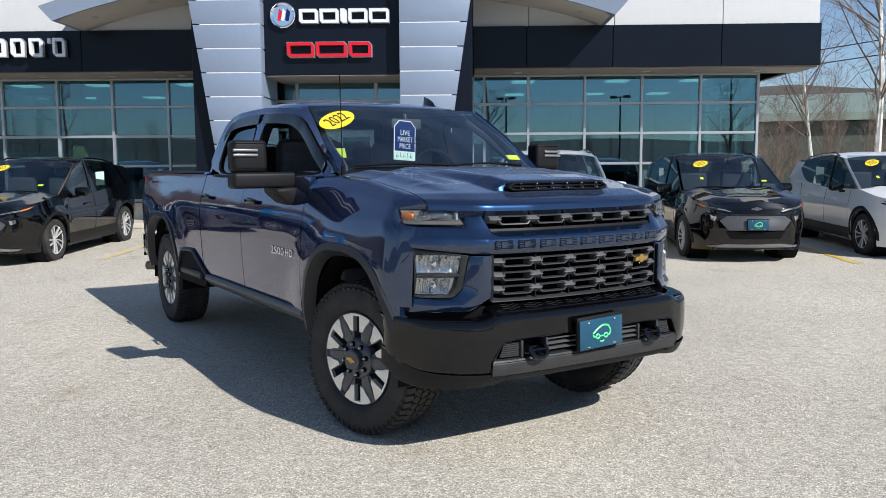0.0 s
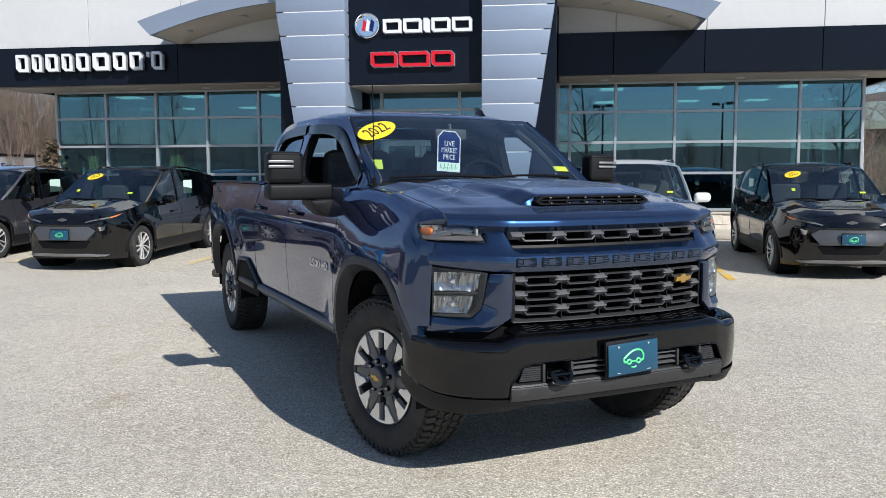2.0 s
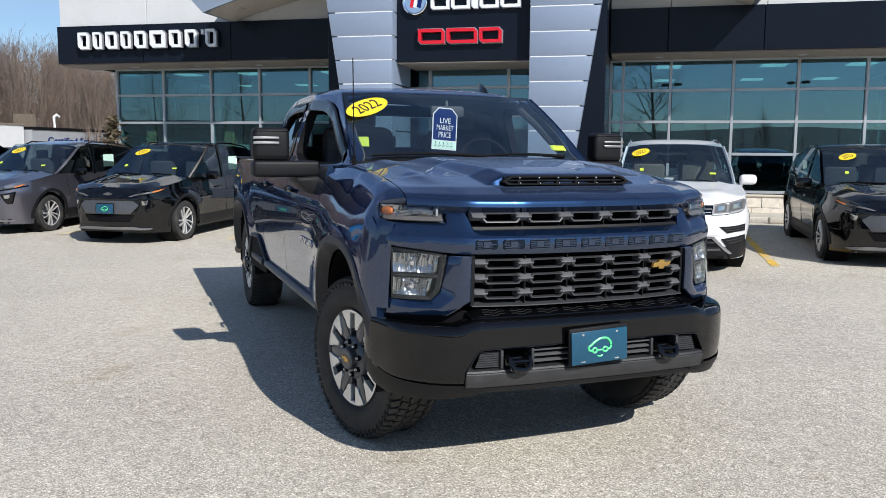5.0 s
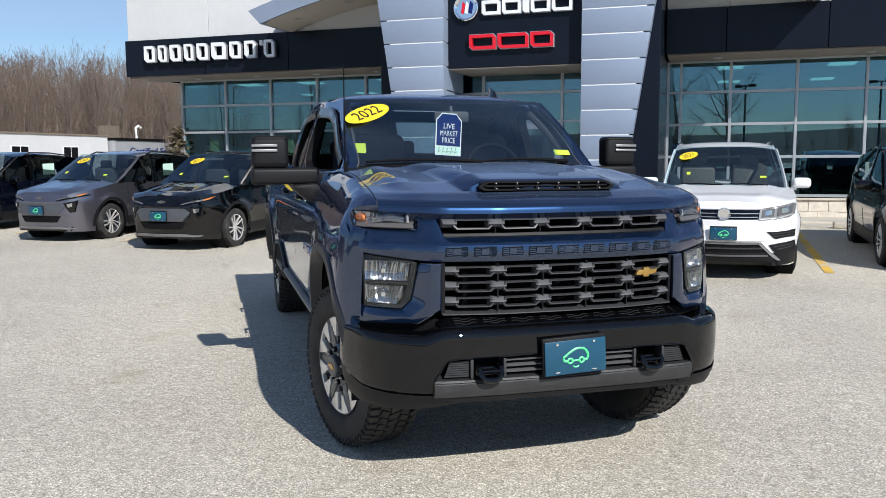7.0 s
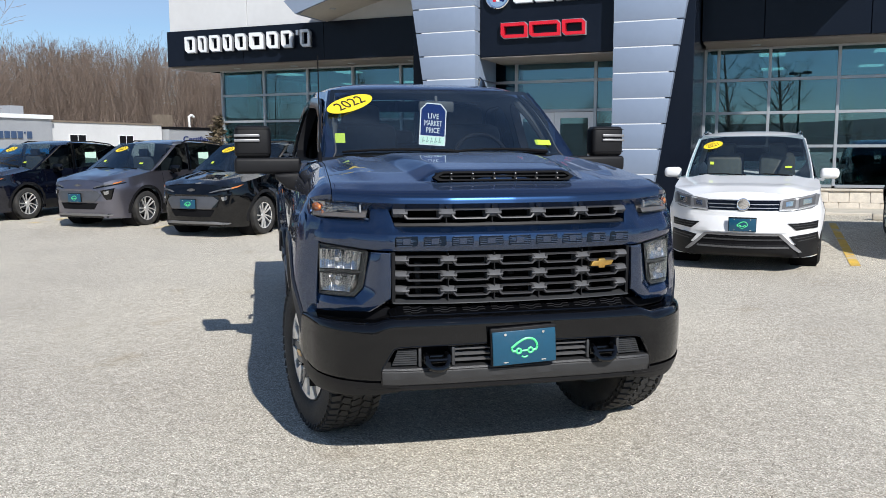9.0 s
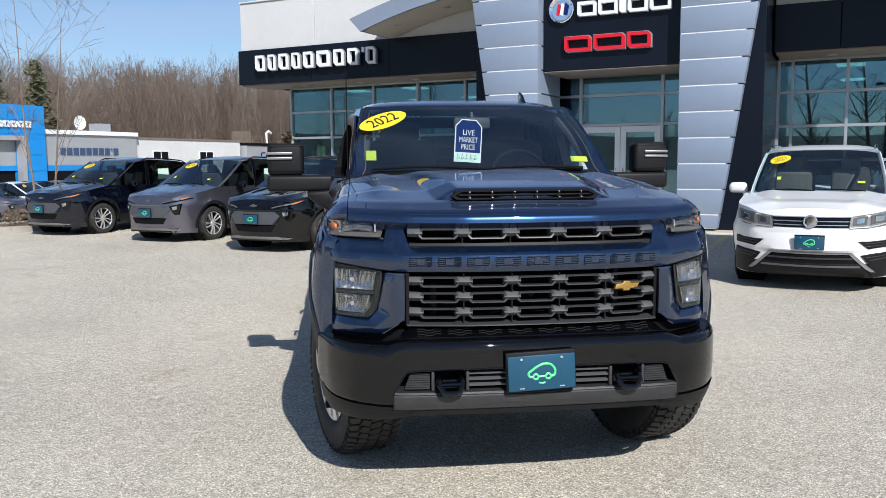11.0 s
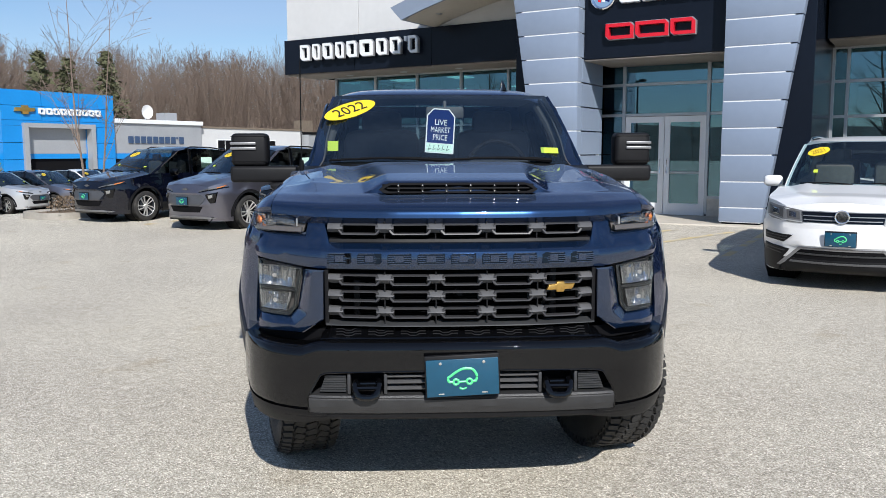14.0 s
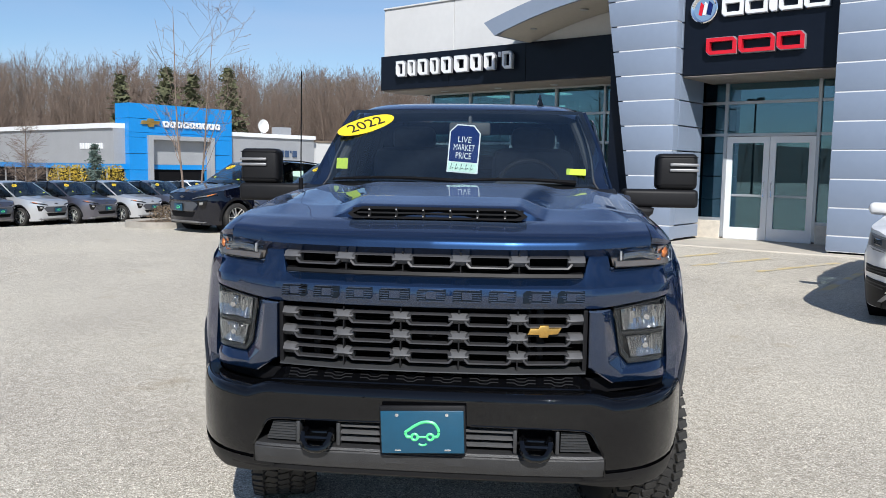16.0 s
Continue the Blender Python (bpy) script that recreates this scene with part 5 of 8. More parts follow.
def woods(name, label, spots, seed, hmin, hmax):
    """Many bare trees as one mass."""
    rnd = random.Random(seed)
    kinds = [limb_tree(100 + s, 1.0, 0.40, (26, 7, 3), 3, 0.0, 0.2, True, 0.0085, 0.30, True) for s in range(7)]
    kinds = [(np.array(v), np.array(f)) for v, f in kinds]
    vs, fs, at = [], [], 0
    for x, y, z in spots:
        v, f = kinds[rnd.randrange(7)]
        h = rnd.uniform(hmin, hmax)
        a = rnd.uniform(0, 2 * math.pi)
        w = rnd.uniform(0.75, 1.05)
        c, s = math.cos(a), math.sin(a)
        q = np.stack([(v[:, 0] * c - v[:, 1] * s) * h * w + x, (v[:, 0] * s + v[:, 1] * c) * h * w + y, v[:, 2] * h + z], 1)
        vs.append(q)
        fs.append(f + at)
        at += len(v)
    vs, fs = np.concatenate(vs), np.concatenate(fs)
    me = bpy.data.meshes.new(name)
    me.from_pydata(vs.tolist(), [], fs.tolist())
    me.materials.append(M["bark"])
    return tagged(new(name, me), label, "woods", kind="stuff")


def polar(az, r):
    a = radians(az)
    return r * math.sin(a), r * math.cos(a)


def bank(name, az0, az1, r0, r1, top, label, material, seed=0, step=1.0):
    """Rising wooded ground."""
    bm = bmesh.new()
    rows = []
    for az in steps(az0, az1, int((az1 - az0) / step)):
        row = []
        for k in steps(0, 1, 8):
            x, y = polar(az, r0 + (r1 - r0) * k)
            h = top(az) * (k ** 0.8) * (0.9 + 0.25 * noise.noise((az * 0.09, k * 2, seed)))
            row.append((x, y, -1.0 + h))
        rows.append(row)
    grid(bm, rows)
    return tagged(part(name, bm, material, sharp=80), label, "hillside", kind="structure")


rnd = random.Random(11)
bank("wooded_bank", -62, 10, 96, 190, lambda a: 13.0, "brown wooded bank behind the far buildings", "litter", 3)
spots = []
for k in range(1250):
    az, r = rnd.uniform(-58, 8), rnd.uniform(97, 150)
    spots.append((*polar(az, r), -1.0 + 8.6 * ((r - 96) / 94) ** 0.8))
woods("bare_woods", "leafless grey-brown woods behind the far buildings", spots, 5, 8.5, 12.6)


def conifer(m, h, material, label, seed):
    rnd = random.Random(seed)
    e = thing("conifer", m, label, "tree", "conifers")
    bm = bmesh.new()
    tube(bm, [(0, 0, 0), (0, 0, h)], [h * 0.018, 0.01], 6)
    part("trunk", bm, "bark", e)
    V, F = [], []
    whorls = 240 if h < 4 else 150
    for k in range(whorls):
        t = k / whorls
        z = h * (0.12 + 0.87 * t)
        ln = h * (0.27 if h < 4 else 0.25) * (1 - t) ** 0.65 * rnd.uniform(0.35, 1.3) + 0.1
        a = rnd.uniform(0, 6.283)
        for q in range(9):
            s0 = ln * (0.15 + 0.85 * q / 9)
            w = 0.14 * h / 6 * rnd.uniform(0.6, 1.4)
            cx, cy, cz = math.cos(a) * s0, math.sin(a) * s0, z - 0.28 * s0 + rnd.uniform(-0.05, 0.05) * h / 6
            b = len(V)
            for _ in range(3):
                V.append((cx + rnd.uniform(-w, w) * 1.6, cy + rnd.uniform(-w, w) * 1.6, cz + rnd.uniform(-w, w)))
            F.append((b, b + 1, b + 2))
    raw("crown", V, F, material, e)
    return e


for x, y, h in ((-31.9, 84.8, 12.4), (-29.5, 85.8, 11.8), (-26.1, 87.0, 12.6), (-36.5, 84, 11.5)):
    conifer(pose(x, y, -0.8), h, "pine", "dark green pine before the bare woods", int(-x * 10))
for x, y, s in ((0.98, 24.15, 5),):
    conifer(pose(x, y, 0.0), 2.45, "brown_spruce", "small bushy browned spruce beside the showroom", s)
conifer(pose(-24.0, 53.7, -0.75), 3.6, "spruce", "small blue spruce beside the far showroom", 3)


def shrub(m, w, h, material, label, seed):
    rnd = random.Random(seed)
    V, F = [], []
    for k in range(900):
        a, rr, z = rnd.uniform(0, 6.283), math.sqrt(rnd.random()) * w, rnd.random() ** 0.8 * h
        rr *= 1 - 0.5 * (z / h) ** 2
        b = len(V)
        s = 0.09 if h > 1 else 0.035
        c = Vector((rr * math.cos(a), rr * math.sin(a), z))
        for _ in range(3):
            V.append(tuple(c + Vector((rnd.uniform(-s, s), rnd.uniform(-s, s), rnd.uniform(-s, s)))))
        F.append((b, b + 1, b + 2))
    ob = raw("shrub", V, F, material, None, m)
    return tagged(ob, label, "shrub", "shrubs")


single_tree("bare_bush", pose(-23.4, 44.9, -0.8), 83, 4.6, "bark", "wide leafless bush before the far showroom", 1.0, (44, 14, 5), 0.0, False, 0.06, "", 0.016)
single_tree("bare_bush", pose(-25.2, 43.2, -0.8), 87, 4.0, "bark", "wide leafless bush before the far showroom", 1.0, (40, 14, 5), 0.05, False, 0.06, "", 0.016)


for x, y in ((-25.9, 52.9), (-25.0, 53.3), (-23.0, 54.2)):
    shrub(pose(x, y, -0.8), 1.1, 2.2, "shrub", "yellow flowering shrub beside the far showroom", int(x * 10))


# ---- the blue-fronted showroom and its long wing ----
def far_showroom():
    D, Q = Vector((0.5593, 0.829, 0)), Vector((0.829, -0.5593, 0))
    m = Matrix(((D.x, -Q.x, 0, -26.26), (D.y, -Q.y, 0, 63.73), (0, 0, 1, -0.25), (0, 0, 0, 1)))   # x along the front, y into the building
    b = thing("far_showroom", m, "low grey showroom with a bright blue entrance tower", "building", kind="structure")

    def slab(name, x0, x1, y0, y1, z0, z1, material, label="", parent=b, bevel=0.0):
        z0 = z0 if z0 > 0 else -0.6       # down to the lower ground here
        bm = bmesh.new()
        box(bm, ((x0 + x1) / 2, (y0 + y1) / 2, (z0 + z1) / 2), (x1 - x0, y1 - y0, z1 - z0), bevel, seg=1)
        return part(name, bm, material, parent, label)
    W = 9.9
    # tower of blue panels round a grey portal
    for z0, z1 in ((0, 1.3), (1.3, 2.6), (2.6, 3.9)):
        slab("blue_panel", 0, 1.95, 0, 2.0, z0 + 0.02, z1 - 0.02, "sign_blue")
        slab("blue_panel", 7.55, W, 0, 2.0, z0 + 0.02, z1 - 0.02, "sign_blue")
    for x0, x1 in ((0, 3.3), (3.3, 6.6), (6.6, W)):
        for z0, z1 in ((4.3, 5.4), (5.4, 6.6)):
            slab("blue_panel", x0 + 0.02, x1 - 0.02, 0, 2.0, z0, z1 - 0.03, "sign_blue")
    slab("blue_panel", 0.0, W, 0.03, 2.0, 3.9, 4.29, "sign_blue")
    slab("portal_head", 1.6, 7.9, -0.25, 0.4, 3.75, 4.1, "grey_panel")
    slab("portal_leg", 1.6, 2.0, -0.25, 0.4, 0, 3.75, "grey_panel")
    slab("portal_leg", 7.5, 7.9, -0.25, 0.4, 0, 3.75, "grey_panel")
    slab("portal_panel", 2.0, 7.5, 1.0, 1.1, 1.95, 3.74, "grey_panel")
    slab("portal_band", 2.0, 7.5, 0.9, 1.2, 1.55, 1.93, "sign_blue")
    slab("portal_glass", 2.0, 7.5, 1.15, 1.2, 0, 1.55, "glass_far")
    for x in (3.2, 4.2, 5.4, 6.5):
        slab("portal_mullion", x - 0.05, x + 0.05, 1.05, 1.14, 0, 1.55, "dark")
    bm = bmesh.new()
    prism(bm, [(1.0, 4.95), (1.6, 4.95), (1.65, 4.75), (2.1, 4.75), (2.15, 4.95), (2.6, 4.97), (2.7, 5.25), (2.15, 5.25), (2.1, 5.42), (1.65, 5.42), (1.6, 5.25), (1.1, 5.23)], xz, -0.18, 0.0, bevel=0.03)
    part("badge", bm, "gold", b, "large gold badge shape")
    x = 3.0
    for k in range(9):
        bm = bmesh.new()
        prism(bm, [(x + 0.1, 4.78), (x + 0.5, 4.78), (x + 0.5, 5.2), (x + 0.4, 5.28), (x, 5.28), (x, 4.86)], xz, -0.16, -0.002, holes=[[(x + 0.14, 4.92), (x + 0.14, 5.14), (x + 0.36, 5.14), (x + 0.36, 4.92)]])
        part("sign_block", bm, "letter", b)
        x += 0.63
    # wing with blue name blocks
    slab("wing_wall", W + 0.05, W + 10.2, 0.5, 9, 0, 4.35, "grey_panel")
    slab("wing_parapet", W + 0.05, W + 10.25, 0.3, 9, 4.36, 4.72, "letter")
    slab("wing_band", W + 0.05, W + 10.2, 0.4, 0.49, 1.3, 1.75, "sign_blue")
    slab("wing_window", W + 0.3, W + 9.8, 0.44, 0.49, 0.1, 1.29, "dark")
    x = W + 1.75
    for k in range(10):
        if k == 8:
            slab("sign_block", x, x + 0.12, 0.38, 0.498, 3.05, 3.22, "name_blue")
            x += 0.3
            continue
        slab("sign_block", x, x + 0.50, 0.38, 0.498, 2.62, 3.24, "name_blue", bevel=0.02)
        x += 0.67
    # white and pale low blocks further on
    slab("white_wall", W + 10.3, W + 25.5, 1.0, 11, 0, 4.15, "white")
    slab("white_roof_edge", W + 10.3, W + 25.6, 0.9, 11, 4.16, 4.32, "brown")
    for x in (12.6, 19.0):
        w = slab("window_frame", W + x, W + x + 2.1, 0.92, 0.99, 1.6, 3.1, "letter")
        slab("pane", W + x + 0.1, W + x + 1.0, 0.9, 0.915, 1.7, 3.0, "dark", parent=w)
        slab("pane", W + x + 1.1, W + x + 2.0, 0.9, 0.915, 1.7, 3.0, "dark", parent=w)
    slab("service_wall", W + 25.7, W + 40, 0.2, 11, 0, 3.75, "grey_panel")
    slab("service_roof_edge", W + 25.7, W + 40, 0.1, 11, 3.76, 4.05, "dark")
    text("service_sign", "Certified Service", 0.9, 0.03, "tag_blue", b, pose(W + 32.5, 0.15, 2.7, 90, 0, 0), 9.0)
    # left wing
    a = thing("far_showroom_wing", pose(-27.3, 63.25, -0.25, 0, 0, 146), "grey clad wing with a blue band over dark windows", "building", kind="structure")

    def wing(name, x0, x1, y0, y1, z0, z1, material):
        return slab(name, x0, x1, y0, y1, z0, z1, material, parent=a)
    wing("wing_wall", 0, 26, -9, 0, 1.75, 4.55, "grey_panel")
    wing("wing_parapet", 0, 26, -9, 0.2, 4.56, 4.95, "letter")
    wing("wing_band", 0, 26, -9, 0.06, 1.35, 1.74, "sign_blue")
    wing("wing_window", 0.2, 26, -9, -0.3, 0, 1.34, "dark")
    for x in steps(1.5, 25, 12):
        wing("wing_post", x - 0.06, x + 0.06, -0.29, -0.2, 0, 1.34, "mullion")
    x = 1.6
    for k in range(9):
        wing("sign_block", x, x + 0.20, 0.01, 0.10, 2.95, 3.4, "letter")
        x += 0.40
    # roof gear
    bm = bmesh.new()
    lathe(bm, [(0.0, 0.0), (-0.06, 0.3), (-0.2, 0.62), (-0.24, 0.62), (-0.1, 0.3), (-0.05, 0.0)], 20, "Y", (W + 4.6, 1.5, 5.45))
    tube(bm, [(W + 4.6, 1.6, 4.7), (W + 4.6, 1.6, 5.4)], 0.06, 6)
    part("dish", bm, "dish", b, "white satellite dish")
    slab("roof_unit", W + 7.2, W + 8.6, 2.0, 3.2, 4.72, 5.5, "grey_panel")
    slab("roof_unit", W + 27.0, W + 28.6, 2.0, 3.4, 4.05, 5.4, "brown")
    bm = bmesh.new()
    tube(bm, [(W + 31.5, 2.0, 4.0), (W + 31.5, 2.0, 5.3), (W + 31.9, 2.0, 5.5), (W + 32.3, 2.0, 5.3)], 0.16, 8)
    part("roof_pipe", bm, "dish", b)


far_showroom()


# ---- kerbed island ----
def island():
    u0, u1, d0, d1 = -16.35, -14.75, 12.6, 17.2

    def ring(e):
        o = []
        for cu, cd, a0 in ((u1 - 0.5, d1 - 0.5, 0), (u0 + 0.5, d1 - 0.5, 90), (u0 + 0.5, d0 + 0.5, 180), (u1 - 0.5, d0 + 0.5, 270)):
            for k in range(6):
                a = radians(a0 + 18 * k)
                o.append((cu + (0.5 - e) * math.cos(a), cd + (0.5 - e) * math.sin(a)))
        return o
    bm = bmesh.new()
    z0 = ground_z(-15.5, 14)
    prism(bm, ring(0), lambda a, b, d: (a, b, d), z0 + 0.11, z0 - 0.2, holes=[ring(0.16)], bevel=0.02)
    tagged(part("kerb", bm, "kerb_stone", m=BF), "pale concrete kerb round a planted island", "kerb", kind="structure")
    bm = bmesh.new()
    rows = [[(u0 + 0.1 + (u1 - u0 - 0.2) * i / 8, d0 + 0.15 + (d1 - d0 - 0.3) * j / 14, z0 + 0.08 + 0.10 * math.sin(math.pi * i / 8) * math.sin(math.pi * j / 14) + 0.03 * noise.noise((i, j, 0))) for i in range(9)] for j in range(15)]
    grid(bm, rows)
    tagged(part("mulch", bm, "litter", m=BF), "brown mulch and dead leaves in the island", "soil", kind="structure")
    for u, d, h, s, ln in ((-15.6, 14.0, 5.4, 7, -0.10), (-15.35, 14.2, 4.9, 21, 0.05)):
        single_tree("young_tree", BF @ pose(u, d, z0 + 0.15), s, h, "bark", "thin leafless young tree in the kerbed island", 0.42, (9, 6, 3), ln, False, 0.16, "island trees", 0.0065)
    shrub(BF @ pose(-15.5, 13.4, z0 + 0.12), 0.45, 0.35, "litter", "low dry brown plants in the island", 77)


island()


# ---- beyond the right-hand end ----
def right_side():
    b = thing("green_warehouse", pose(50.1, 33.0, 0, 0, 0, -52), "dull green metal warehouse with pale green roof", "building", kind="structure")
    bm = bmesh.new()
    box(bm, (0, 8, 1.9), (60, 16, 4.6), 0.02)
    part("wall", bm, "green_wall", b)
    bm = bmesh.new()
    prism(bm, [(-0.6, 4.25), (8, 6.2), (16.6, 4.25), (16.6, 4.6), (8, 6.6), (-0.6, 4.75)], yz, -31, 31)
    part("roof", bm, "green_roof", b)
    brush, rb = [], random.Random(19)
    for k in range(30):
        brush.append((rb.uniform(24.5, 38), rb.uniform(13, 30), 0.0))
    woods("bare_brush", "brown leafless brush before the warehouse", brush, 41, 2.2, 4.6)
    single_tree("birch", pose(22.7, 12.6, 0.1), 31, 9.6, "birch", "white-barked leafless birch beyond the parked cars", 0.55, (30, 10, 4), -0.02, True, 0.22, "birches")
    single_tree("birch", pose(23.7, 15.0, 0.1), 44, 6.4, "birch", "white-barked leafless birch beyond the parked cars", 0.65, (22, 9, 4), -0.10, True, 0.30, "birches")
    single_tree("birch", pose(23.3, 17.0, 0.1), 52, 4.4, "birch", "slender leafless birch beyond the parked cars", 0.6, (10, 5, 3), 0.05, True, 0.25, "birches")
    spots = [(26 + rnd.uniform(-3, 9), 20.5 + rnd.uniform(-4, 6), 0.0) for _ in range(26)]
    woods("bare_brush", "tangled brown leafless brush beside the showroom", spots, 9, 1.8, 4.2)
    for z0, z1 in ((7.2, 9.4), (6.6, 8.6)):
        bm = bmesh.new()
        tube(bm, [(40 + 0 * t, 60 - 70 * t, z0 + (z1 - z0) * t - 1.0 * math.sin(math.pi * t)) for t in steps(0, 1, 16)], 0.03, 5)
        tagged(part("power_line", bm, "pole"), "black overhead power line", "cable", "power lines")


right_side()
bank("far_hill", 40, 95, 180, 420, lambda a: 34 + 14 * math.sin(radians((a - 40) * 2.4)), "brown wooded hill in the distance", "hill", 1, 2)
spots = []
for k in range(120):
    az, r = rnd.uniform(40, 85), rnd.uniform(95, 150)
    spots.append((*polar(az, r), 0))
woods("bare_woods", "leafless woods below the distant hill", spots, 15, 6, 10)

# ---- across the road, behind the camera, as the glass mirrors it ----
bank("hills_across", 125, 290, 170, 420, lambda a: 19 + 2.5 * math.sin(radians(a * 3)), "brown wooded hills across the road", "hill", 8, 3)
spots = []
for k in range(170):
    az, r = rnd.uniform(125, 290), rnd.uniform(95, 180)
    spots.append((*polar(az, r), 0))
woods("bare_woods", "leafless woods across the road", spots, 25, 5, 9)
for px, py, h, s in ((-18.3, -23.2, 10.5, 61), (-15.2, -25.6, 10, 63), (-40.0, -1.8, 9, 65), (1.7, -34.5, 9.5, 67)):
    single_tree("roadside_tree", pose(px, py, 0), s, h, "bark", "large leafless tree across the road", 0.85, (18, 8, 4), 0, False, 0.2, "roadside trees", 0.019)
for px, py in ((-11.6, -21.9), (-27.2, -8.3), (-4.0, -26.3)):
    e = thing("light_pole", pose(px, py, 0), "tall dark lot light on a pole", "street lamp", "lot lights")
    bm = bmesh.new()
    tube(bm, [(0, 0, 0), (0, 0, 6.7)], [0.09, 0.06], 8)
    part("pole", bm, "pole", e)
    for s in (-1, 1):
        bm = bmesh.new()
        tube(bm, [(0, 0, 6.6), (s * 0.35, 0, 6.65)], 0.03, 6)
        box(bm, (s * 0.55, 0, 6.65), (0.5, 0.3, 0.2), 0.03)
        part("lamp_head", bm, "pole", e)


# ---- the pickup truck ----
FA, RA = 1.0, 5.03                     # axles behind the front bumper
TR, TX = 0.43, 0.79                     # tyre radius, and the tyre's middle
GAP1, GAP2, GAP3, TAIL = 1.59, 2.74, 3.755, 5.98


def truck_half(y, z):
    """Half the body's breadth."""
    k = lerp(z, [(0.50, 0.915), (0.62, 0.942), (0.85, 0.957), (1.00, 0.9635), (1.08, 0.9645), (1.15, 0.9625), (1.20, 0.958), (1.235, 0.951), (1.27, 0.9415), (1.36, 0.914), (1.43, 0.892)])
    k -= 0.187 * max(0.0, (0.55 - y) / 0.25) ** 1.8
    k -= 0.30 * max(0.0, z - 1.13) ** 1.5 * min(1.0, max(0.0, (1.55 - y) / 0.5))
    k -= 0.03 * max(0.0, (y - 5.7) / 0.28) ** 2
    for c in (FA, RA):
        d = math.hypot((y - c) / 1.12, z - TR)
        k += 0.032 * math.exp(-(max(0.0, d - 0.60) / 0.17) ** 2)
    return k


def truck_bottom(y):
    z = 0.60
    if y < 0.46:
        z = 0.80
    for c in (FA, RA):
        a = arch(y, c, 0.36, 0.545, 1.035, 2.7)
        if a:
            z = max(0.52, a)
    return z


def front_y(x, z=1.0):
    """How far the front face lies back at x and z; its upper part leans back."""
    return 0.24 * max(0.0, z - 1.10) + 0.05 * max(0.0, 0.93 - z) + soft(abs(x), [(-0.1, 0.105), (0.0, 0.105), (0.3, 0.115), (0.56, 0.16), (0.62, 0.185), (0.70, 0.235), (0.80, 0.295), (0.87, 0.35), (0.905, 0.42), (0.93, 0.50)])


def build_truck():
    truck = thing("pickup_truck", TRUCK, "dark blue crew cab pickup truck with black bumper", "pickup truck")
    # ---------- side panels
    spans = [("front_fender", 0.385, GAP1 - 0.004, 1.335), ("front_door", GAP1 + 0.004, GAP2 - 0.004, 1.43), ("rear_door", GAP2 + 0.004, GAP3 - 0.006, 1.43), ("bed_side", GAP3 + 0.012, TAIL, 1.44)]
    sides = {}
    for name, y0, y1, zt in spans:
        ys = set(round(v, 4) for v in steps(y0, y1, 26))
        for c in (FA, RA):
            for a in steps(-math.pi / 2, math.pi / 2, 26):
                v = c + 0.5445 * math.sin(a)
                if y0 < v < y1:
                    ys.add(round(v, 4))
        if name == "front_fender":
            ys |= {0.455, 0.459}
        ys = sorted(ys)
        top = (lambda y: 1.288 + 0.072 * min(1, max(0, (y - 0.40) / 0.6))) if name == "front_fender" else (lambda y, zt=zt: zt)
        rows = side_rows(ys, top, truck_bottom, truck_half, 26)
        if name == "front_fender":
            for r in rows:              # roll over to the hood's edge; set back round the upper lamp
                near = max(0.0, 1 - (r[-1][1] - 0.385) / 0.20)
                for j, (x, y, z) in enumerate(r):
                    if near and z > 1.2:
                        yy = y + near * (front_y(0.905, z) + 0.010 - 0.385)
                        r[j] = (-(truck_half(yy, z) * (1 - near ** 2) + 0.908 * near ** 2), yy, z)
                x, y, z = r[-1]
                y0 = y - near * (front_y(0.905, z) + 0.010 - 0.385)
                ends = []
                for t in (0.12, 0.28, 0.46, 0.64, 0.82, 1.0):
                    e = -hood_edge(y0) - 0.004
                    xt = x + (e - x) * t
                    ends.append((xt, y0 + near * (front_y(abs(xt), 1.29) + 0.010 - 0.385), t))
                ze = hood_at(-ends[-1][0] - 0.004, ends[-1][1] + 0.004) - 0.003
                r += [(xt, yt, z + (ze - z) * math.sin(t * math.pi / 2) ** 0.8) for xt, yt, t in ends]
        else:
            for r in rows:
                x, y, z = r[-1]
                r.append((x + 0.012, y, z + 0.004))
                r.append((x + (0.13 if name == "front_door" else 0.05), y, z + 0.002))
        # edges turned in at the shut lines
        def inward(row, dy=0.0):
            return [(x, y + 0.012, z - 0.024) if dy and z > 1.286 else (x + 0.03, y + dy, z) for x, y, z in row]
        rows = [inward(rows[0], 0.06 if name == "front_fender" else 0.0)] + rows + [inward(rows[-1])]
        for s in (0, 1):
            bm = bmesh.new()
            grid(bm, [[((-x if s else x), y, z) for x, y, z in r] for r in rows])
            # turned-in lip along the lower edge
            low = [r[0] for r in rows]
            grid(bm, [[((-x if s else x), y, z) for x, y, z in low], [((-(x + 0.05) if s else x + 0.05), y, z + 0.004) for x, y, z in low]])
            sides[name, s] = part(name, bm, "blue", truck, sharp=28)
    # ---------- hood
    bm = bmesh.new()
    ys = [0.205, 0.2075, 0.210, 0.214, 0.220, 0.232, 0.25] + steps(0.27, 0.375, 5) + [0.383, 0.391, 0.40, 0.412] + steps(0.43, 1.26, 60)
    rows = []
    for y in ys:
        row = []
        s = (y - 0.205) / 1.055
        for t in steps(-1, 1, 150):
            x = t * (0.812 - 0.022 * min(1, s * 1.25))
            f, bk = hood_front(x), 1.26 + 0.10 * t * t
            row.append((x, f + (bk - f) * s, hood_z(x, y)))
        rows.append(row)
    rows.insert(0, [(x, y + 0.03, z - 0.035) for x, y, z in rows[0]])
    grid(bm, rows)
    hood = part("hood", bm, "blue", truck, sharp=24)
    # scoop
    bm = bmesh.new()
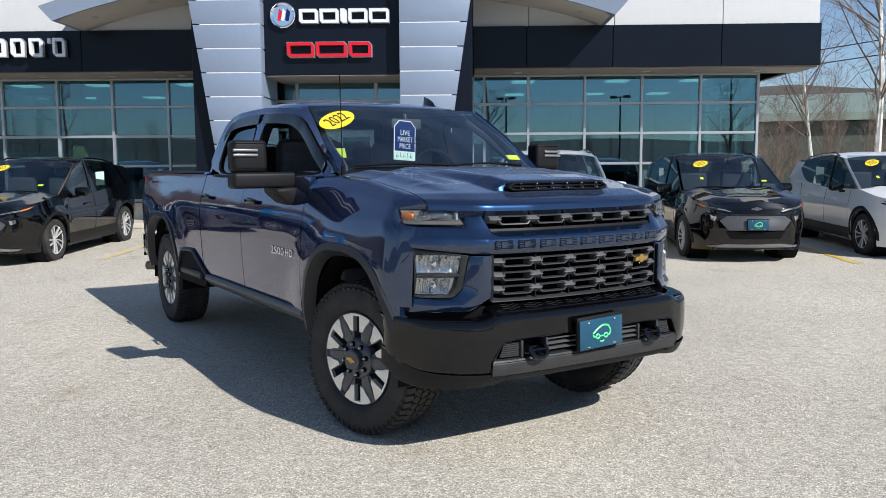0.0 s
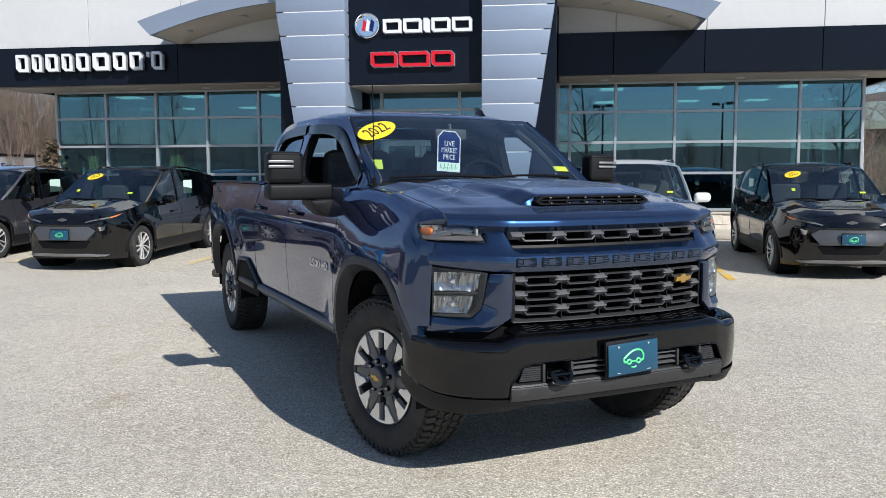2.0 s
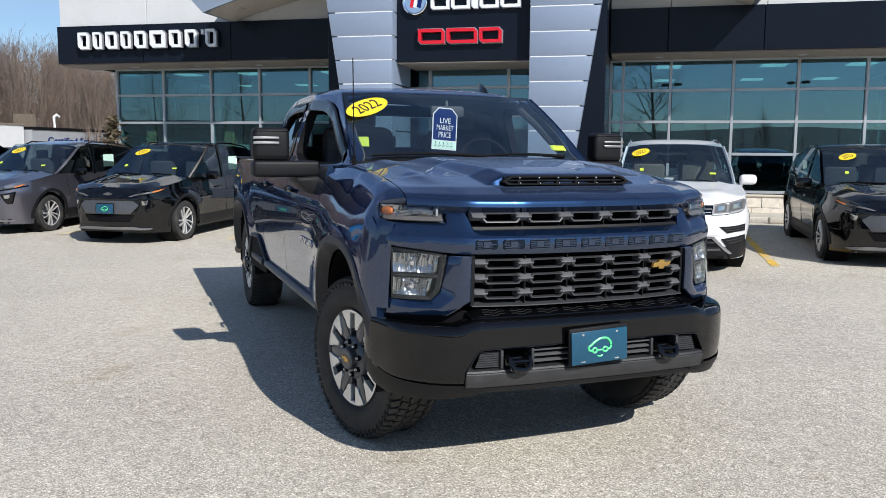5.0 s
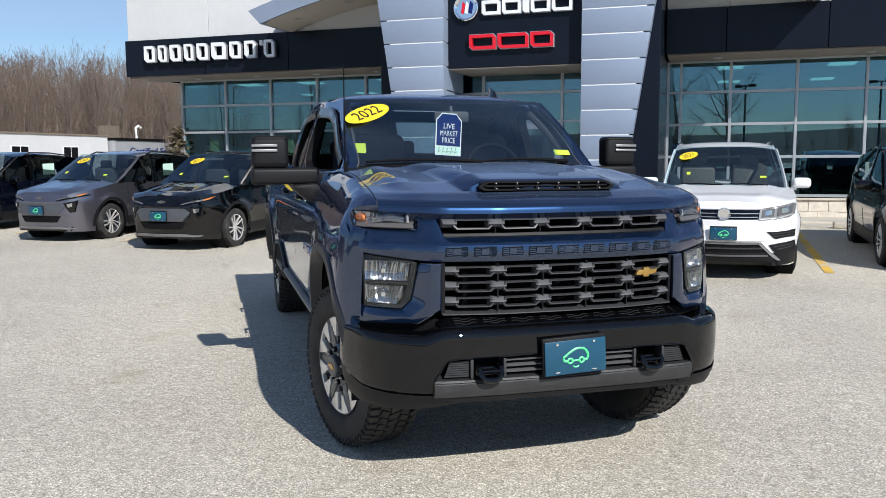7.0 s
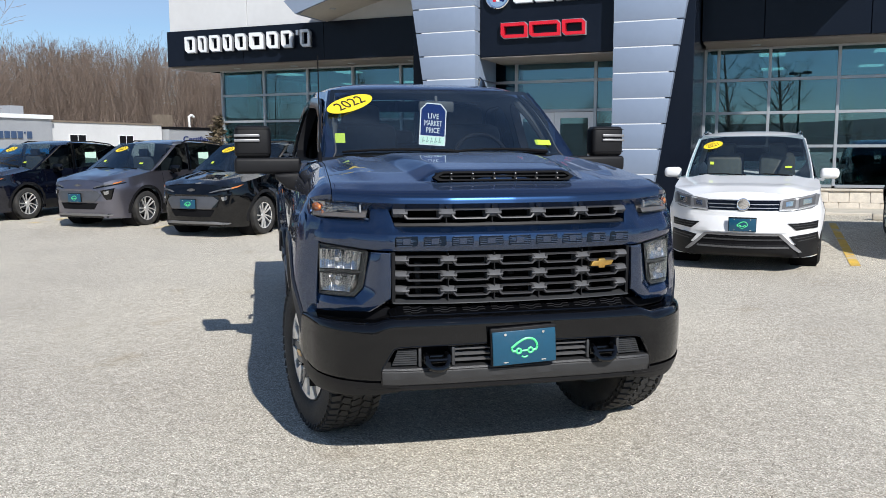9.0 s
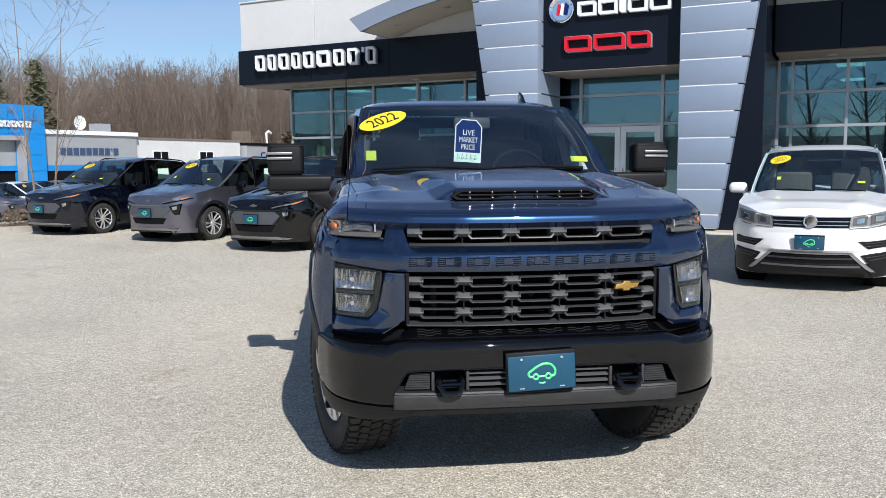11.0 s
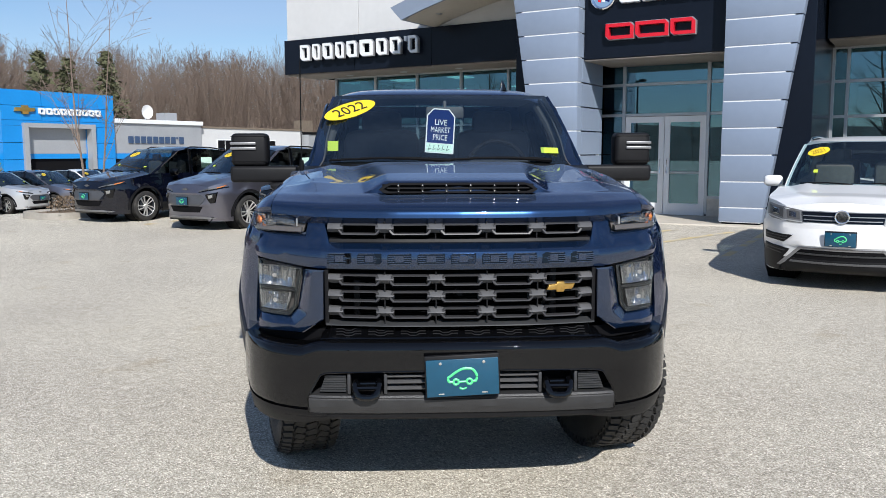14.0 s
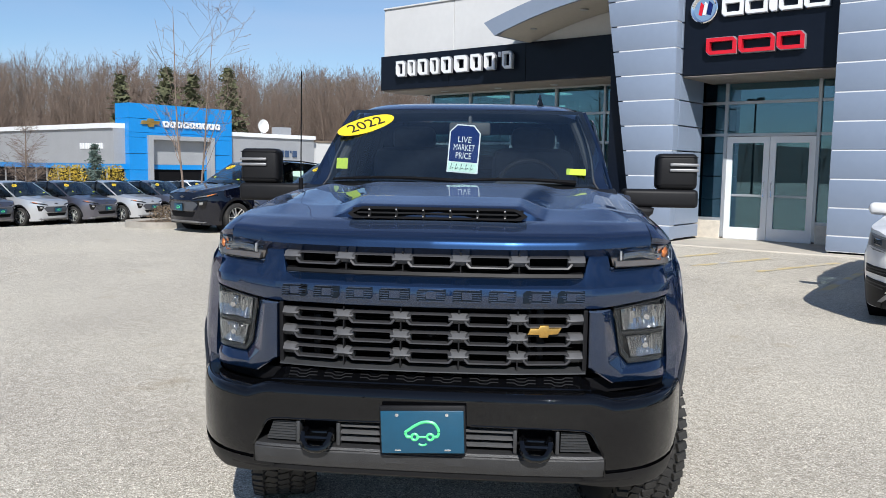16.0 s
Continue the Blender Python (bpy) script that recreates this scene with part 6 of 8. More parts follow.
    prism(bm, [(-0.345, 1.383), (-0.315, 1.405), (-0.29, 1.411), (0.29, 1.411), (0.315, 1.405), (0.345, 1.383), (0.32, 1.367), (-0.32, 1.367)],
          lambda a, b, d: (a, d + (b - 1.367) * 0.35, b), 0.318, 0.368,
          holes=[[(-0.325, 1.385), (-0.30, 1.374), (0.30, 1.374), (0.325, 1.385), (0.295, 1.402), (-0.295, 1.402)]])
    sc = part("scoop_frame", bm, "dark", hood)
    bm = bmesh.new()
    box(bm, (0, 0.356, 1.388), (0.66, 0.012, 0.034))
    part("scoop_back", bm, "dark", sc)
    bm = bmesh.new()
    box(bm, (0, 0.340, 1.388), (0.62, 0.012, 0.006))
    for k in range(6):
        box(bm, (-0.26 + k * 0.104, 0.338, 1.388), (0.010, 0.012, 0.030))
    part("scoop_bar", bm, "plastic", sc)
    bm = bmesh.new()
    for k in range(6):
        for z in (1.376, 1.401):
            lathe(bm, [(-0.006, 0), (-0.006, 0.003), (0, 0.005)], 8, "Y", (-0.26 + k * 0.104, 0.315 + (z - 1.367) * 0.35, z))
    tagged(part("scoop_rivet", bm, "chrome", sc), kind="stuff")
    # ---------- front face
    def sheet(bm, xs, zlo, zhi, off, thick, nz=4, lip=0.003):
        """A closed slab that follows the front face between two heights; off(x, f) is its offset at the share f of its height."""
        rows = []
        for x in xs:
            a, c = zlo(x), zhi(x)
            row = [(x, front_y(x, a) + off(x, 0) + thick, a), (x, front_y(x, a) + off(x, 0) + lip, a)]
            for f in steps(0, 1, nz):
                z = a + lip + (c - a - 2 * lip) * f
                row.append((x, front_y(x, z) + off(x, f), z))
            row += [(x, front_y(x, c) + off(x, 1) + lip, c), (x, front_y(x, c) + off(x, 1) + thick, c)]
            rows.append(row)
        vs = grid(bm, rows)
        for r in (vs[0], vs[-1]):
            try:
                bm.faces.new(r)
            except ValueError:
                pass

    def bar_section(x):
        """Heights and offsets of the painted bar: lower face, crease, chamfer running back."""
        a = abs(x)
        zb = lerp(a, [(0, 1.060), (0.60, 1.062), (0.68, 1.068), (0.78, 1.080), (0.88, 1.093), (0.90, 1.096)])
        zt = lerp(a, [(0.535, 1.168), (0.548, 1.172), (0.573, 1.250), (0.585, 1.262), (0.643, 1.264), (0.655, 1.2005), (0.70, 1.2005), (0.90, 1.205)])
        k = lerp(a, [(0.50, 0.95), (0.56, 0.42), (0.64, 0.42), (0.66, 0.55), (0.90, 0.5)])
        zc = 1.139 + 0.012 * max(0.0, a - 0.55)
        c = k * (zt - zc)
        return [(zb, 0.10), (zb, 0.010), (zb + 0.003, 0.003), (zb + 0.008, 0.0), (zb + 0.030, -0.005), (zc - 0.030, -0.008), (zc - 0.004, -0.008), (zc - 0.001, -0.0065), (zc + 0.002, -0.0035),
                ((zc + zt) / 2, c / 2 - 0.003), (zt - 0.006, c - 0.004), (zt - 0.002, c), (zt, c + 0.006), (zt, c + 0.10)]

    bm = bmesh.new()
    wide = sorted(set(steps(-0.898, 0.898, 60)) | {s * v for s in (-1, 1) for v in (0.535, 0.541, 0.548, 0.554, 0.560, 0.566, 0.573, 0.579, 0.585, 0.643, 0.655)})
    vs = grid(bm, [[(x, front_y(x, z) + o, z) for z, o in bar_section(x)] for x in wide])
    bm.faces.new(vs[0]), bm.faces.new(vs[-1])
    bar = part("grille_bar_painted", bm, "blue", truck, sharp=22)

    # the name across the bar as plain ribbed blocks
    def bar_y(x, z):
        return front_y(x, z) - 0.0085
    ws = (0.100, 0.100, 0.098, 0.112, 0.104, 0.104, 0.098, 0.098, 0.098)
    x = -0.555
    for w in ws:
        bm = bmesh.new()
        prism(bm, [(x, 1.086), (x + w - 0.010, 1.086), (x + w, 1.094), (x + w, 1.130), (x + 0.010, 1.130), (x, 1.122)],
              lambda a, b, d: (a, bar_y(a, b) - 0.001 + d, b), 0.0, 0.01)
        block = part("name_block", bm, "black", bar)
        bm = bmesh.new()
        for z in (1.0875, 1.1285):
            box(bm, (x + w / 2, bar_y(x + w / 2, z) - 0.002, z), (w - 0.016, 0.005, 0.003))
        for z in (1.0955, 1.1035, 1.1115, 1.1195):
            for a, c in ((0.02, 0.30), (0.68, 0.98)):
                box(bm, (x + w * (a + c) / 2, bar_y(x + w / 2, z) - 0.0015, z), (w * (c - a), 0.005, 0.0028))
        box(bm, (x + w / 2, bar_y(x + w / 2, 1.108) - 0.0015, 1.108), (w * 0.34, 0.005, 0.026))
        part("rib", bm, "blue", block)
        x += w + 0.0248
    rl = random.Random(8)

    def along(poly, n):
        """Points along a line of corners, n to each stretch."""
        out = []
        for (a, b), (c, d) in zip(poly, poly[1:]):
            out += [(a + (c - a) * k / n, b + (d - b) * k / n) for k in range(n)]
        return out + [poly[-1]]

    for s in (-1, 1):
        # angular panel round the lower lamp, bevelled towards the lens
        inner = along([(0.655, 1.054), (0.662, 1.048), (0.692, 0.888), (0.728, 0.846), (0.80, 0.845), (0.884, 0.846)], 5)
        outer = along([(0.572, 1.054), (0.572, 1.046), (0.574, 0.850), (0.665, 0.785), (0.80, 0.779), (0.896, 0.774)], 5)
        bm = bmesh.new()
        rows = []
        for (a, b), (c, d) in zip(inner, outer):
            row = []
            for f, o in ((0.0, 0.07), (0.0, 0.012), (0.03, 0.007), (0.36, -0.022), (0.42, -0.027), (0.47, -0.029), (0.70, -0.027), (0.93, -0.021), (0.985, -0.015), (1.0, -0.006), (1.0, 0.09)):
                x, z = a + (c - a) * f, b + (d - b) * f
                o2 = o * (1 - 0.75 * min(1, max(0, (x - 0.80) / 0.09))) if o < 0 else o
                row.append((s * x, front_y(x, z) + o2, z))
            rows.append(row)
        vs = grid(bm, rows)
        bm.faces.new(vs[0]), bm.faces.new(vs[-1])
        part("lamp_surround", bm, "blue", truck, sharp=24)
        # headlamp: housing, two chambers of fluted mirror, clear lens
        lx = [0.668, 0.674, 0.682, 0.69, 0.698, 0.708, 0.72, 0.734] + steps(0.745, 0.878, 8)

        def lo(x):
            return lerp(abs(x), [(0.664, 1.04), (0.668, 1.020), (0.694, 0.889), (0.730, 0.848), (0.878, 0.850)])

        def hi(x):
            return lerp(abs(x), [(0.664, 1.061), (0.78, 1.075), (0.879, 1.089)])
        bm = bmesh.new()
        sheet(bm, [s * v for v in lx], lo, hi, lambda x, f: 0.062, 0.05)
        hl = part("headlamp", bm, "lamp_house", truck, "clear headlamp with fluted chrome reflectors in a grey housing")
        bm = bmesh.new()                 # grey rim inside the lens
        rim_out = along([(0.668, 1.059), (0.695, 0.889), (0.731, 0.849), (0.879, 0.851), (0.879, 1.087), (0.668, 1.059)], 4)
        rim_in = along([(0.688, 1.052), (0.712, 0.897), (0.738, 0.865), (0.873, 0.859), (0.873, 1.080), (0.688, 1.052)], 4)
        grid(bm, [[(s * a, front_y(a, b) + 0.006, b), (s * (a * 0.7 + c * 0.3), front_y(a, b) + 0.007, b * 0.7 + d * 0.3), (s * c, front_y(c, d) + 0.016, d), (s * c, front_y(c, d) + 0.06, d)] for (a, b), (c, d) in zip(rim_out, rim_in)])
        part("rim", bm, "lamp_rim", hl, sharp=30)

        def bowl(parent, a0, a1, z0, z1, lean, flutes, depth, deep, finish):
            """A hollow mirror with upright flutes, each tipped a little its own way."""
            bm = bmesh.new()
            tip = [rl.uniform(-0.35, 0.35) for _ in range(flutes * 3 + 3)]
            rows = []
            for i in range(flutes):
                for q in (0.02, 0.3, 0.5, 0.7, 0.98):
                    u = (i + q) / flutes
                    row = []
                    for j, v in enumerate(steps(0, 1, 9)):
                        x = a0 + lean * v + (a1 - a0 - lean * v) * u
                        z = z0 + (z1 - z0) * v
                        y = front_y(x, z) + depth + deep * (1 - (2 * u - 1) ** 2) * (1 - 0.55 * (2 * v - 1) ** 2)
                        y += 2.6 * (a1 - a0) / flutes * (0.25 - (q - 0.5) ** 2) * (1 + 2 * tip[i]) + tip[i * 3 + j // 4] * (v - 0.5) * 0.05 + tip[i] * 1.6 * (q - 0.5) * (a1 - a0) / flutes
                        row.append((s * x, y, z))
                    rows.append(row)
            grid(bm, rows)
            return part("reflector", bm, finish, parent, sharp=20)
        for z0, z1, a0, lean in ((0.972, 1.060, 0.706, -0.012), (0.866, 0.948, 0.742, -0.022)):
            bowl(hl, a0, 0.874, z0, z1, lean, 15, 0.014, 0.030, "lamp_inner")
            bm = bmesh.new()
            c = 0.80
            lathe(bm, [(0.0, 0.0), (0.0, 0.010), (0.012, 0.014), (0.03, 0.015)], 16, "Y", (s * c, front_y(c, z0) + 0.022, (z0 + z1) / 2))
            part("bulb_cap", bm, "chrome", hl)
        bm = bmesh.new()                 # bar between the two chambers
        sheet(bm, [s * v for v in steps(0.694, 0.876, 8)], lambda x: 0.953, lambda x: 0.967, lambda x, f: 0.016, 0.04, 2)
        part("chamber_bar", bm, "lamp_rim", hl)
        bm = bmesh.new()
        sheet(bm, [s * v for v in lx], lo, hi, lambda x, f: 0.002, 0.004)
        part("lens", bm, "glass_lens", hl).visible_shadow = False
        # upper lamp
        ux = [0.650, 0.656, 0.662, 0.668, 0.676] + steps(0.69, 0.905, 14)

        def ulo(x):
            return lerp(abs(x), [(0.650, 1.262), (0.668, 1.2055), (0.743, 1.2055), (0.905, 1.209)])

        def uhi(x):
            return lerp(abs(x), [(0.648, 1.268), (0.739, 1.281), (0.811, 1.286), (0.905, 1.283)])
        bm = bmesh.new()
        sheet(bm, [s * v for v in ux], ulo, uhi, lambda x, f: 0.060, 0.05)
        ul = part("upper_lamp", bm, "lamp_house", truck, "clear upper signal lamp with an amber corner")
        bm = bmesh.new()                 # grey frame under the streak of mirrors
        sheet(bm, [s * v for v in steps(0.672, 0.895, 12)], lambda x: ulo(x) + 0.002, lambda x: ulo(x) + 0.022, lambda x, f: 0.012 + 0.012 * f, 0.03, 2)
        part("lamp_frame", bm, "lamp_house", ul)
        bm = bmesh.new()
        for k, (a0, a1, z0, z1) in enumerate(((0.705, 0.79, 1.234, 1.256), (0.715, 0.82, 1.257, 1.272), (0.792, 0.86, 1.230, 1.255), (0.825, 0.88, 1.258, 1.276))):
            rows = []
            for u in steps(0, 1, 12):
                x = a0 + (a1 - a0) * u
                rows.append([(s * x, front_y(x, z0) + 0.02 + 0.016 * math.sin(math.pi * v) + 0.003 * math.sin(9 * u + k), z0 + (z1 - z0) * v + 0.006 * math.sin(2.2 * u + k)) for v in steps(0, 1, 4)])
            grid(bm, rows)
        part("reflector", bm, "lamp_inner", ul, sharp=25)
        for a in (0.690,):
            bm = bmesh.new()
            sheet(bm, [s * v for v in (a, a + 0.007)], lambda x: 1.229 + 0.1 * (abs(x) - 0.68), lambda x: 1.262 + 0.1 * (abs(x) - 0.68), lambda x, f: 0.016 - 0.004 * f, 0.02, 1)
            part("light_blade", bm, "alloy", ul)
        bm = bmesh.new()                 # bright bowl with an amber bulb at the corner
        grid(bm, [[(s * x, front_y(x, 1.24) + 0.022 + 0.012 * math.sin(math.pi * v), 1.222 + 0.056 * v) for v in steps(0, 1, 6)] for x in steps(0.842, 0.903, 8)])
        part("marker_bowl", bm, "lamp_inner", ul, sharp=60)
        bm = bmesh.new()
        rows = []
        for u in steps(0, 1, 10):
            x = 0.862 + 0.036 * u
            rows.append([(s * x, front_y(x, 1.24) + 0.026 - 0.020 * math.sin(math.pi * v) * math.sin(math.pi * u), 1.250 + 0.021 * (2 * v - 1) * (0.45 + 0.55 * math.sin(math.pi * u))) for v in steps(0, 1, 8)])
        grid(bm, rows)
        part("marker", bm, "amber", ul, "amber side marker", sharp=60)
        bm = bmesh.new()
        sheet(bm, [s * v for v in ux], ulo, uhi, lambda x, f: -0.002 + 0.006 * f, 0.004)
        part("lens", bm, "glass_lens", ul).visible_shadow = False
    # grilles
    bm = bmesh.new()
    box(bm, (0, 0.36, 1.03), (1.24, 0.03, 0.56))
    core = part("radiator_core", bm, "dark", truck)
    # added dark box that shuts off the view in behind the lamps
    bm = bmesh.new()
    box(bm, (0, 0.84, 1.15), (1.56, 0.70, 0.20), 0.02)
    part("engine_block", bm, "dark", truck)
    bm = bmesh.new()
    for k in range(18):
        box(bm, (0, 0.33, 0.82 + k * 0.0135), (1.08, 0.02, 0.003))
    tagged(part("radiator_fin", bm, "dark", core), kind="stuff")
    for x, z, w, h, m_ in ((-0.44, 0.905, 0.03, 0.20, "plastic"), (0.40, 0.945, 0.028, 0.24, "plastic"), (0.36, 0.945, 0.014, 0.24, "plastic")):
        bm = bmesh.new()                 # upright stays and latch behind the bars
        box(bm, (x, 0.25, z), (w, 0.03, h), 0.006)
        part("grille_stay", bm, m_, core)
    bm = bmesh.new()
    lathe(bm, [(0.0, 0.0), (0.0, 0.012), (0.01, 0.022), (0.03, 0.024)], 16, "Y", (-0.005, 0.20, 0.948))
    part("front_camera", bm, "plastic", core)

    def eight(xc, zc, w, up, dn, c):
        return [(xc - w, zc - dn + c), (xc - w + c, zc - dn), (xc + w - c, zc - dn), (xc + w, zc - dn + c), (xc + w, zc + up - c), (xc + w - c, zc + up), (xc - w + c, zc + up), (xc - w, zc + up - c)]

    def slot_row(zc, x0, x1, n, name, end):
        """One grille bar: long eight-sided loops joined by thick faceted links."""
        pitch = (x1 - x0) / n
        bm = bmesh.new()
        for k in range(n):
            xc = x0 + (k + 0.5) * pitch
            o, i = eight(xc, zc, 0.090, 0.0195, 0.0265, 0.015), eight(xc, zc, 0.0785, 0.0145, 0.0190, 0.0125)
            loops = [[(a, front_y(a, b) + d, b) for a, b in lp] for lp, d in ((o, 0.05), (o, 0.010), ([(p[0] * 0.6 + q[0] * 0.4, p[1] * 0.6 + q[1] * 0.4) for p, q in zip(o, i)], 0.0), (i, 0.001), (i, 0.05))]
            grid(bm, loops, wrap=True)
        bar = part(name, bm, "grille_black", truck, sharp=30)
        for k in range(n + 1):
            xc = x0 + k * pitch
            h = 0.038
            a0, a1 = max(-end, xc - h), min(end, xc + h)
            bm = bmesh.new()
            rows = []
            for x, e in ((a0, 0.9), (a0 + 0.003, 0.45), (a0 + 0.016, 0.0), (a1 - 0.016, 0.0), (a1 - 0.003, 0.45), (a1, 0.9)):
                if abs(abs(x) - end) < 0.002:
                    e = 0.3
                y = front_y(x, zc)
                rows.append([(x, y + oy + 0.010 * e, zc + oz) for oy, oz in ((0.05, 0.0195), (0.016, 0.0195), (0.013, 0.0185), (-0.004, 0.0035), (-0.006, 0.0005), (-0.003, -0.002), (0.017, -0.0165), (0.05, -0.018))])
            vs = grid(bm, rows)
            bm.faces.new(vs[0]), bm.faces.new(vs[-1])
            part("grille_link", bm, "satin", bar, sharp=25)
    slot_row(1.228, -0.53, 0.53, 5, "upper_grille", 0.556)
    for zc in (1.020, 0.951, 0.882):
        slot_row(zc, -0.53, 0.53, 5, "grille_bar", 0.554)
    for x in (-0.318, -0.106, 0.106, 0.318):
        for y, z, h in ((front_y(x) + 0.028, 0.943, 0.22), (front_y(x, 1.215) + 0.040, 1.215, 0.085)):
            bm = bmesh.new()
            box(bm, (x, y, z), (0.005, 0.03, h))
            part("grille_rib", bm, "plastic", truck)
    bm = bmesh.new()                     # lower sill of the grille, catching the light
    grid(bm, [[(x, front_y(x, 0.83) + 0.07, 0.846), (x, front_y(x, 0.83) + 0.004, 0.834), (x, front_y(x, 0.83) - 0.008, 0.830), (x, front_y(x, 0.83) - 0.009, 0.826), (x, front_y(x, 0.83) + 0.05, 0.820)] for x in steps(-0.566, 0.566, 24)])
    part("grille_sill", bm, "satin_dark", truck)
    bm = bmesh.new()                     # lip under the upper grille
    grid(bm, [[(x, front_y(x, 1.18) + 0.09, 1.190), (x, front_y(x, 1.18) + 0.030, 1.184), (x, front_y(x, 1.18) + 0.024, 1.172), (x, front_y(x, 1.18) + 0.034, 1.160)] for x in steps(-0.55, 0.55, 24)])
    part("grille_lip", bm, "plastic", truck)
    for s in (-1, 1):                    # upright ends of the grille opening
        bm = bmesh.new()
        sheet(bm, [s * v for v in (0.554, 0.560, 0.569)], lambda x: 0.825, lambda x: 1.058, lambda x, f: 0.004, 0.10, 4)
        part("grille_end", bm, "plastic", truck)
        # added dark filler: paints the shade in the gap over the bumper
        bm = bmesh.new()
        sheet(bm, [s * v for v in (0.56, 0.60, 0.66, 0.75, 0.85, 0.89)], lambda x: 0.74, lambda x: 0.80, lambda x, f: 0.03, 0.06, 2)
        part("bumper_gap_seal", bm, "dark", truck)
    bm = bmesh.new()
    prism(bm, [(0.352, 0.974), (0.392, 0.974), (0.395, 0.964), (0.425, 0.964), (0.43, 0.974), (0.462, 0.976), (0.474, 0.998), (0.43, 0.998), (0.427, 1.008), (0.397, 1.008), (0.392, 0.998), (0.362, 0.996)],
          lambda a, b, d: (a, front_y(a, b) - 0.02 + d, b), 0.0, 0.02, bevel=0.004)
    part("badge", bm, "gold", truck, "gold badge on the grille")
    # ---------- bumper
    def bump_y(x):
        return soft(abs(x), [(-0.1, 0.03), (0.0, 0.03), (0.35, 0.034), (0.58, 0.05), (0.70, 0.085), (0.80, 0.145), (0.875, 0.235), (0.93, 0.34), (0.958, 0.44), (0.972, 0.56)])

    def btop(x):
        return lerp(abs(x), [(0.0, 0.778), (0.575, 0.778), (0.605, 0.772), (0.660, 0.752), (0.69, 0.751), (0.905, 0.750), (0.972, 0.752)])

    def blow(x):
        return lerp(abs(x), [(0.0, 0.656), (0.50, 0.652), (0.562, 0.650), (0.582, 0.640), (0.6305, 0.558), (0.636, 0.482), (0.749, 0.484), (0.86, 0.486), (0.91, 0.494), (0.94, 0.512), (0.962, 0.548), (0.972, 0.585)])
    half = [0.0, 0.1, 0.2, 0.3, 0.4, 0.5, 0.545, 0.562, 0.572, 0.582, 0.60, 0.6175, 0.6305, 0.636, 0.648, 0.66, 0.675, 0.69, 0.72, 0.75, 0.78, 0.81, 0.835, 0.86, 0.88, 0.90, 0.92, 0.94, 0.955, 0.965, 0.972]
    bx = sorted({s * v for v in half for s in (-1, 1)})

    def bulge(x, z):
        return lerp(z, [(0.48, 0.016), (0.52, 0.006), (0.58, -0.003), (0.65, -0.006), (0.71, -0.003)])
    bm = bmesh.new()
    rows = []
    for x in bx:
        t, b2, y = btop(x), blow(x), bump_y(x)
        row = [(x, y + bulge(x, b2) + 0.045, b2 + 0.002), (x, y + bulge(x, b2) + 0.006, b2), (x, y + bulge(x, b2) + 0.001, b2 + 0.004)]
        for f in steps(0, 1, 8)[1:]:
            z = b2 + 0.004 + (t - 0.034 - b2 - 0.004) * f
            row.append((x, y + bulge(x, z), z))
        base = bulge(x, t - 0.034)
        row += [(x, y + base + o, t - dz) for o, dz in ((0.002, 0.026), (0.006, 0.018), (0.013, 0.009), (0.023, 0.003), (0.036, 0.0))]
        row.append((x * 0.996, y + 0.065, t + 0.001))
        row.append((x * 0.985, y + 0.12, t + 0.002))
        rows.append(row)
    rows = [[(x * 0.985, y + 0.06, z) for x, y, z in rows[0]]] + rows + [[(x * 0.985, y + 0.06, z) for x, y, z in rows[-1]]]
    grid(bm, rows)
    bumper = part("front_bumper", bm, "black", truck, "glossy black front bumper", sharp=28)
    bm = bmesh.new()                     # step pad above the bumper face
    rr = []
    for x in steps(-0.585, 0.585, 26):
        y, k = bump_y(x), max(0.0, (abs(x) - 0.555) / 0.03)
        rr.append([(x, y + 0.060, 0.776), (x, y + 0.066, 0.783 - 0.004 * k), (x, y + 0.085, 0.790 - 0.01 * k), (x, y + 0.122, 0.815 - 0.03 * k), (x, y + 0.14, 0.820 - 0.03 * k), (x, 0.30, 0.822 - 0.03 * k)])
    grid(bm, rr)
    part("step_pad", bm, "black", bumper, sharp=25)
    bm = bmesh.new()
    for k in range(8):
        xx = -0.47 + k * 0.134
        for o in (0.0, 0.013, 0.026):
            tube(bm, [(xx + dx, bump_y(xx) + 0.084 + o + dy, 0.7905 + (o + dy) * 0.66) for dx, dy in ((-0.052, 0.004), (-0.025, 0.004), (-0.012, -0.004), (0.012, -0.004), (0.025, 0.004), (0.052, 0.004))], 0.0026, 4)
    tagged(part("step_tread", bm, "plastic", bumper), kind="stuff")
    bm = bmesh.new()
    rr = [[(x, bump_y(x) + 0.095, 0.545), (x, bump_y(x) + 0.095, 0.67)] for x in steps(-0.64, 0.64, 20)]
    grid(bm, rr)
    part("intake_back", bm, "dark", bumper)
    for s in (-1, 1):
        bm = bmesh.new()                 # ribbed outer panel of the intake
        rr = []
        for k in range(29):
            z = 0.567 + 0.070 * k / 28
            xe = 0.588 - 0.026 * k / 28
            o = (0.020, 0.014, 0.014, 0.020)[k % 4]
            rr.append([(s * x, bump_y(x) + o, z) for x in steps(0.478, xe, 5)])
        grid(bm, rr)
        part("intake_panel", bm, "satin_dark", bumper, sharp=20)
        for z in (0.632, 0.606, 0.580):
            bm = bmesh.new()
            grid(bm, [[(s * x, bump_y(x) + o, z + dz) for o, dz in ((0.07, 0.010), (0.020, 0.0055), (0.014, 0.003), (0.016, -0.003), (0.07, -0.006))] for x in steps(0.05, 0.310, 6)])
            part("intake_louvre", bm, "satin", bumper)
        bm = bmesh.new()                 # raised rim round the intake's end
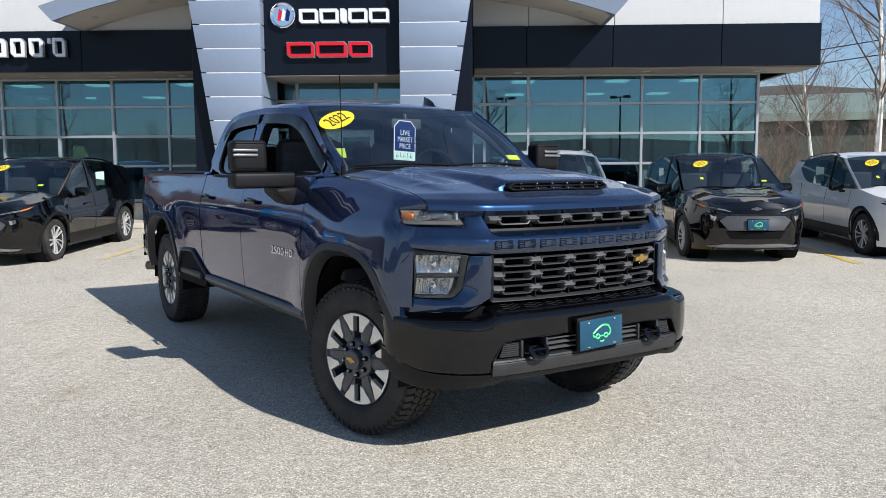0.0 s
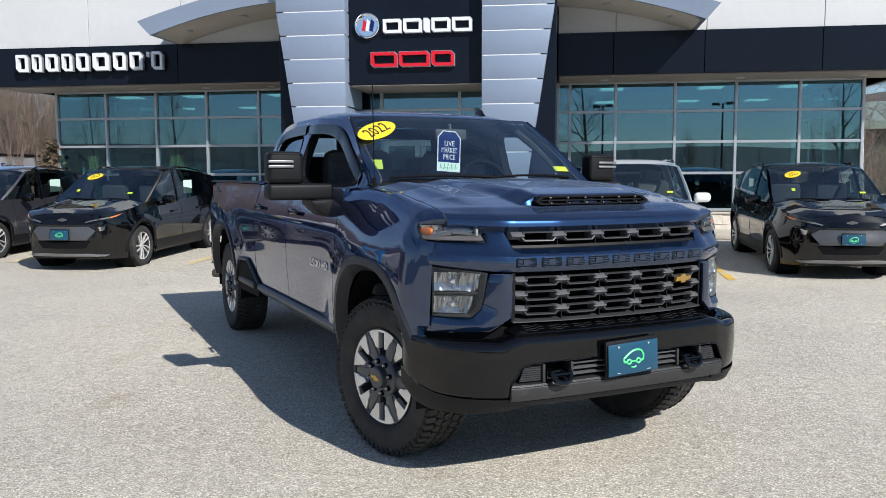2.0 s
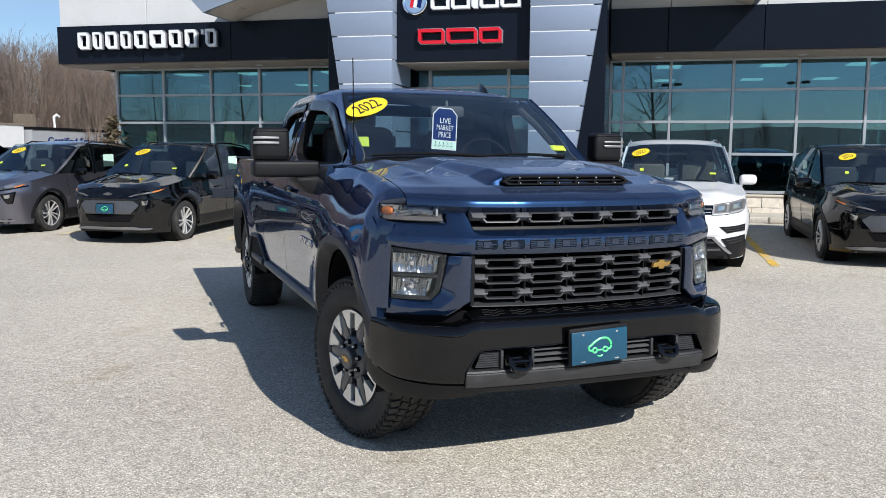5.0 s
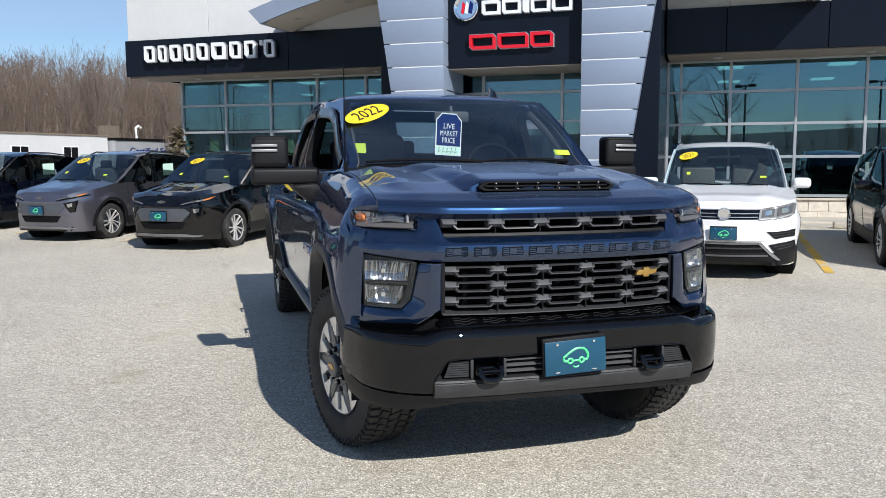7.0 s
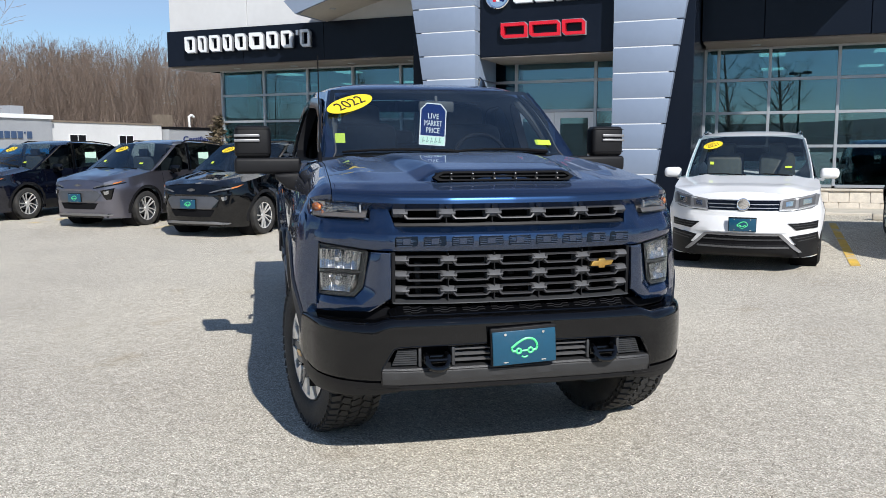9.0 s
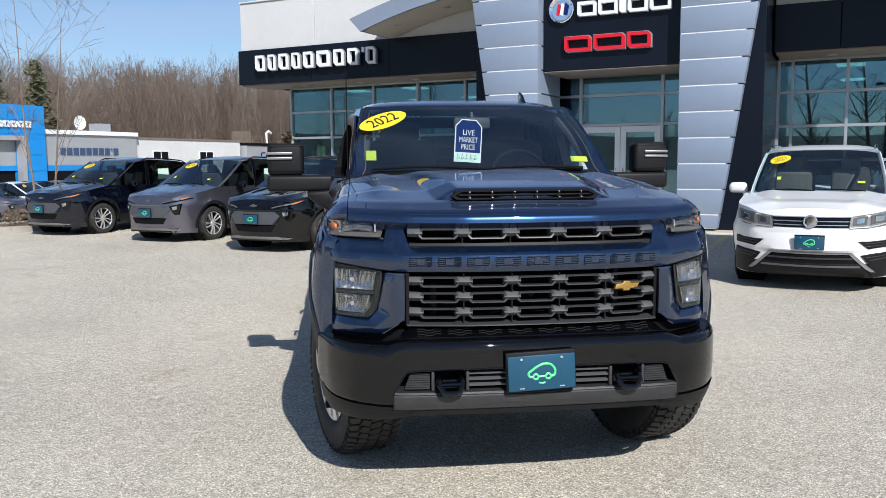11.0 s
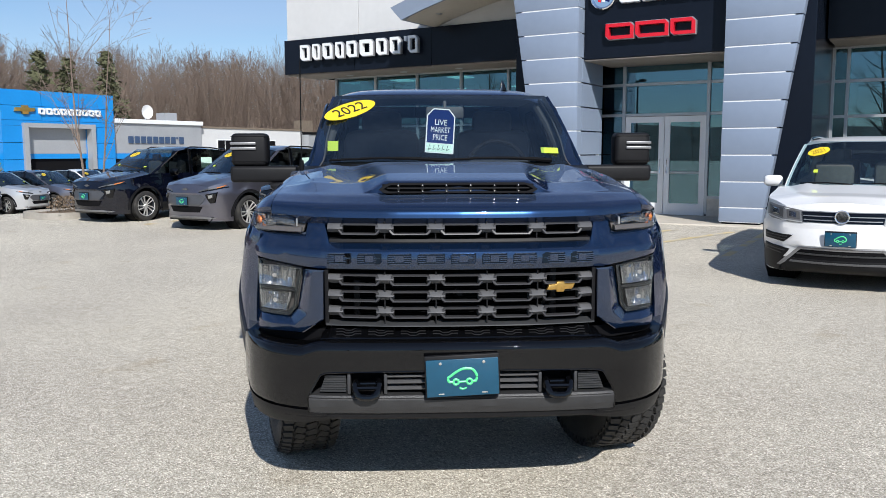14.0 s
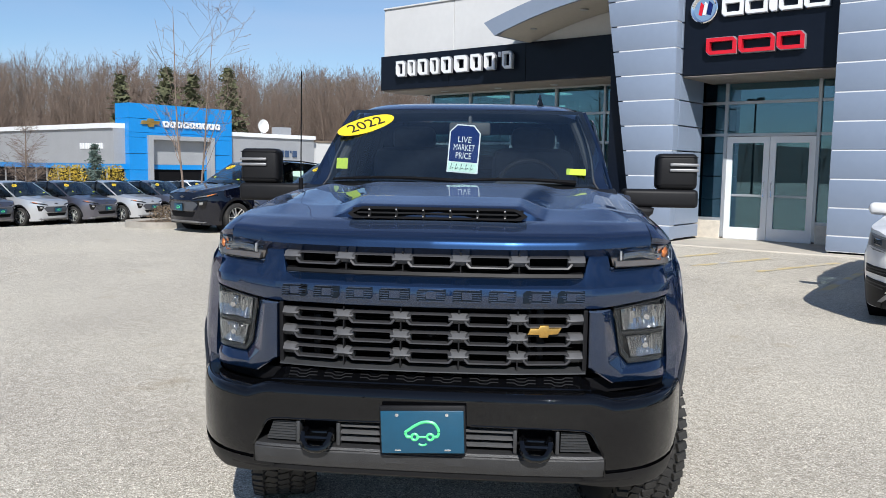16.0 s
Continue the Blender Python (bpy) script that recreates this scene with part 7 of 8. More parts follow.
        tube(bm, [(s * a, bump_y(a) - 0.004, b) for a, b in ((0.16, 0.658), (0.35, 0.656), (0.50, 0.654), (0.560, 0.651), (0.580, 0.643), (0.592, 0.625), (0.628, 0.560), (0.634, 0.548), (0.634, 0.484))], 0.0035, 6)
        part("intake_rim", bm, "black", bumper)
        for a in (0.317, 0.466):
            bm = bmesh.new()
            box(bm, (s * a, bump_y(a) + 0.040, 0.603), (0.014, 0.075, 0.085), 0.004)
            part("hook_bracket", bm, "satin_dark", bumper)
        bm = bmesh.new()                 # tow hook: an upturned clevis
        c = s * 0.391
        tube(bm, [(c - 0.046, 0.055, 0.612), (c - 0.047, 0.022, 0.606), (c - 0.046, 0.006, 0.585), (c - 0.036, -0.004, 0.567), (c - 0.014, -0.008, 0.560), (c + 0.014, -0.008, 0.560), (c + 0.036, -0.004, 0.567), (c + 0.046, 0.006, 0.585), (c + 0.047, 0.022, 0.606), (c + 0.046, 0.055, 0.612)], 0.0135, 10)
        tube(bm, [(c - 0.046, 0.012, 0.596), (c + 0.046, 0.012, 0.596)], 0.010, 8)
        box(bm, (c, 0.062, 0.590), (0.12, 0.03, 0.04), 0.008)
        part("tow_hook", bm, "black", bumper)
        bm = bmesh.new()                 # corner air dam
        rr = []
        for x in (0.56, 0.60, 0.65, 0.70, 0.75, 0.80, 0.84, 0.87, 0.90, 0.925, 0.945, 0.958, 0.966, 0.972):
            y = bump_y(x) + 0.014
            low = lerp(x, [(0.56, 0.440), (0.66, 0.425), (0.80, 0.412), (0.92, 0.408), (0.955, 0.425), (0.972, 0.48)])
            top = blow(max(x, 0.65)) + 0.008
            rr.append([(s * x, y - 0.010, top), (s * x * 0.997, y - 0.004, top - 0.022), (s * x * 0.992, y + 0.006, (top + low) / 2), (s * x * 0.985, y + 0.018, low + 0.012), (s * x * 0.98, y + 0.028, low), (s * x * 0.95, y + 0.08, low - 0.002)])
        rr.append([(px * 0.985, py + 0.07, pz) for px, py, pz in rr[-1]])
        grid(bm, rr)
        part("corner_dam", bm, "plastic", bumper)
    bm = bmesh.new()
    rr = []
    for x in steps(-0.632, 0.632, 40):
        e = 0.006 * (0.5 + 0.5 * math.cos((abs(x) - 0.12) * 14))
        y = bump_y(x)
        rr.append([(x, y + o, z) for o, z in ((0.10, 0.562), (0.012, 0.559), (0.0, 0.556), (-0.006, 0.548), (-0.002, 0.5435), (-0.006, 0.539), (-0.006, 0.510), (-0.001, 0.494 + e), (0.004, 0.482), (0.012, 0.478), (0.06, 0.476))])
    vs = grid(bm, rr)
    bm.faces.new(vs[0]), bm.faces.new(vs[-1])
    part("skid_trim", bm, "trim", bumper, "textured grey lower bumper trim", sharp=25)
    bm = bmesh.new()
    rr = [[(x, bump_y(x) + 0.016, 0.477), (x, bump_y(x) + 0.018, 0.458), (x, bump_y(x) + 0.026, 0.449), (x, bump_y(x) + 0.08, 0.446)] for x in steps(-0.74, 0.74, 20)]
    grid(bm, rr)
    part("lower_lip", bm, "plastic", bumper)
    front_plate(bumper, pose(-0.006, -0.012, 0.643, 0, -2.4, 0), (0.292, 0.152))
    # ---------- wheel arch flares and liners
    for c in (FA, RA):
        for s in (-1, 1):
            bm = bmesh.new()
            rr = []
            for a in steps(-0.02, math.pi + 0.02, 36):
                ca, sa = math.cos(a), math.sin(a)
                p = 2 / 2.7

                def on(h, t):
                    return c + h * math.copysign(abs(ca) ** p, ca), 0.36 + (t - 0.36) * max(0, sa) ** p
                row = []
                for h, t, o in ((0.51, 1.00, -0.05), (0.541, 1.031, 0.006), (0.547, 1.037, 0.013), (0.582, 1.072, 0.011), (0.588, 1.078, 0.001)):
                    y, z = on(h, t)
                    z = max(z, 0.50)
                    row.append((s * (truck_half(y, z) + o), y, z))
                rr.append(row)
            grid(bm, rr)
            part("wheel_flare", bm, "flare", truck, sharp=30)
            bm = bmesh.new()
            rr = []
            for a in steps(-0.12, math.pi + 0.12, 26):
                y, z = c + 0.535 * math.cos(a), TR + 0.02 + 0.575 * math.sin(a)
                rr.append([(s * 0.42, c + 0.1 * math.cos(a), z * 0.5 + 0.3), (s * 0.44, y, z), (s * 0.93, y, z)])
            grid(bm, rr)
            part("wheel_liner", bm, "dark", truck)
    for s in (-1, 1):                    # worn decal at the bed's rear corner
        for k, (y, z, l, h) in enumerate(((5.72, 1.37, 0.20, 0.045), (5.45, 1.35, 0.22, 0.018))):
            bm = bmesh.new()
            x = truck_half(y, z) + 0.002
            box(bm, (s * x, y, z), (0.003, l, h), 0, None)
            part("decal_bar", bm, "alloy_dark", truck, "dull grey bed decal")
    # ---------- sill, step and frame
    for s in (-1, 1):
        bm = bmesh.new()
        rr = []
        for y in steps(1.56, 3.64, 20):
            rr.append([(s * 0.93, y, 0.615), (s * 0.955, y, 0.60), (s * 0.958, y, 0.565), (s * 0.93, y, 0.535), (s * 0.86, y, 0.53)])
        grid(bm, rr)
        part("rocker_trim", bm, "satin", truck)
        def beside(y, z, o):
            return s * (truck_half(y, max(z, 0.62)) + o), y, z
        # no opening is cut: a proud dark plate paints the recess's shade
        bm = bmesh.new()                 # step on the bed's side ahead of the rear wheel
        back = [(4.42, 0.50), (4.30, 0.755), (4.02, 0.765), (3.66, 0.59), (3.70, 0.50)]
        outer, inner = [bm.verts.new(beside(y, z, 0.005)) for y, z in back], [bm.verts.new(beside(y, z, -0.05)) for y, z in back]
        bm.faces.new(outer)
        for i in range(len(back)):
            j = (i + 1) % len(back)
            bm.faces.new((outer[i], outer[j], inner[j], inner[i]))
        step = part("bed_step", bm, "dark", truck, "black bed side step, its shaded recess painted as a dark plate")
        bm = bmesh.new()
        tube(bm, [beside(y, z, 0.008) for y, z in ((4.43, 0.56), (4.38, 0.66), (4.315, 0.755), (4.285, 0.775), (4.04, 0.785), (4.00, 0.772), (3.80, 0.672), (3.64, 0.596), (3.61, 0.575))], 0.017, 8)
        part("step_surround", bm, "flare", step)
        bm = bmesh.new()
        box(bm, (s * 0.915, 4.07, 0.588), (0.13, 0.64, 0.062), 0.02, seg=3)
        part("step_pad", bm, "flare", step)
        bm = bmesh.new()
        box(bm, (s * 0.89, 4.08, 0.53), (0.10, 0.62, 0.085), 0.03, seg=3)
        part("step_base", bm, "dark", step)
        bm = bmesh.new()
        tube(bm, [(s * 0.952, y, 0.592) for y in steps(1.60, 3.62, 8)], 0.026, 12)
        part("rocker_tube", bm, "satin", truck, "satin grey tube along the sill")
    bm = bmesh.new()
    box(bm, (0, 3.2, 0.55), (1.7, 4.6, 0.14), 0.03)
    for x in (-0.45, 0.45):
        box(bm, (x, 3.2, 0.47), (0.09, 5.4, 0.16), 0.02)
    for y in (FA, RA):
        tube(bm, [(-0.75, y, TR), (0.75, y, TR)], 0.05, 10)
        lathe(bm, [(-0.16, 0.05), (-0.09, 0.15), (0.09, 0.15), (0.16, 0.05)], 16, "X", (0.1, y, TR - 0.02))
    tube(bm, [(-0.3, 1.6, 0.38), (-0.3, 4.2, 0.40)], 0.05, 8)
    part("chassis", bm, "dark", truck)
    # ---------- cab
    def side_x(z, y=2.6):
        return lerp(z, [(1.41, 0.896), (1.60, 0.852), (1.80, 0.785), (1.90, 0.735)]) - 0.085 * max(0.0, min(1, (2.35 - y) / 0.85)) * max(0, (1.9 - z) / 0.45) - 0.055 * max(0.0, min(1, (2.55 - y) / 0.5)) * max(0.0, min(1, (z - 1.41) / 0.1))
    for s in (-1, 1):
        out = [(1.42, 1.425), (1.50, 1.50), (1.85, 1.725), (2.10, 1.862), (2.20, 1.892), (2.75, 1.925), (3.30, 1.918), (3.50, 1.895), (3.60, 1.82), (3.75, 1.425)]
        w1 = [(1.66, 1.44), (1.72, 1.52), (1.98, 1.70), (2.16, 1.80), (2.30, 1.832), (2.66, 1.845), (2.69, 1.44)]
        w2 = [(2.80, 1.44), (2.80, 1.845), (3.22, 1.838), (3.36, 1.81), (3.44, 1.72), (3.50, 1.44)]

        def pl(a, b, d, s=s):
            return (s * (side_x(b, a) - d), a, b)

        def dens(p):
            o = []
            for i in range(len(p)):
                (a, b), (c, d) = p[i], p[(i + 1) % len(p)]
                n = max(1, math.ceil(math.hypot(c - a, d - b) / 0.12))
                o += [(a + (c - a) * k / n, b + (d - b) * k / n) for k in range(n)]
            return o
        out, w1, w2 = rounded(out), rounded(w1), rounded(w2)
        bm = bmesh.new()
        prism(bm, dens(out), pl, 0.0, 0.05, holes=[dens(w1), dens(w2)])
        cf = part("cab_frame", bm, "blue", truck, sharp=35)
        bm = bmesh.new()
        prism(bm, dens(out), pl, 0.052, 0.060, holes=[dens(w1), dens(w2)])
        part("inner_frame_trim", bm, "dash", cf)
        for w in (w1, w2):
            ca, cb = sum(p[0] for p in w) / len(w), sum(p[1] for p in w) / len(w)
            bm = bmesh.new()
            frame_ring(bm, dens(w), [(p[0] + (ca - p[0]) * 0.035, p[1] + (cb - p[1]) * 0.045) for p in dens(w)], pl, -0.003, 0.062)
            part("window_seal", bm, "dark", cf)
        bm = bmesh.new()
        prism(bm, [(a, b) for a, b in [(2.685, 1.44), (2.685, 1.85), (2.805, 1.85), (2.805, 1.44)]], pl, -0.004, 0.0)
        part("door_pillar_trim", bm, "plastic", cf)
        bm = bmesh.new()
        prism(bm, dens(w2), pl, 0.018, 0.022)
        part("rear_side_window", bm, "glass_dark", cf)
        bm = bmesh.new()                 # rain guards over the side windows
        for arc in ([(1.63, 1.49), (1.72, 1.555), (1.95, 1.712), (2.13, 1.805), (2.30, 1.842), (2.70, 1.856)], [(2.78, 1.856), (3.22, 1.85), (3.38, 1.822), (3.46, 1.75)]):
            rr = []
            for _ in range(3):
                arc = [arc[0]] + [(p[0] * k + q[0] * (1 - k), p[1] * k + q[1] * (1 - k)) for p, q in zip(arc, arc[1:]) for k in (0.75, 0.25)] + [arc[-1]]
            for y, z in arc:
                x = side_x(z, y)
                rr.append([(s * (x + 0.001), y, z + 0.028), (s * (x + 0.014), y, z + 0.020), (s * (x + 0.024), y + 0.006, z - 0.010), (s * (x + 0.029), y + 0.012, z - 0.048), (s * (x + 0.025), y + 0.012, z - 0.048), (s * (x + 0.01), y, z)])
            grid(bm, rr)
        part("rain_guard", bm, "smoke", cf)
        bm = bmesh.new()
        rr = [[(s * (side_x(1.43, y) + 0.006), y, 1.437), (s * (side_x(1.43, y) + 0.014), y, 1.43), (s * (side_x(1.43, y) + 0.014), y, 1.418)] for y in steps(1.64, 3.55, 8)]
        grid(bm, rr)
        part("belt_moulding", bm, "plastic", cf)
    bm = bmesh.new()
    rr = []
    for y in [2.14, 2.16, 2.20, 2.26, 2.36, 2.5, 2.75, 3.0, 3.25, 3.42, 3.52, 3.58]:
        zc = lerp(y, [(2.14, 1.895), (2.18, 1.918), (2.30, 1.95), (2.50, 1.972), (2.80, 1.985), (3.25, 1.978), (3.48, 1.955), (3.58, 1.92)])
        rr.append([((0.742 - 0.045 * max(0, 1 - (y - 2.14) / 0.45)) * t, y - 0.045 * (1 - t * t) * max(0, 1 - (y - 2.14) / 0.4), zc - 0.010 * t * t - 0.065 * abs(t) ** 7) for t in steps(-1, 1, 24)])
    grid(bm, rr)
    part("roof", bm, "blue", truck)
    bm = bmesh.new()
    prism(bm, [(-0.925, 1.0), (0.925, 1.0), (0.89, 1.41), (0.775, 1.78), (0.66, 1.91), (-0.66, 1.91), (-0.775, 1.78), (-0.89, 1.41)], lambda a, b, d: (a, d - 0.16 * max(0, b - 1.42) / 0.5, b), 3.70, 3.745,
          holes=[[(-0.66, 1.50), (-0.60, 1.82), (0.60, 1.82), (0.66, 1.50)]])
    part("cab_back", bm, "blue", truck)
    bm = bmesh.new()
    prism(bm, [(-0.66, 1.50), (0.66, 1.50), (0.60, 1.82), (-0.60, 1.82)], lambda a, b, d: (a, d - 0.16 * max(0, b - 1.42) / 0.5, b), 3.72, 3.724)
    part("rear_window", bm, "glass_screen", truck)
    # windscreen and its dark border
    def ws(u, v):
        x = (0.772 - 0.10 * v) * u
        y, z = 1.50 + 0.62 * v, 1.475 + 0.425 * v + 0.02 * math.sin(math.pi * v)
        return (x, y - (0.14 - 0.07 * v) * (1 - u * u), z)
    bm = bmesh.new()
    grid(bm, [[ws(u, v) for u in steps(-1, 1, 20)] for v in steps(0, 1, 10)])
    wsc = part("windscreen", bm, "glass_screen", truck)
    wsc.visible_shadow = False
    bm = bmesh.new()
    for v0, v1 in ((-0.03, 0.035), (0.955, 1.02)):
        grid(bm, [[Vector(ws(u, v)) + Vector((0, 0.006, -0.004)) for u in steps(-1, 1, 20)] for v in (v0, v1)])
    for a, c in ((-1.01, -0.955), (0.955, 1.01)):
        grid(bm, [[Vector(ws(u, v)) + Vector((0, 0.006, -0.004)) for u in (a, c)] for v in steps(0, 1, 8)])
    part("screen_border", bm, "dark", truck)
    for s in (-1, 1):                    # pillars beside the screen
        bm = bmesh.new()
        rr = []
        for v in steps(-0.04, 0.985, 10):
            x, y, z = ws(s, v)
            rr.append([(x - s * 0.004, y + 0.004, z - 0.01), (x + s * 0.015, y - 0.002, z + 0.004), (s * (side_x(z, y + 0.08) + 0.001), y + 0.08, z + 0.0), (s * (side_x(z, y + 0.1) - 0.03), y + 0.11, z - 0.02)])
        grid(bm, rr)
        part("windscreen_pillar", bm, "blue", truck)
    # cowl and wipers
    bm = bmesh.new()
    rr = []
    for x in steps(-0.80, 0.80, 20):
        y = 1.20 + 0.13 * (x / 0.8) ** 2
        rr.append([(x, y - 0.0, hood_z(x, 1.24) - 0.015), (x, y + 0.10, 1.462), (x, y + 0.2, 1.47)])
    grid(bm, rr)
    part("cowl", bm, "plastic", truck)
    for x0, x1 in ((-0.66, 0.02), (-0.02, 0.60)):
        bm = bmesh.new()
        pts = []
        for t in steps(0, 1, 6):
            x = x1 + (x0 - x1) * t
            px, py, pz = ws(x / 0.745, 0.03 + 0.03 * math.sin(t * 3))
            pts.append((x, py - 0.02, pz + 0.006))
        tube(bm, pts, [0.014, 0.012, 0.010, 0.009, 0.008, 0.008, 0.007], 6)
        part("wiper", bm, "dark", truck)
    # ---------- interior
    bm = bmesh.new()
    box(bm, (0, 1.78, 1.36), (1.5, 0.62, 0.18), 0.07)
    box(bm, (0.36, 1.98, 1.44), (0.42, 0.2, 0.10), 0.04)
    part("dashboard", bm, "dash", truck)
    bm = bmesh.new()
    c = Vector((0.37, 2.16, 1.44))
    mm = Matrix.Translation(c) @ pose(0, 0, 0, 65, 0, 0)
    tube(bm, [mm @ Vector((0.19 * math.cos(a), 0.19 * math.sin(a), 0)) for a in steps(0, 2 * math.pi, 28)], 0.016, 8)
    box(bm, (0, 0, 0), (0.12, 0.10, 0.04), 0.02, mm)
    for a in (0.2, math.pi - 0.2, -math.pi / 2):
        tube(bm, [mm @ Vector((0, 0, 0)), mm @ Vector((0.19 * math.cos(a), 0.19 * math.sin(a), 0))], 0.015, 6)
    part("steering_wheel", bm, "dark", truck)
    for x in (-0.40, 0.40):
        bm = bmesh.new()
        box(bm, (x, 2.75, 1.34), (0.54, 0.18, 0.72), 0.08, pose(0, 0, 0, 0, 0, 0))
        box(bm, (x, 2.50, 1.0), (0.54, 0.52, 0.16), 0.06)
        box(bm, (x, 2.80, 1.755), (0.29, 0.11, 0.17), 0.05)
        tube(bm, [(x - 0.06, 2.79, 1.62), (x - 0.06, 2.80, 1.72)], 0.008, 6)
        tube(bm, [(x + 0.06, 2.79, 1.62), (x + 0.06, 2.80, 1.72)], 0.008, 6)
        part("front_seat", bm, "seat", truck)
    bm = bmesh.new()
    box(bm, (0, 3.50, 1.28), (1.5, 0.16, 0.56), 0.06)
    for x in (-0.45, 0.0, 0.45):
        box(bm, (x, 3.52, 1.60), (0.26, 0.09, 0.13), 0.04)
    box(bm, (0, 2.5, 0.86), (1.6, 2.3, 0.10), 0.02)
    part("rear_seat", bm, "seat", truck)
    bm = bmesh.new()
    box(bm, (0.02, 2.02, 1.79), (0.24, 0.03, 0.075), 0.015)
    tube(bm, [(0.02, 2.02, 1.80), (0.02, 2.04, 1.86)], 0.012, 6)
    part("inside_mirror", bm, "dash", truck)
    bm = bmesh.new()
    grid(bm, [[(0.70 * t, y, 1.90 - 0.03 * t * t + 0.03 * min(1, (y - 2.2) / 0.4)) for t in steps(-1, 1, 8)] for y in steps(2.2, 3.55, 5)])
    part("headliner", bm, "grey_in", truck)
    for s in (-1, 1):
        bm = bmesh.new()
        tube(bm, [(s * 0.70, 1.72, 1.55), (s * 0.67, 1.95, 1.70), (s * 0.63, 2.2, 1.84)], 0.028, 8)
        part("inner_pillar_trim", bm, "dash", truck)
        bm = bmesh.new()
        box(bm, (s * 0.86, 2.6, 1.15), (0.05, 2.1, 0.5), 0.02)
        part("inner_door_trim", bm, "dark", truck)
    # ---------- bed
    bm = bmesh.new()
    box(bm, (0, 4.87, 0.86), (1.62, 2.2, 0.05), 0.01)
    for x in (-0.83, 0.83):
        box(bm, (x, 4.87, 1.14), (0.05, 2.2, 0.56), 0.01)
    box(bm, (0, 3.79, 1.14), (1.66, 0.04, 0.56), 0.01)
    part("bed_liner", bm, "plastic", truck)
    bm = bmesh.new()
    for s in (-1, 1):
        rr = [[(s * 0.915, y, 1.444), (s * 0.905, y, 1.458), (s * 0.83, y, 1.462), (s * 0.79, y, 1.445)] for y in steps(GAP3 + 0.012, TAIL, 6)]
        grid(bm, rr)
    box(bm, (0, 3.79, 1.45), (1.6, 0.06, 0.03), 0.01)
    part("bed_rail_cap", bm, "plastic", truck)
    bm = bmesh.new()
    box(bm, (0, TAIL - 0.02, 1.13), (1.64, 0.08, 0.62), 0.02)
    part("tailgate", bm, "blue", truck)
    for s in (-1, 1):
        bm = bmesh.new()
        box(bm, (s * 0.855, TAIL - 0.01, 1.2), (0.08, 0.06, 0.42), 0.02)
        part("tail_lamp", bm, "red", truck)
    bm = bmesh.new()
    rr = [[(x, TAIL + 0.17 - 0.25 * max(0, abs(x) - 0.75), z) for z in (0.55, 0.58, 0.75, 0.78)] for x in steps(-0.91, 0.91, 16)]
    grid(bm, rr)
    grid(bm, [[r[-1], (r[-1][0] * 0.95, TAIL - 0.05, 0.78)] for r in rr])
    for s in (-1, 1):
        box(bm, (s * 0.88, TAIL - 0.02, 0.66), (0.06, 0.34, 0.20), 0.03)
    part("rear_bumper", bm, "black", truck)
    bm = bmesh.new()
    tube(bm, [(-0.75, 5.75, 0.47), (-0.92, 5.92, 0.46)], 0.045, 12)
    part("exhaust_tip", bm, "brown", truck)
    # ---------- mirrors
    for s in (-1, 1):
        bm = bmesh.new()
        box(bm, (s * 1.180, 1.915, 1.560), (0.222, 0.13, 0.200), 0.03, seg=4)
        head = part("mirror", bm, "plastic", truck, "large black towing mirror")
        bm = bmesh.new()
        box(bm, (s * 1.090, 1.905, 1.412), (0.410, 0.145, 0.100), 0.022, seg=4)
        part("mirror_base", bm, "plastic", head)
        bm = bmesh.new()
        prism(bm, [(s * 0.90, 1.25), (s * 0.97, 1.265), (s * 1.045, 1.33), (s * 1.05, 1.36), (s * 0.90, 1.37)], xz, 1.77, 1.99, bevel=0.02)
        part("mirror_foot", bm, "plastic", head)
        bm = bmesh.new()
        for z in (1.490, 1.640):
            box(bm, (s * 1.180, 1.8495, z), (0.215, 0.004, 0.004))
        tagged(part("mirror_seam", bm, "dark", head), kind="stuff")
        bm = bmesh.new()
        for z in (1.568, 1.598):
            box(bm, (s * 1.214, 1.848, z), (0.155, 0.02, 0.016), 0.004)
        part("mirror_lamp", bm, "skid", head, "clear marker lamp strips")
        bm = bmesh.new()
        box(bm, (s * 1.182, 1.983, 1.560), (0.185, 0.006, 0.155))
        part("mirror_glass", bm, "chrome", head)
    # ---------- handles, badges, aerials
    for s in (-1, 1):
        for y in (2.56, 3.62):
            bm = bmesh.new()
            x = truck_half(y, 1.255)
            box(bm, (s * (x + 0.024), y - 0.06, 1.258), (0.022, 0.20, 0.034), 0.01)
            box(bm, (s * (x + 0.008), y + 0.02, 1.258), (0.03, 0.05, 0.045), 0.012)
            part("door_handle", bm, "black", truck)
    for s in (-1, 1):
        yb = 1.92
        for word, off, wide in (("2500", 0.075, 0.225), ("HD", -0.130, 0.115)):
            y = yb + off
            text("model_badge", word, 0.072, 0.003, "chrome", truck, pose(s * (truck_half(y, 0.95) + 0.006), y if s < 0 else 2 * yb - y, 0.95, 90, 0, 90 * s), wide, "chrome model numbers")
    bm = bmesh.new()
    tube(bm, [(-0.80, 1.34, 1.42), (-0.80, 1.345, 1.50)], 0.012, 8)
    tube(bm, [(-0.80, 1.345, 1.50), (-0.80, 1.362, 2.04)], 0.0032, 6)
    part("aerial", bm, "dark", truck, "thin black whip aerial")
    bm = bmesh.new()
    rr = []
    for k, (y, h, w) in enumerate(((2.30, 0.0, 0.02), (2.34, 0.035, 0.022), (2.40, 0.06, 0.02), (2.44, 0.075, 0.014), (2.46, 0.0, 0.012))):
        rr.append([(0.43 - w, y, 1.945), (0.43 - w * 0.4, y, 1.95 + h), (0.43 + w * 0.4, y, 1.95 + h), (0.43 + w, y, 1.945)])
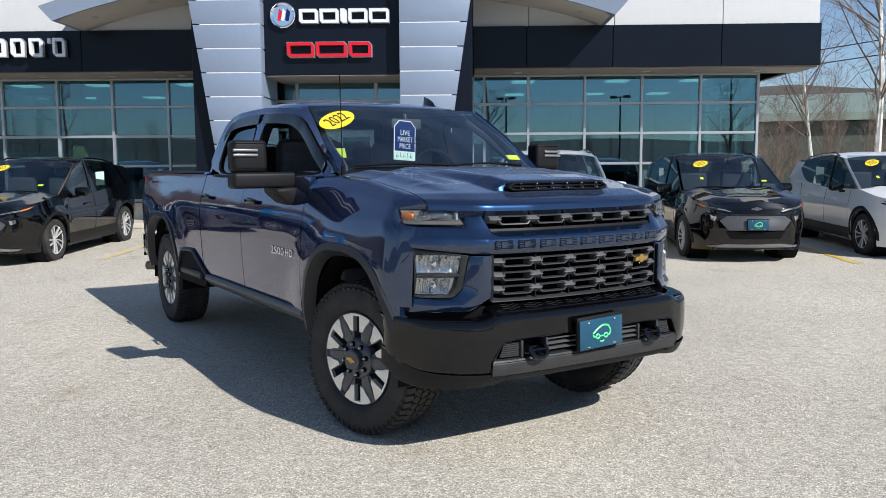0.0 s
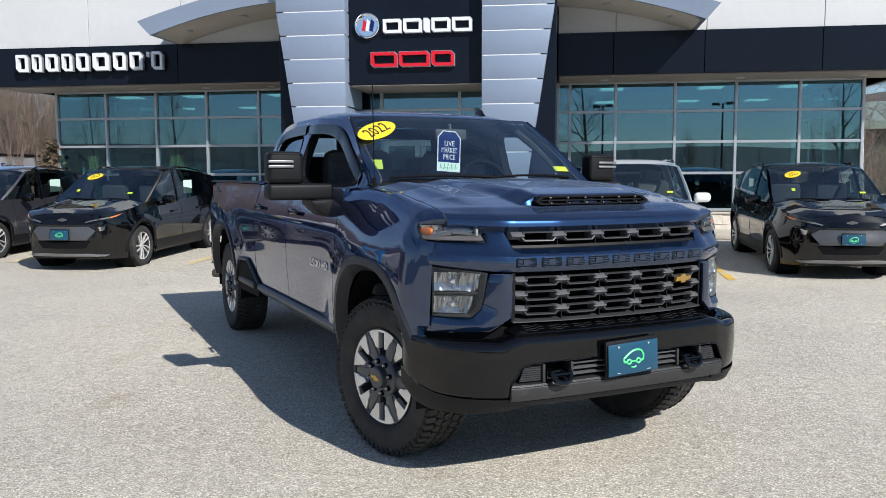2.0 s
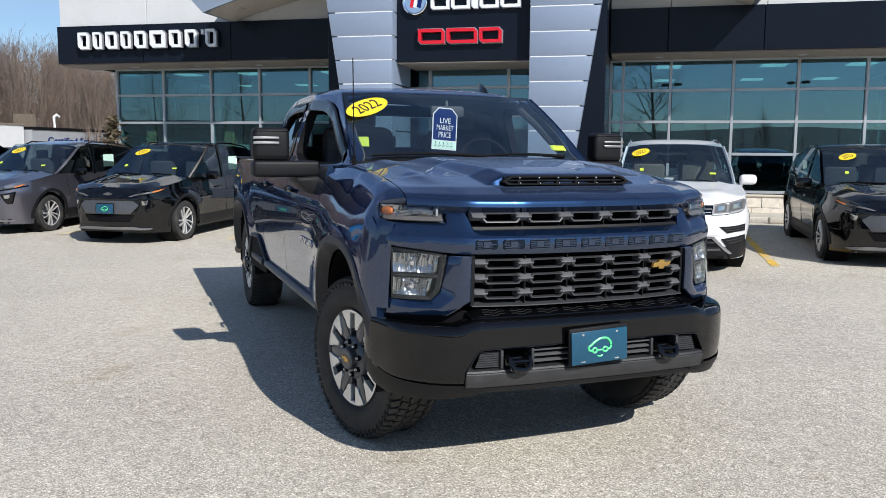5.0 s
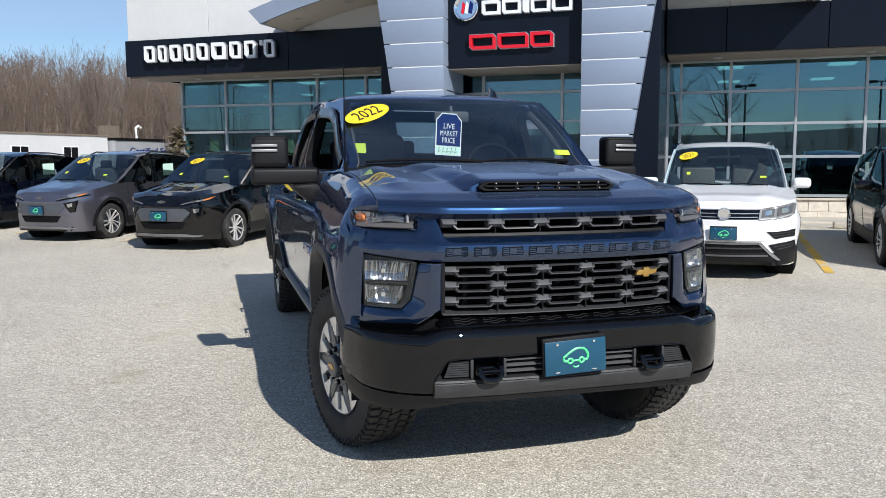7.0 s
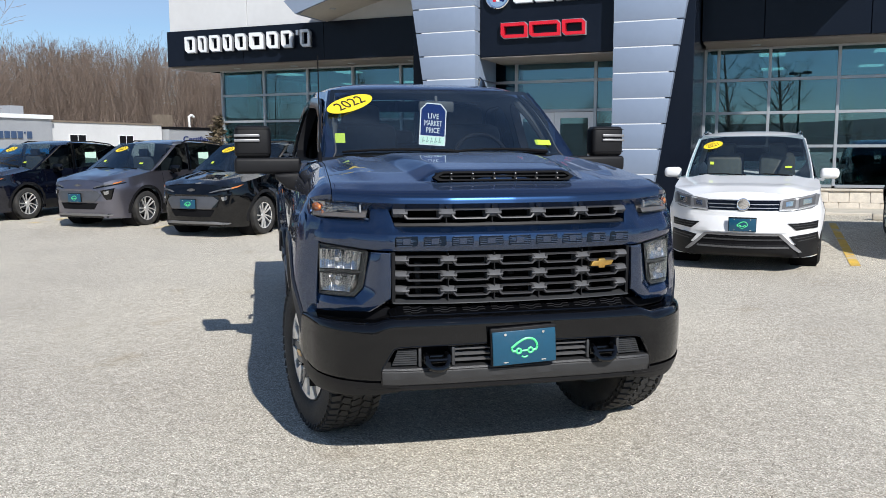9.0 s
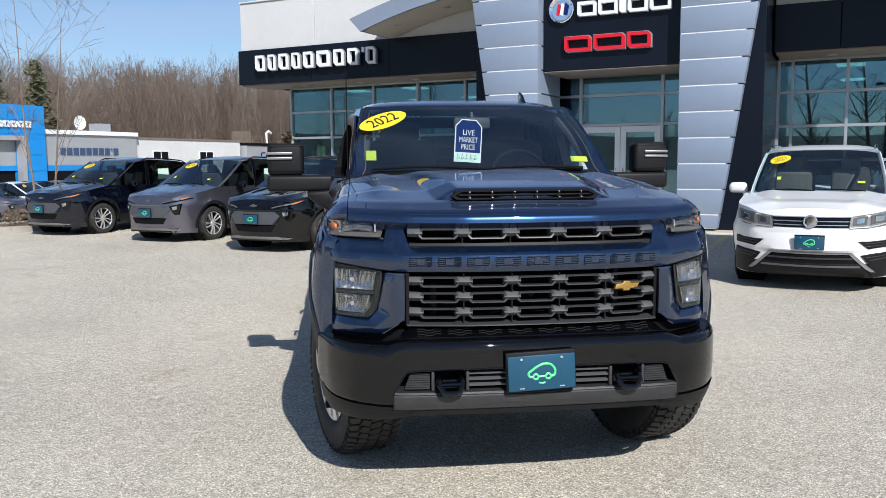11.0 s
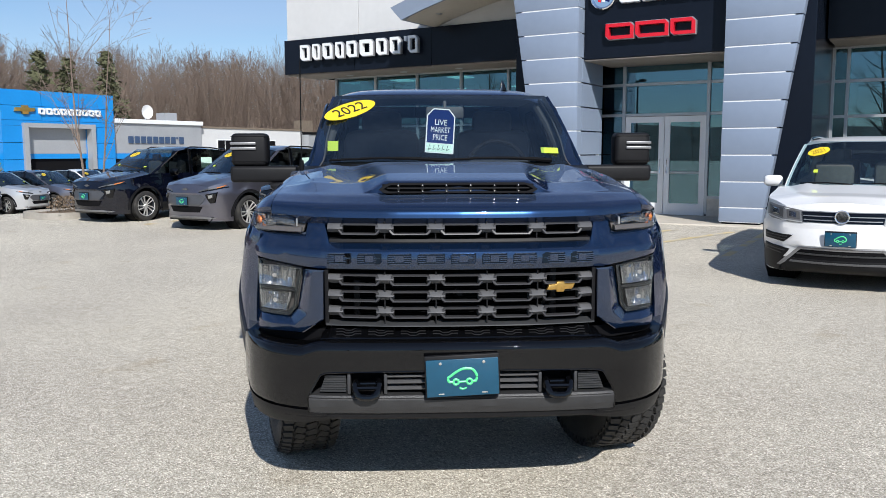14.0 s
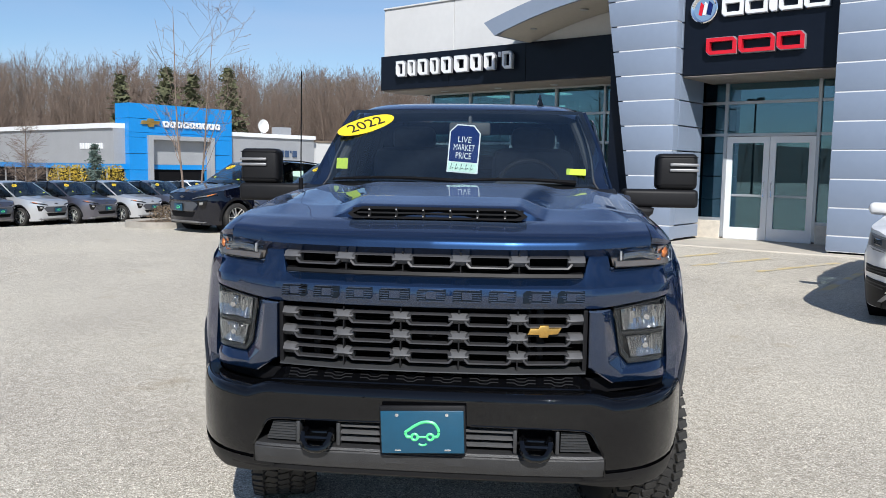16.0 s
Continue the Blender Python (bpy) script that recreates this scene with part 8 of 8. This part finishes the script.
    grid(bm, rr)
    part("roof_fin", bm, "black", truck)
    # ---------- stickers and tag on the screen
    tilt = math.degrees(math.atan2(0.62, 0.425))

    def on_screen(u, v, spin=0.0, lift=0.004):
        p = Vector(ws(u, v))
        n = Vector((0, -0.425, 0.62)).normalized()
        return Matrix.Translation(p + n * lift) @ pose(0, 0, 0, -tilt, 0, 0) @ pose(0, 0, 0, 0, -spin, 0)
    oval_sticker(truck, on_screen(-0.81, 0.71, 34, 0.009), "2022", 0.35, 1.35)
    bm = bmesh.new()
    box(bm, (0, 0, 0), (0.062, 0.002, 0.062))
    part("lime_note", bm, "lime", truck, "lime square note on the screen", m=Matrix.Translation((-0.655, 1.665, 1.58)) @ pose(0, 0, 0, -20, 0, 0))
    bm = bmesh.new()
    box(bm, (0, 0, 0), (0.10, 0.002, 0.055))
    part("lime_note", bm, "lime", truck, m=on_screen(0.80, 0.15, -3))
    tagm = Matrix.Translation((-0.011, 1.985, 1.652)) @ pose(0, 0, 0, -4, 4, 3) @ Matrix.Diagonal((0.90, 1, 0.90, 1))
    bm = bmesh.new()
    prism(bm, [(-0.10, -0.13), (0.10, -0.13), (0.10, 0.13), (0.055, 0.18), (-0.055, 0.18), (-0.10, 0.13)], xz, 0.0, 0.003)
    tg = part("price_tag", bm, "letter", truck, "blue hanging price tag with white lettering", m=tagm)
    bm = bmesh.new()
    prism(bm, [(-0.092, -0.06), (0.092, -0.06), (0.092, 0.127), (0.052, 0.172), (-0.052, 0.172), (-0.092, 0.127)], xz, -0.002, 0.001)
    part("tag_field", bm, "tag_blue", tg)
    bm = bmesh.new()
    prism(bm, [(-0.092, -0.122), (0.092, -0.122), (0.092, -0.064), (-0.092, -0.064)], xz, -0.002, 0.001)
    part("tag_price_field", bm, "tag_pale", tg)
    for i, w in enumerate(("LIVE", "MARKET", "PRICE")):
        text("tag_word", w, 0.056, 0.0008, "letter", tg, pose(0, -0.004, 0.082 - i * 0.052, 90, 0, 0), (0.085, 0.135, 0.10)[i])
    bm = bmesh.new()
    for k in range(5):
        tube(bm, [(-0.07 + k * 0.032, -0.004, -0.075), (-0.078 + k * 0.032, -0.004, -0.11), (-0.06 + k * 0.032, -0.004, -0.098)], 0.0028, 4)
    part("tag_scrawl", bm, "ink", tg)
    # ---------- wheels
    bm = bmesh.new()
    lathe(bm, [(-0.125, 0.262), (-0.125, 0.245), (-0.02, 0.225), (0.12, 0.24), (0.12, 0.262)], 48)
    lathe(bm, [(-0.055, 0.0), (-0.055, 0.17), (-0.03, 0.225), (-0.01, 0.23)], 48)
    wheel = part("wheel", bm, "alloy_dark", truck)
    bm = bmesh.new()
    lathe(bm, [(-0.115, 0.262), (-0.130, 0.272), (-0.142, 0.30), (-0.144, 0.35), (-0.138, 0.385), (-0.125, 0.408), (-0.105, 0.418), (0.105, 0.418), (0.125, 0.408), (0.14, 0.37), (0.14, 0.30), (0.115, 0.262)], 64)
    part("tyre", bm, "rubber", wheel, "black all-terrain tyre")
    bm = bmesh.new()
    n = 58
    for k in range(n):
        a = 2 * math.pi * k / n
        for row, (x, w, l, tw) in enumerate(((-0.112, 0.046, 0.033, 0.2), (-0.058, 0.048, 0.036, -0.4), (0.0, 0.048, 0.036, 0.35), (0.058, 0.048, 0.036, -0.4), (0.112, 0.046, 0.033, 0.2))):
            aa = a + (row % 2) * math.pi / n
            mm = pose(0, 0, 0, math.degrees(aa), 0, 0) @ Matrix.Translation((x, 0, 0.4185)) @ pose(0, 0, 0, 0, -18 if row == 0 else 18 if row == 4 else 0, math.degrees(tw))
            box(bm, (0, 0, 0), (w, l, 0.020), 0, mm)
        for s in (-1, 1):
            mm = pose(0, 0, 0, math.degrees(a), 0, 0) @ Matrix.Translation((s * 0.1365, 0, 0.388)) @ pose(0, 0, 0, 0, -s * 68, 0)
            box(bm, (0, 0, 0), (0.026, 0.030 if k % 2 else 0.022, 0.006), 0, mm)
    part("tread", bm, "rubber", wheel, "blocky tyre tread")
    def turned(r, q, a0):
        """Point at radius r, q aside of the spoke line at angle a0."""
        return r * math.cos(a0) - q * math.sin(a0), r * math.sin(a0) + q * math.cos(a0)
    for k in range(6):                   # six claw-shaped bright faces, each round a square-ended slot
        a0 = math.pi * k / 3 + 0.314
        bm = bmesh.new()
        arm = [(0.152, 0.0245), (0.241, 0.0245)]
        outer = [(0.2585 * math.cos(v), 0.2585 * math.sin(v)) for v in steps(0.445, 0.0, 5)]
        edge = [(0.156, 0.050), (0.190, 0.073), (0.222 * math.cos(0.415), 0.222 * math.sin(0.415))]
        right = [arm[0]] + edge + outer
        ring = right + [(r, -q) for r, q in reversed(right[:-1])] + [(arm[1][0], -arm[1][1]), arm[1]]
        prism(bm, [turned(r, q, a0) for r, q in ring], lambda p, q, d: (d, p, q), -0.130, -0.10, bevel=0.0025)
        part("rim_face", bm, "machined", wheel, "machined silver wheel face")
    bm = bmesh.new()
    for k in range(6):                   # dark spokes between the slots
        a0, a1 = math.pi * k / 3 + 0.314, math.pi * (k + 1) / 3 + 0.314
        arc = [(0.257 * math.cos(v), 0.257 * math.sin(v)) for v in steps(a0 + 0.10, a1 - 0.10, 5)]
        ring = [turned(0.062, 0.0255, a0), turned(0.242, 0.0255, a0)] + arc + [turned(0.242, -0.0255, a1), turned(0.062, -0.0255, a1)]
        prism(bm, ring, lambda p, q, d: (d, p, q), -0.121, -0.06, bevel=0.004)
        mid = (a0 + a1) / 2
        prism(bm, [turned(0.10, -0.030, mid), turned(0.235, -0.014, mid), turned(0.235, 0.014, mid), turned(0.10, 0.030, mid)], lambda p, q, d: (d, p, q), -0.126, -0.10, bevel=0.003)
    lathe(bm, [(-0.118, 0.262), (-0.132, 0.259), (-0.128, 0.252), (-0.09, 0.245)], 48)
    lathe(bm, [(-0.138, 0.0), (-0.138, 0.092), (-0.130, 0.108), (-0.118, 0.116), (-0.08, 0.118)], 40)
    part("rim_spoke", bm, "alloy_dark", wheel, "dark grey wheel spokes")
    for k in range(8):
        bm = bmesh.new()
        a = 2 * math.pi * (k + 0.5) / 8
        lathe(bm, [(-0.150, 0.0), (-0.150, 0.012), (-0.142, 0.015), (-0.13, 0.016)], 10, "X", (0, 0.086 * math.cos(a), 0.086 * math.sin(a)))
        nut = part("lug_nut", bm, "dark", wheel)
        bm = bmesh.new()
        lathe(bm, [(-0.160, 0.0), (-0.159, 0.005), (-0.150, 0.008), (-0.145, 0.008)], 8, "X", (0, 0.086 * math.cos(a), 0.086 * math.sin(a)))
        part("stud_cap", bm, "alloy", nut)
    bm = bmesh.new()
    lathe(bm, [(-0.172, 0.0), (-0.172, 0.050), (-0.166, 0.058), (-0.13, 0.064)], 28)
    hub = part("hub_cap", bm, "alloy_dark", wheel)
    bm = bmesh.new()
    prism(bm, [(-0.034, -0.008), (-0.012, -0.008), (-0.012, -0.015), (0.012, -0.015), (0.012, -0.008), (0.034, -0.008), (0.034, 0.008), (0.012, 0.008), (0.012, 0.015), (-0.012, 0.015), (-0.012, 0.008), (-0.034, 0.008)],
          lambda p, q, d: (d, p, q), -0.175, -0.170)
    part("hub_badge", bm, "gold", hub)
    wheel.matrix_basis = pose(-TX, FA, TR, 0, 0, 15.7) @ pose(0, 0, 0, 12, 0, 0)
    twin(wheel, truck, pose(-TX, RA, TR, 40, 0, 0))
    twin(wheel, truck, pose(TX, FA, TR, 0, 0, 195.7) @ pose(0, 0, 0, 70, 0, 0))
    twin(wheel, truck, pose(TX, RA, TR, 25, 0, 180))
    return truck


def hood_front(x):
    return front_y(x, 1.28) + 0.010


def hood_edge(y):
    return 0.812 - 0.022 * min(1, max(0, (y - 0.36) / 0.75))


def hood_at(x, y):
    """Height of the hood's edge at a true y."""
    f = hood_front(x)
    s = max(0.0, (y - f) / (1.34 - f))
    return hood_z(x, 0.205 + 1.055 * s)


def hood_z(x, y):
    """Height of the hood: a drooping lip, two outer creases and a raised middle."""
    a = abs(x)
    z = lerp(y, [(0.205, 1.271), (0.210, 1.293), (0.214, 1.300), (0.220, 1.306), (0.25, 1.322), (0.36, 1.360), (0.55, 1.404), (0.9, 1.447), (1.3, 1.47)])
    z += (0.014 - 0.042 * min(1.0, max(0.0, (y - 0.23) / 0.35))) * (a / 0.85) ** 4
    edge = lerp(y, [(0.33, 0.36), (0.7, 0.42), (1.3, 0.50)])
    up = lerp(y, [(0.384, 0.0), (0.390, 0.040), (0.41, 0.046), (0.46, 0.046), (0.9, 0.032), (1.3, 0.022)])
    t = min(1, max(0, (edge + 0.05 - a) / lerp(y, [(0.40, 0.12), (0.6, 0.15), (1.3, 0.17)])))
    z += up * t * t * (3 - 2 * t)
    z += 0.016 * math.exp(-((a - (0.66 - 0.02 * y)) / 0.07) ** 2) * min(1, max(0, (y - 0.4) / 0.25))
    return z


build_truck()
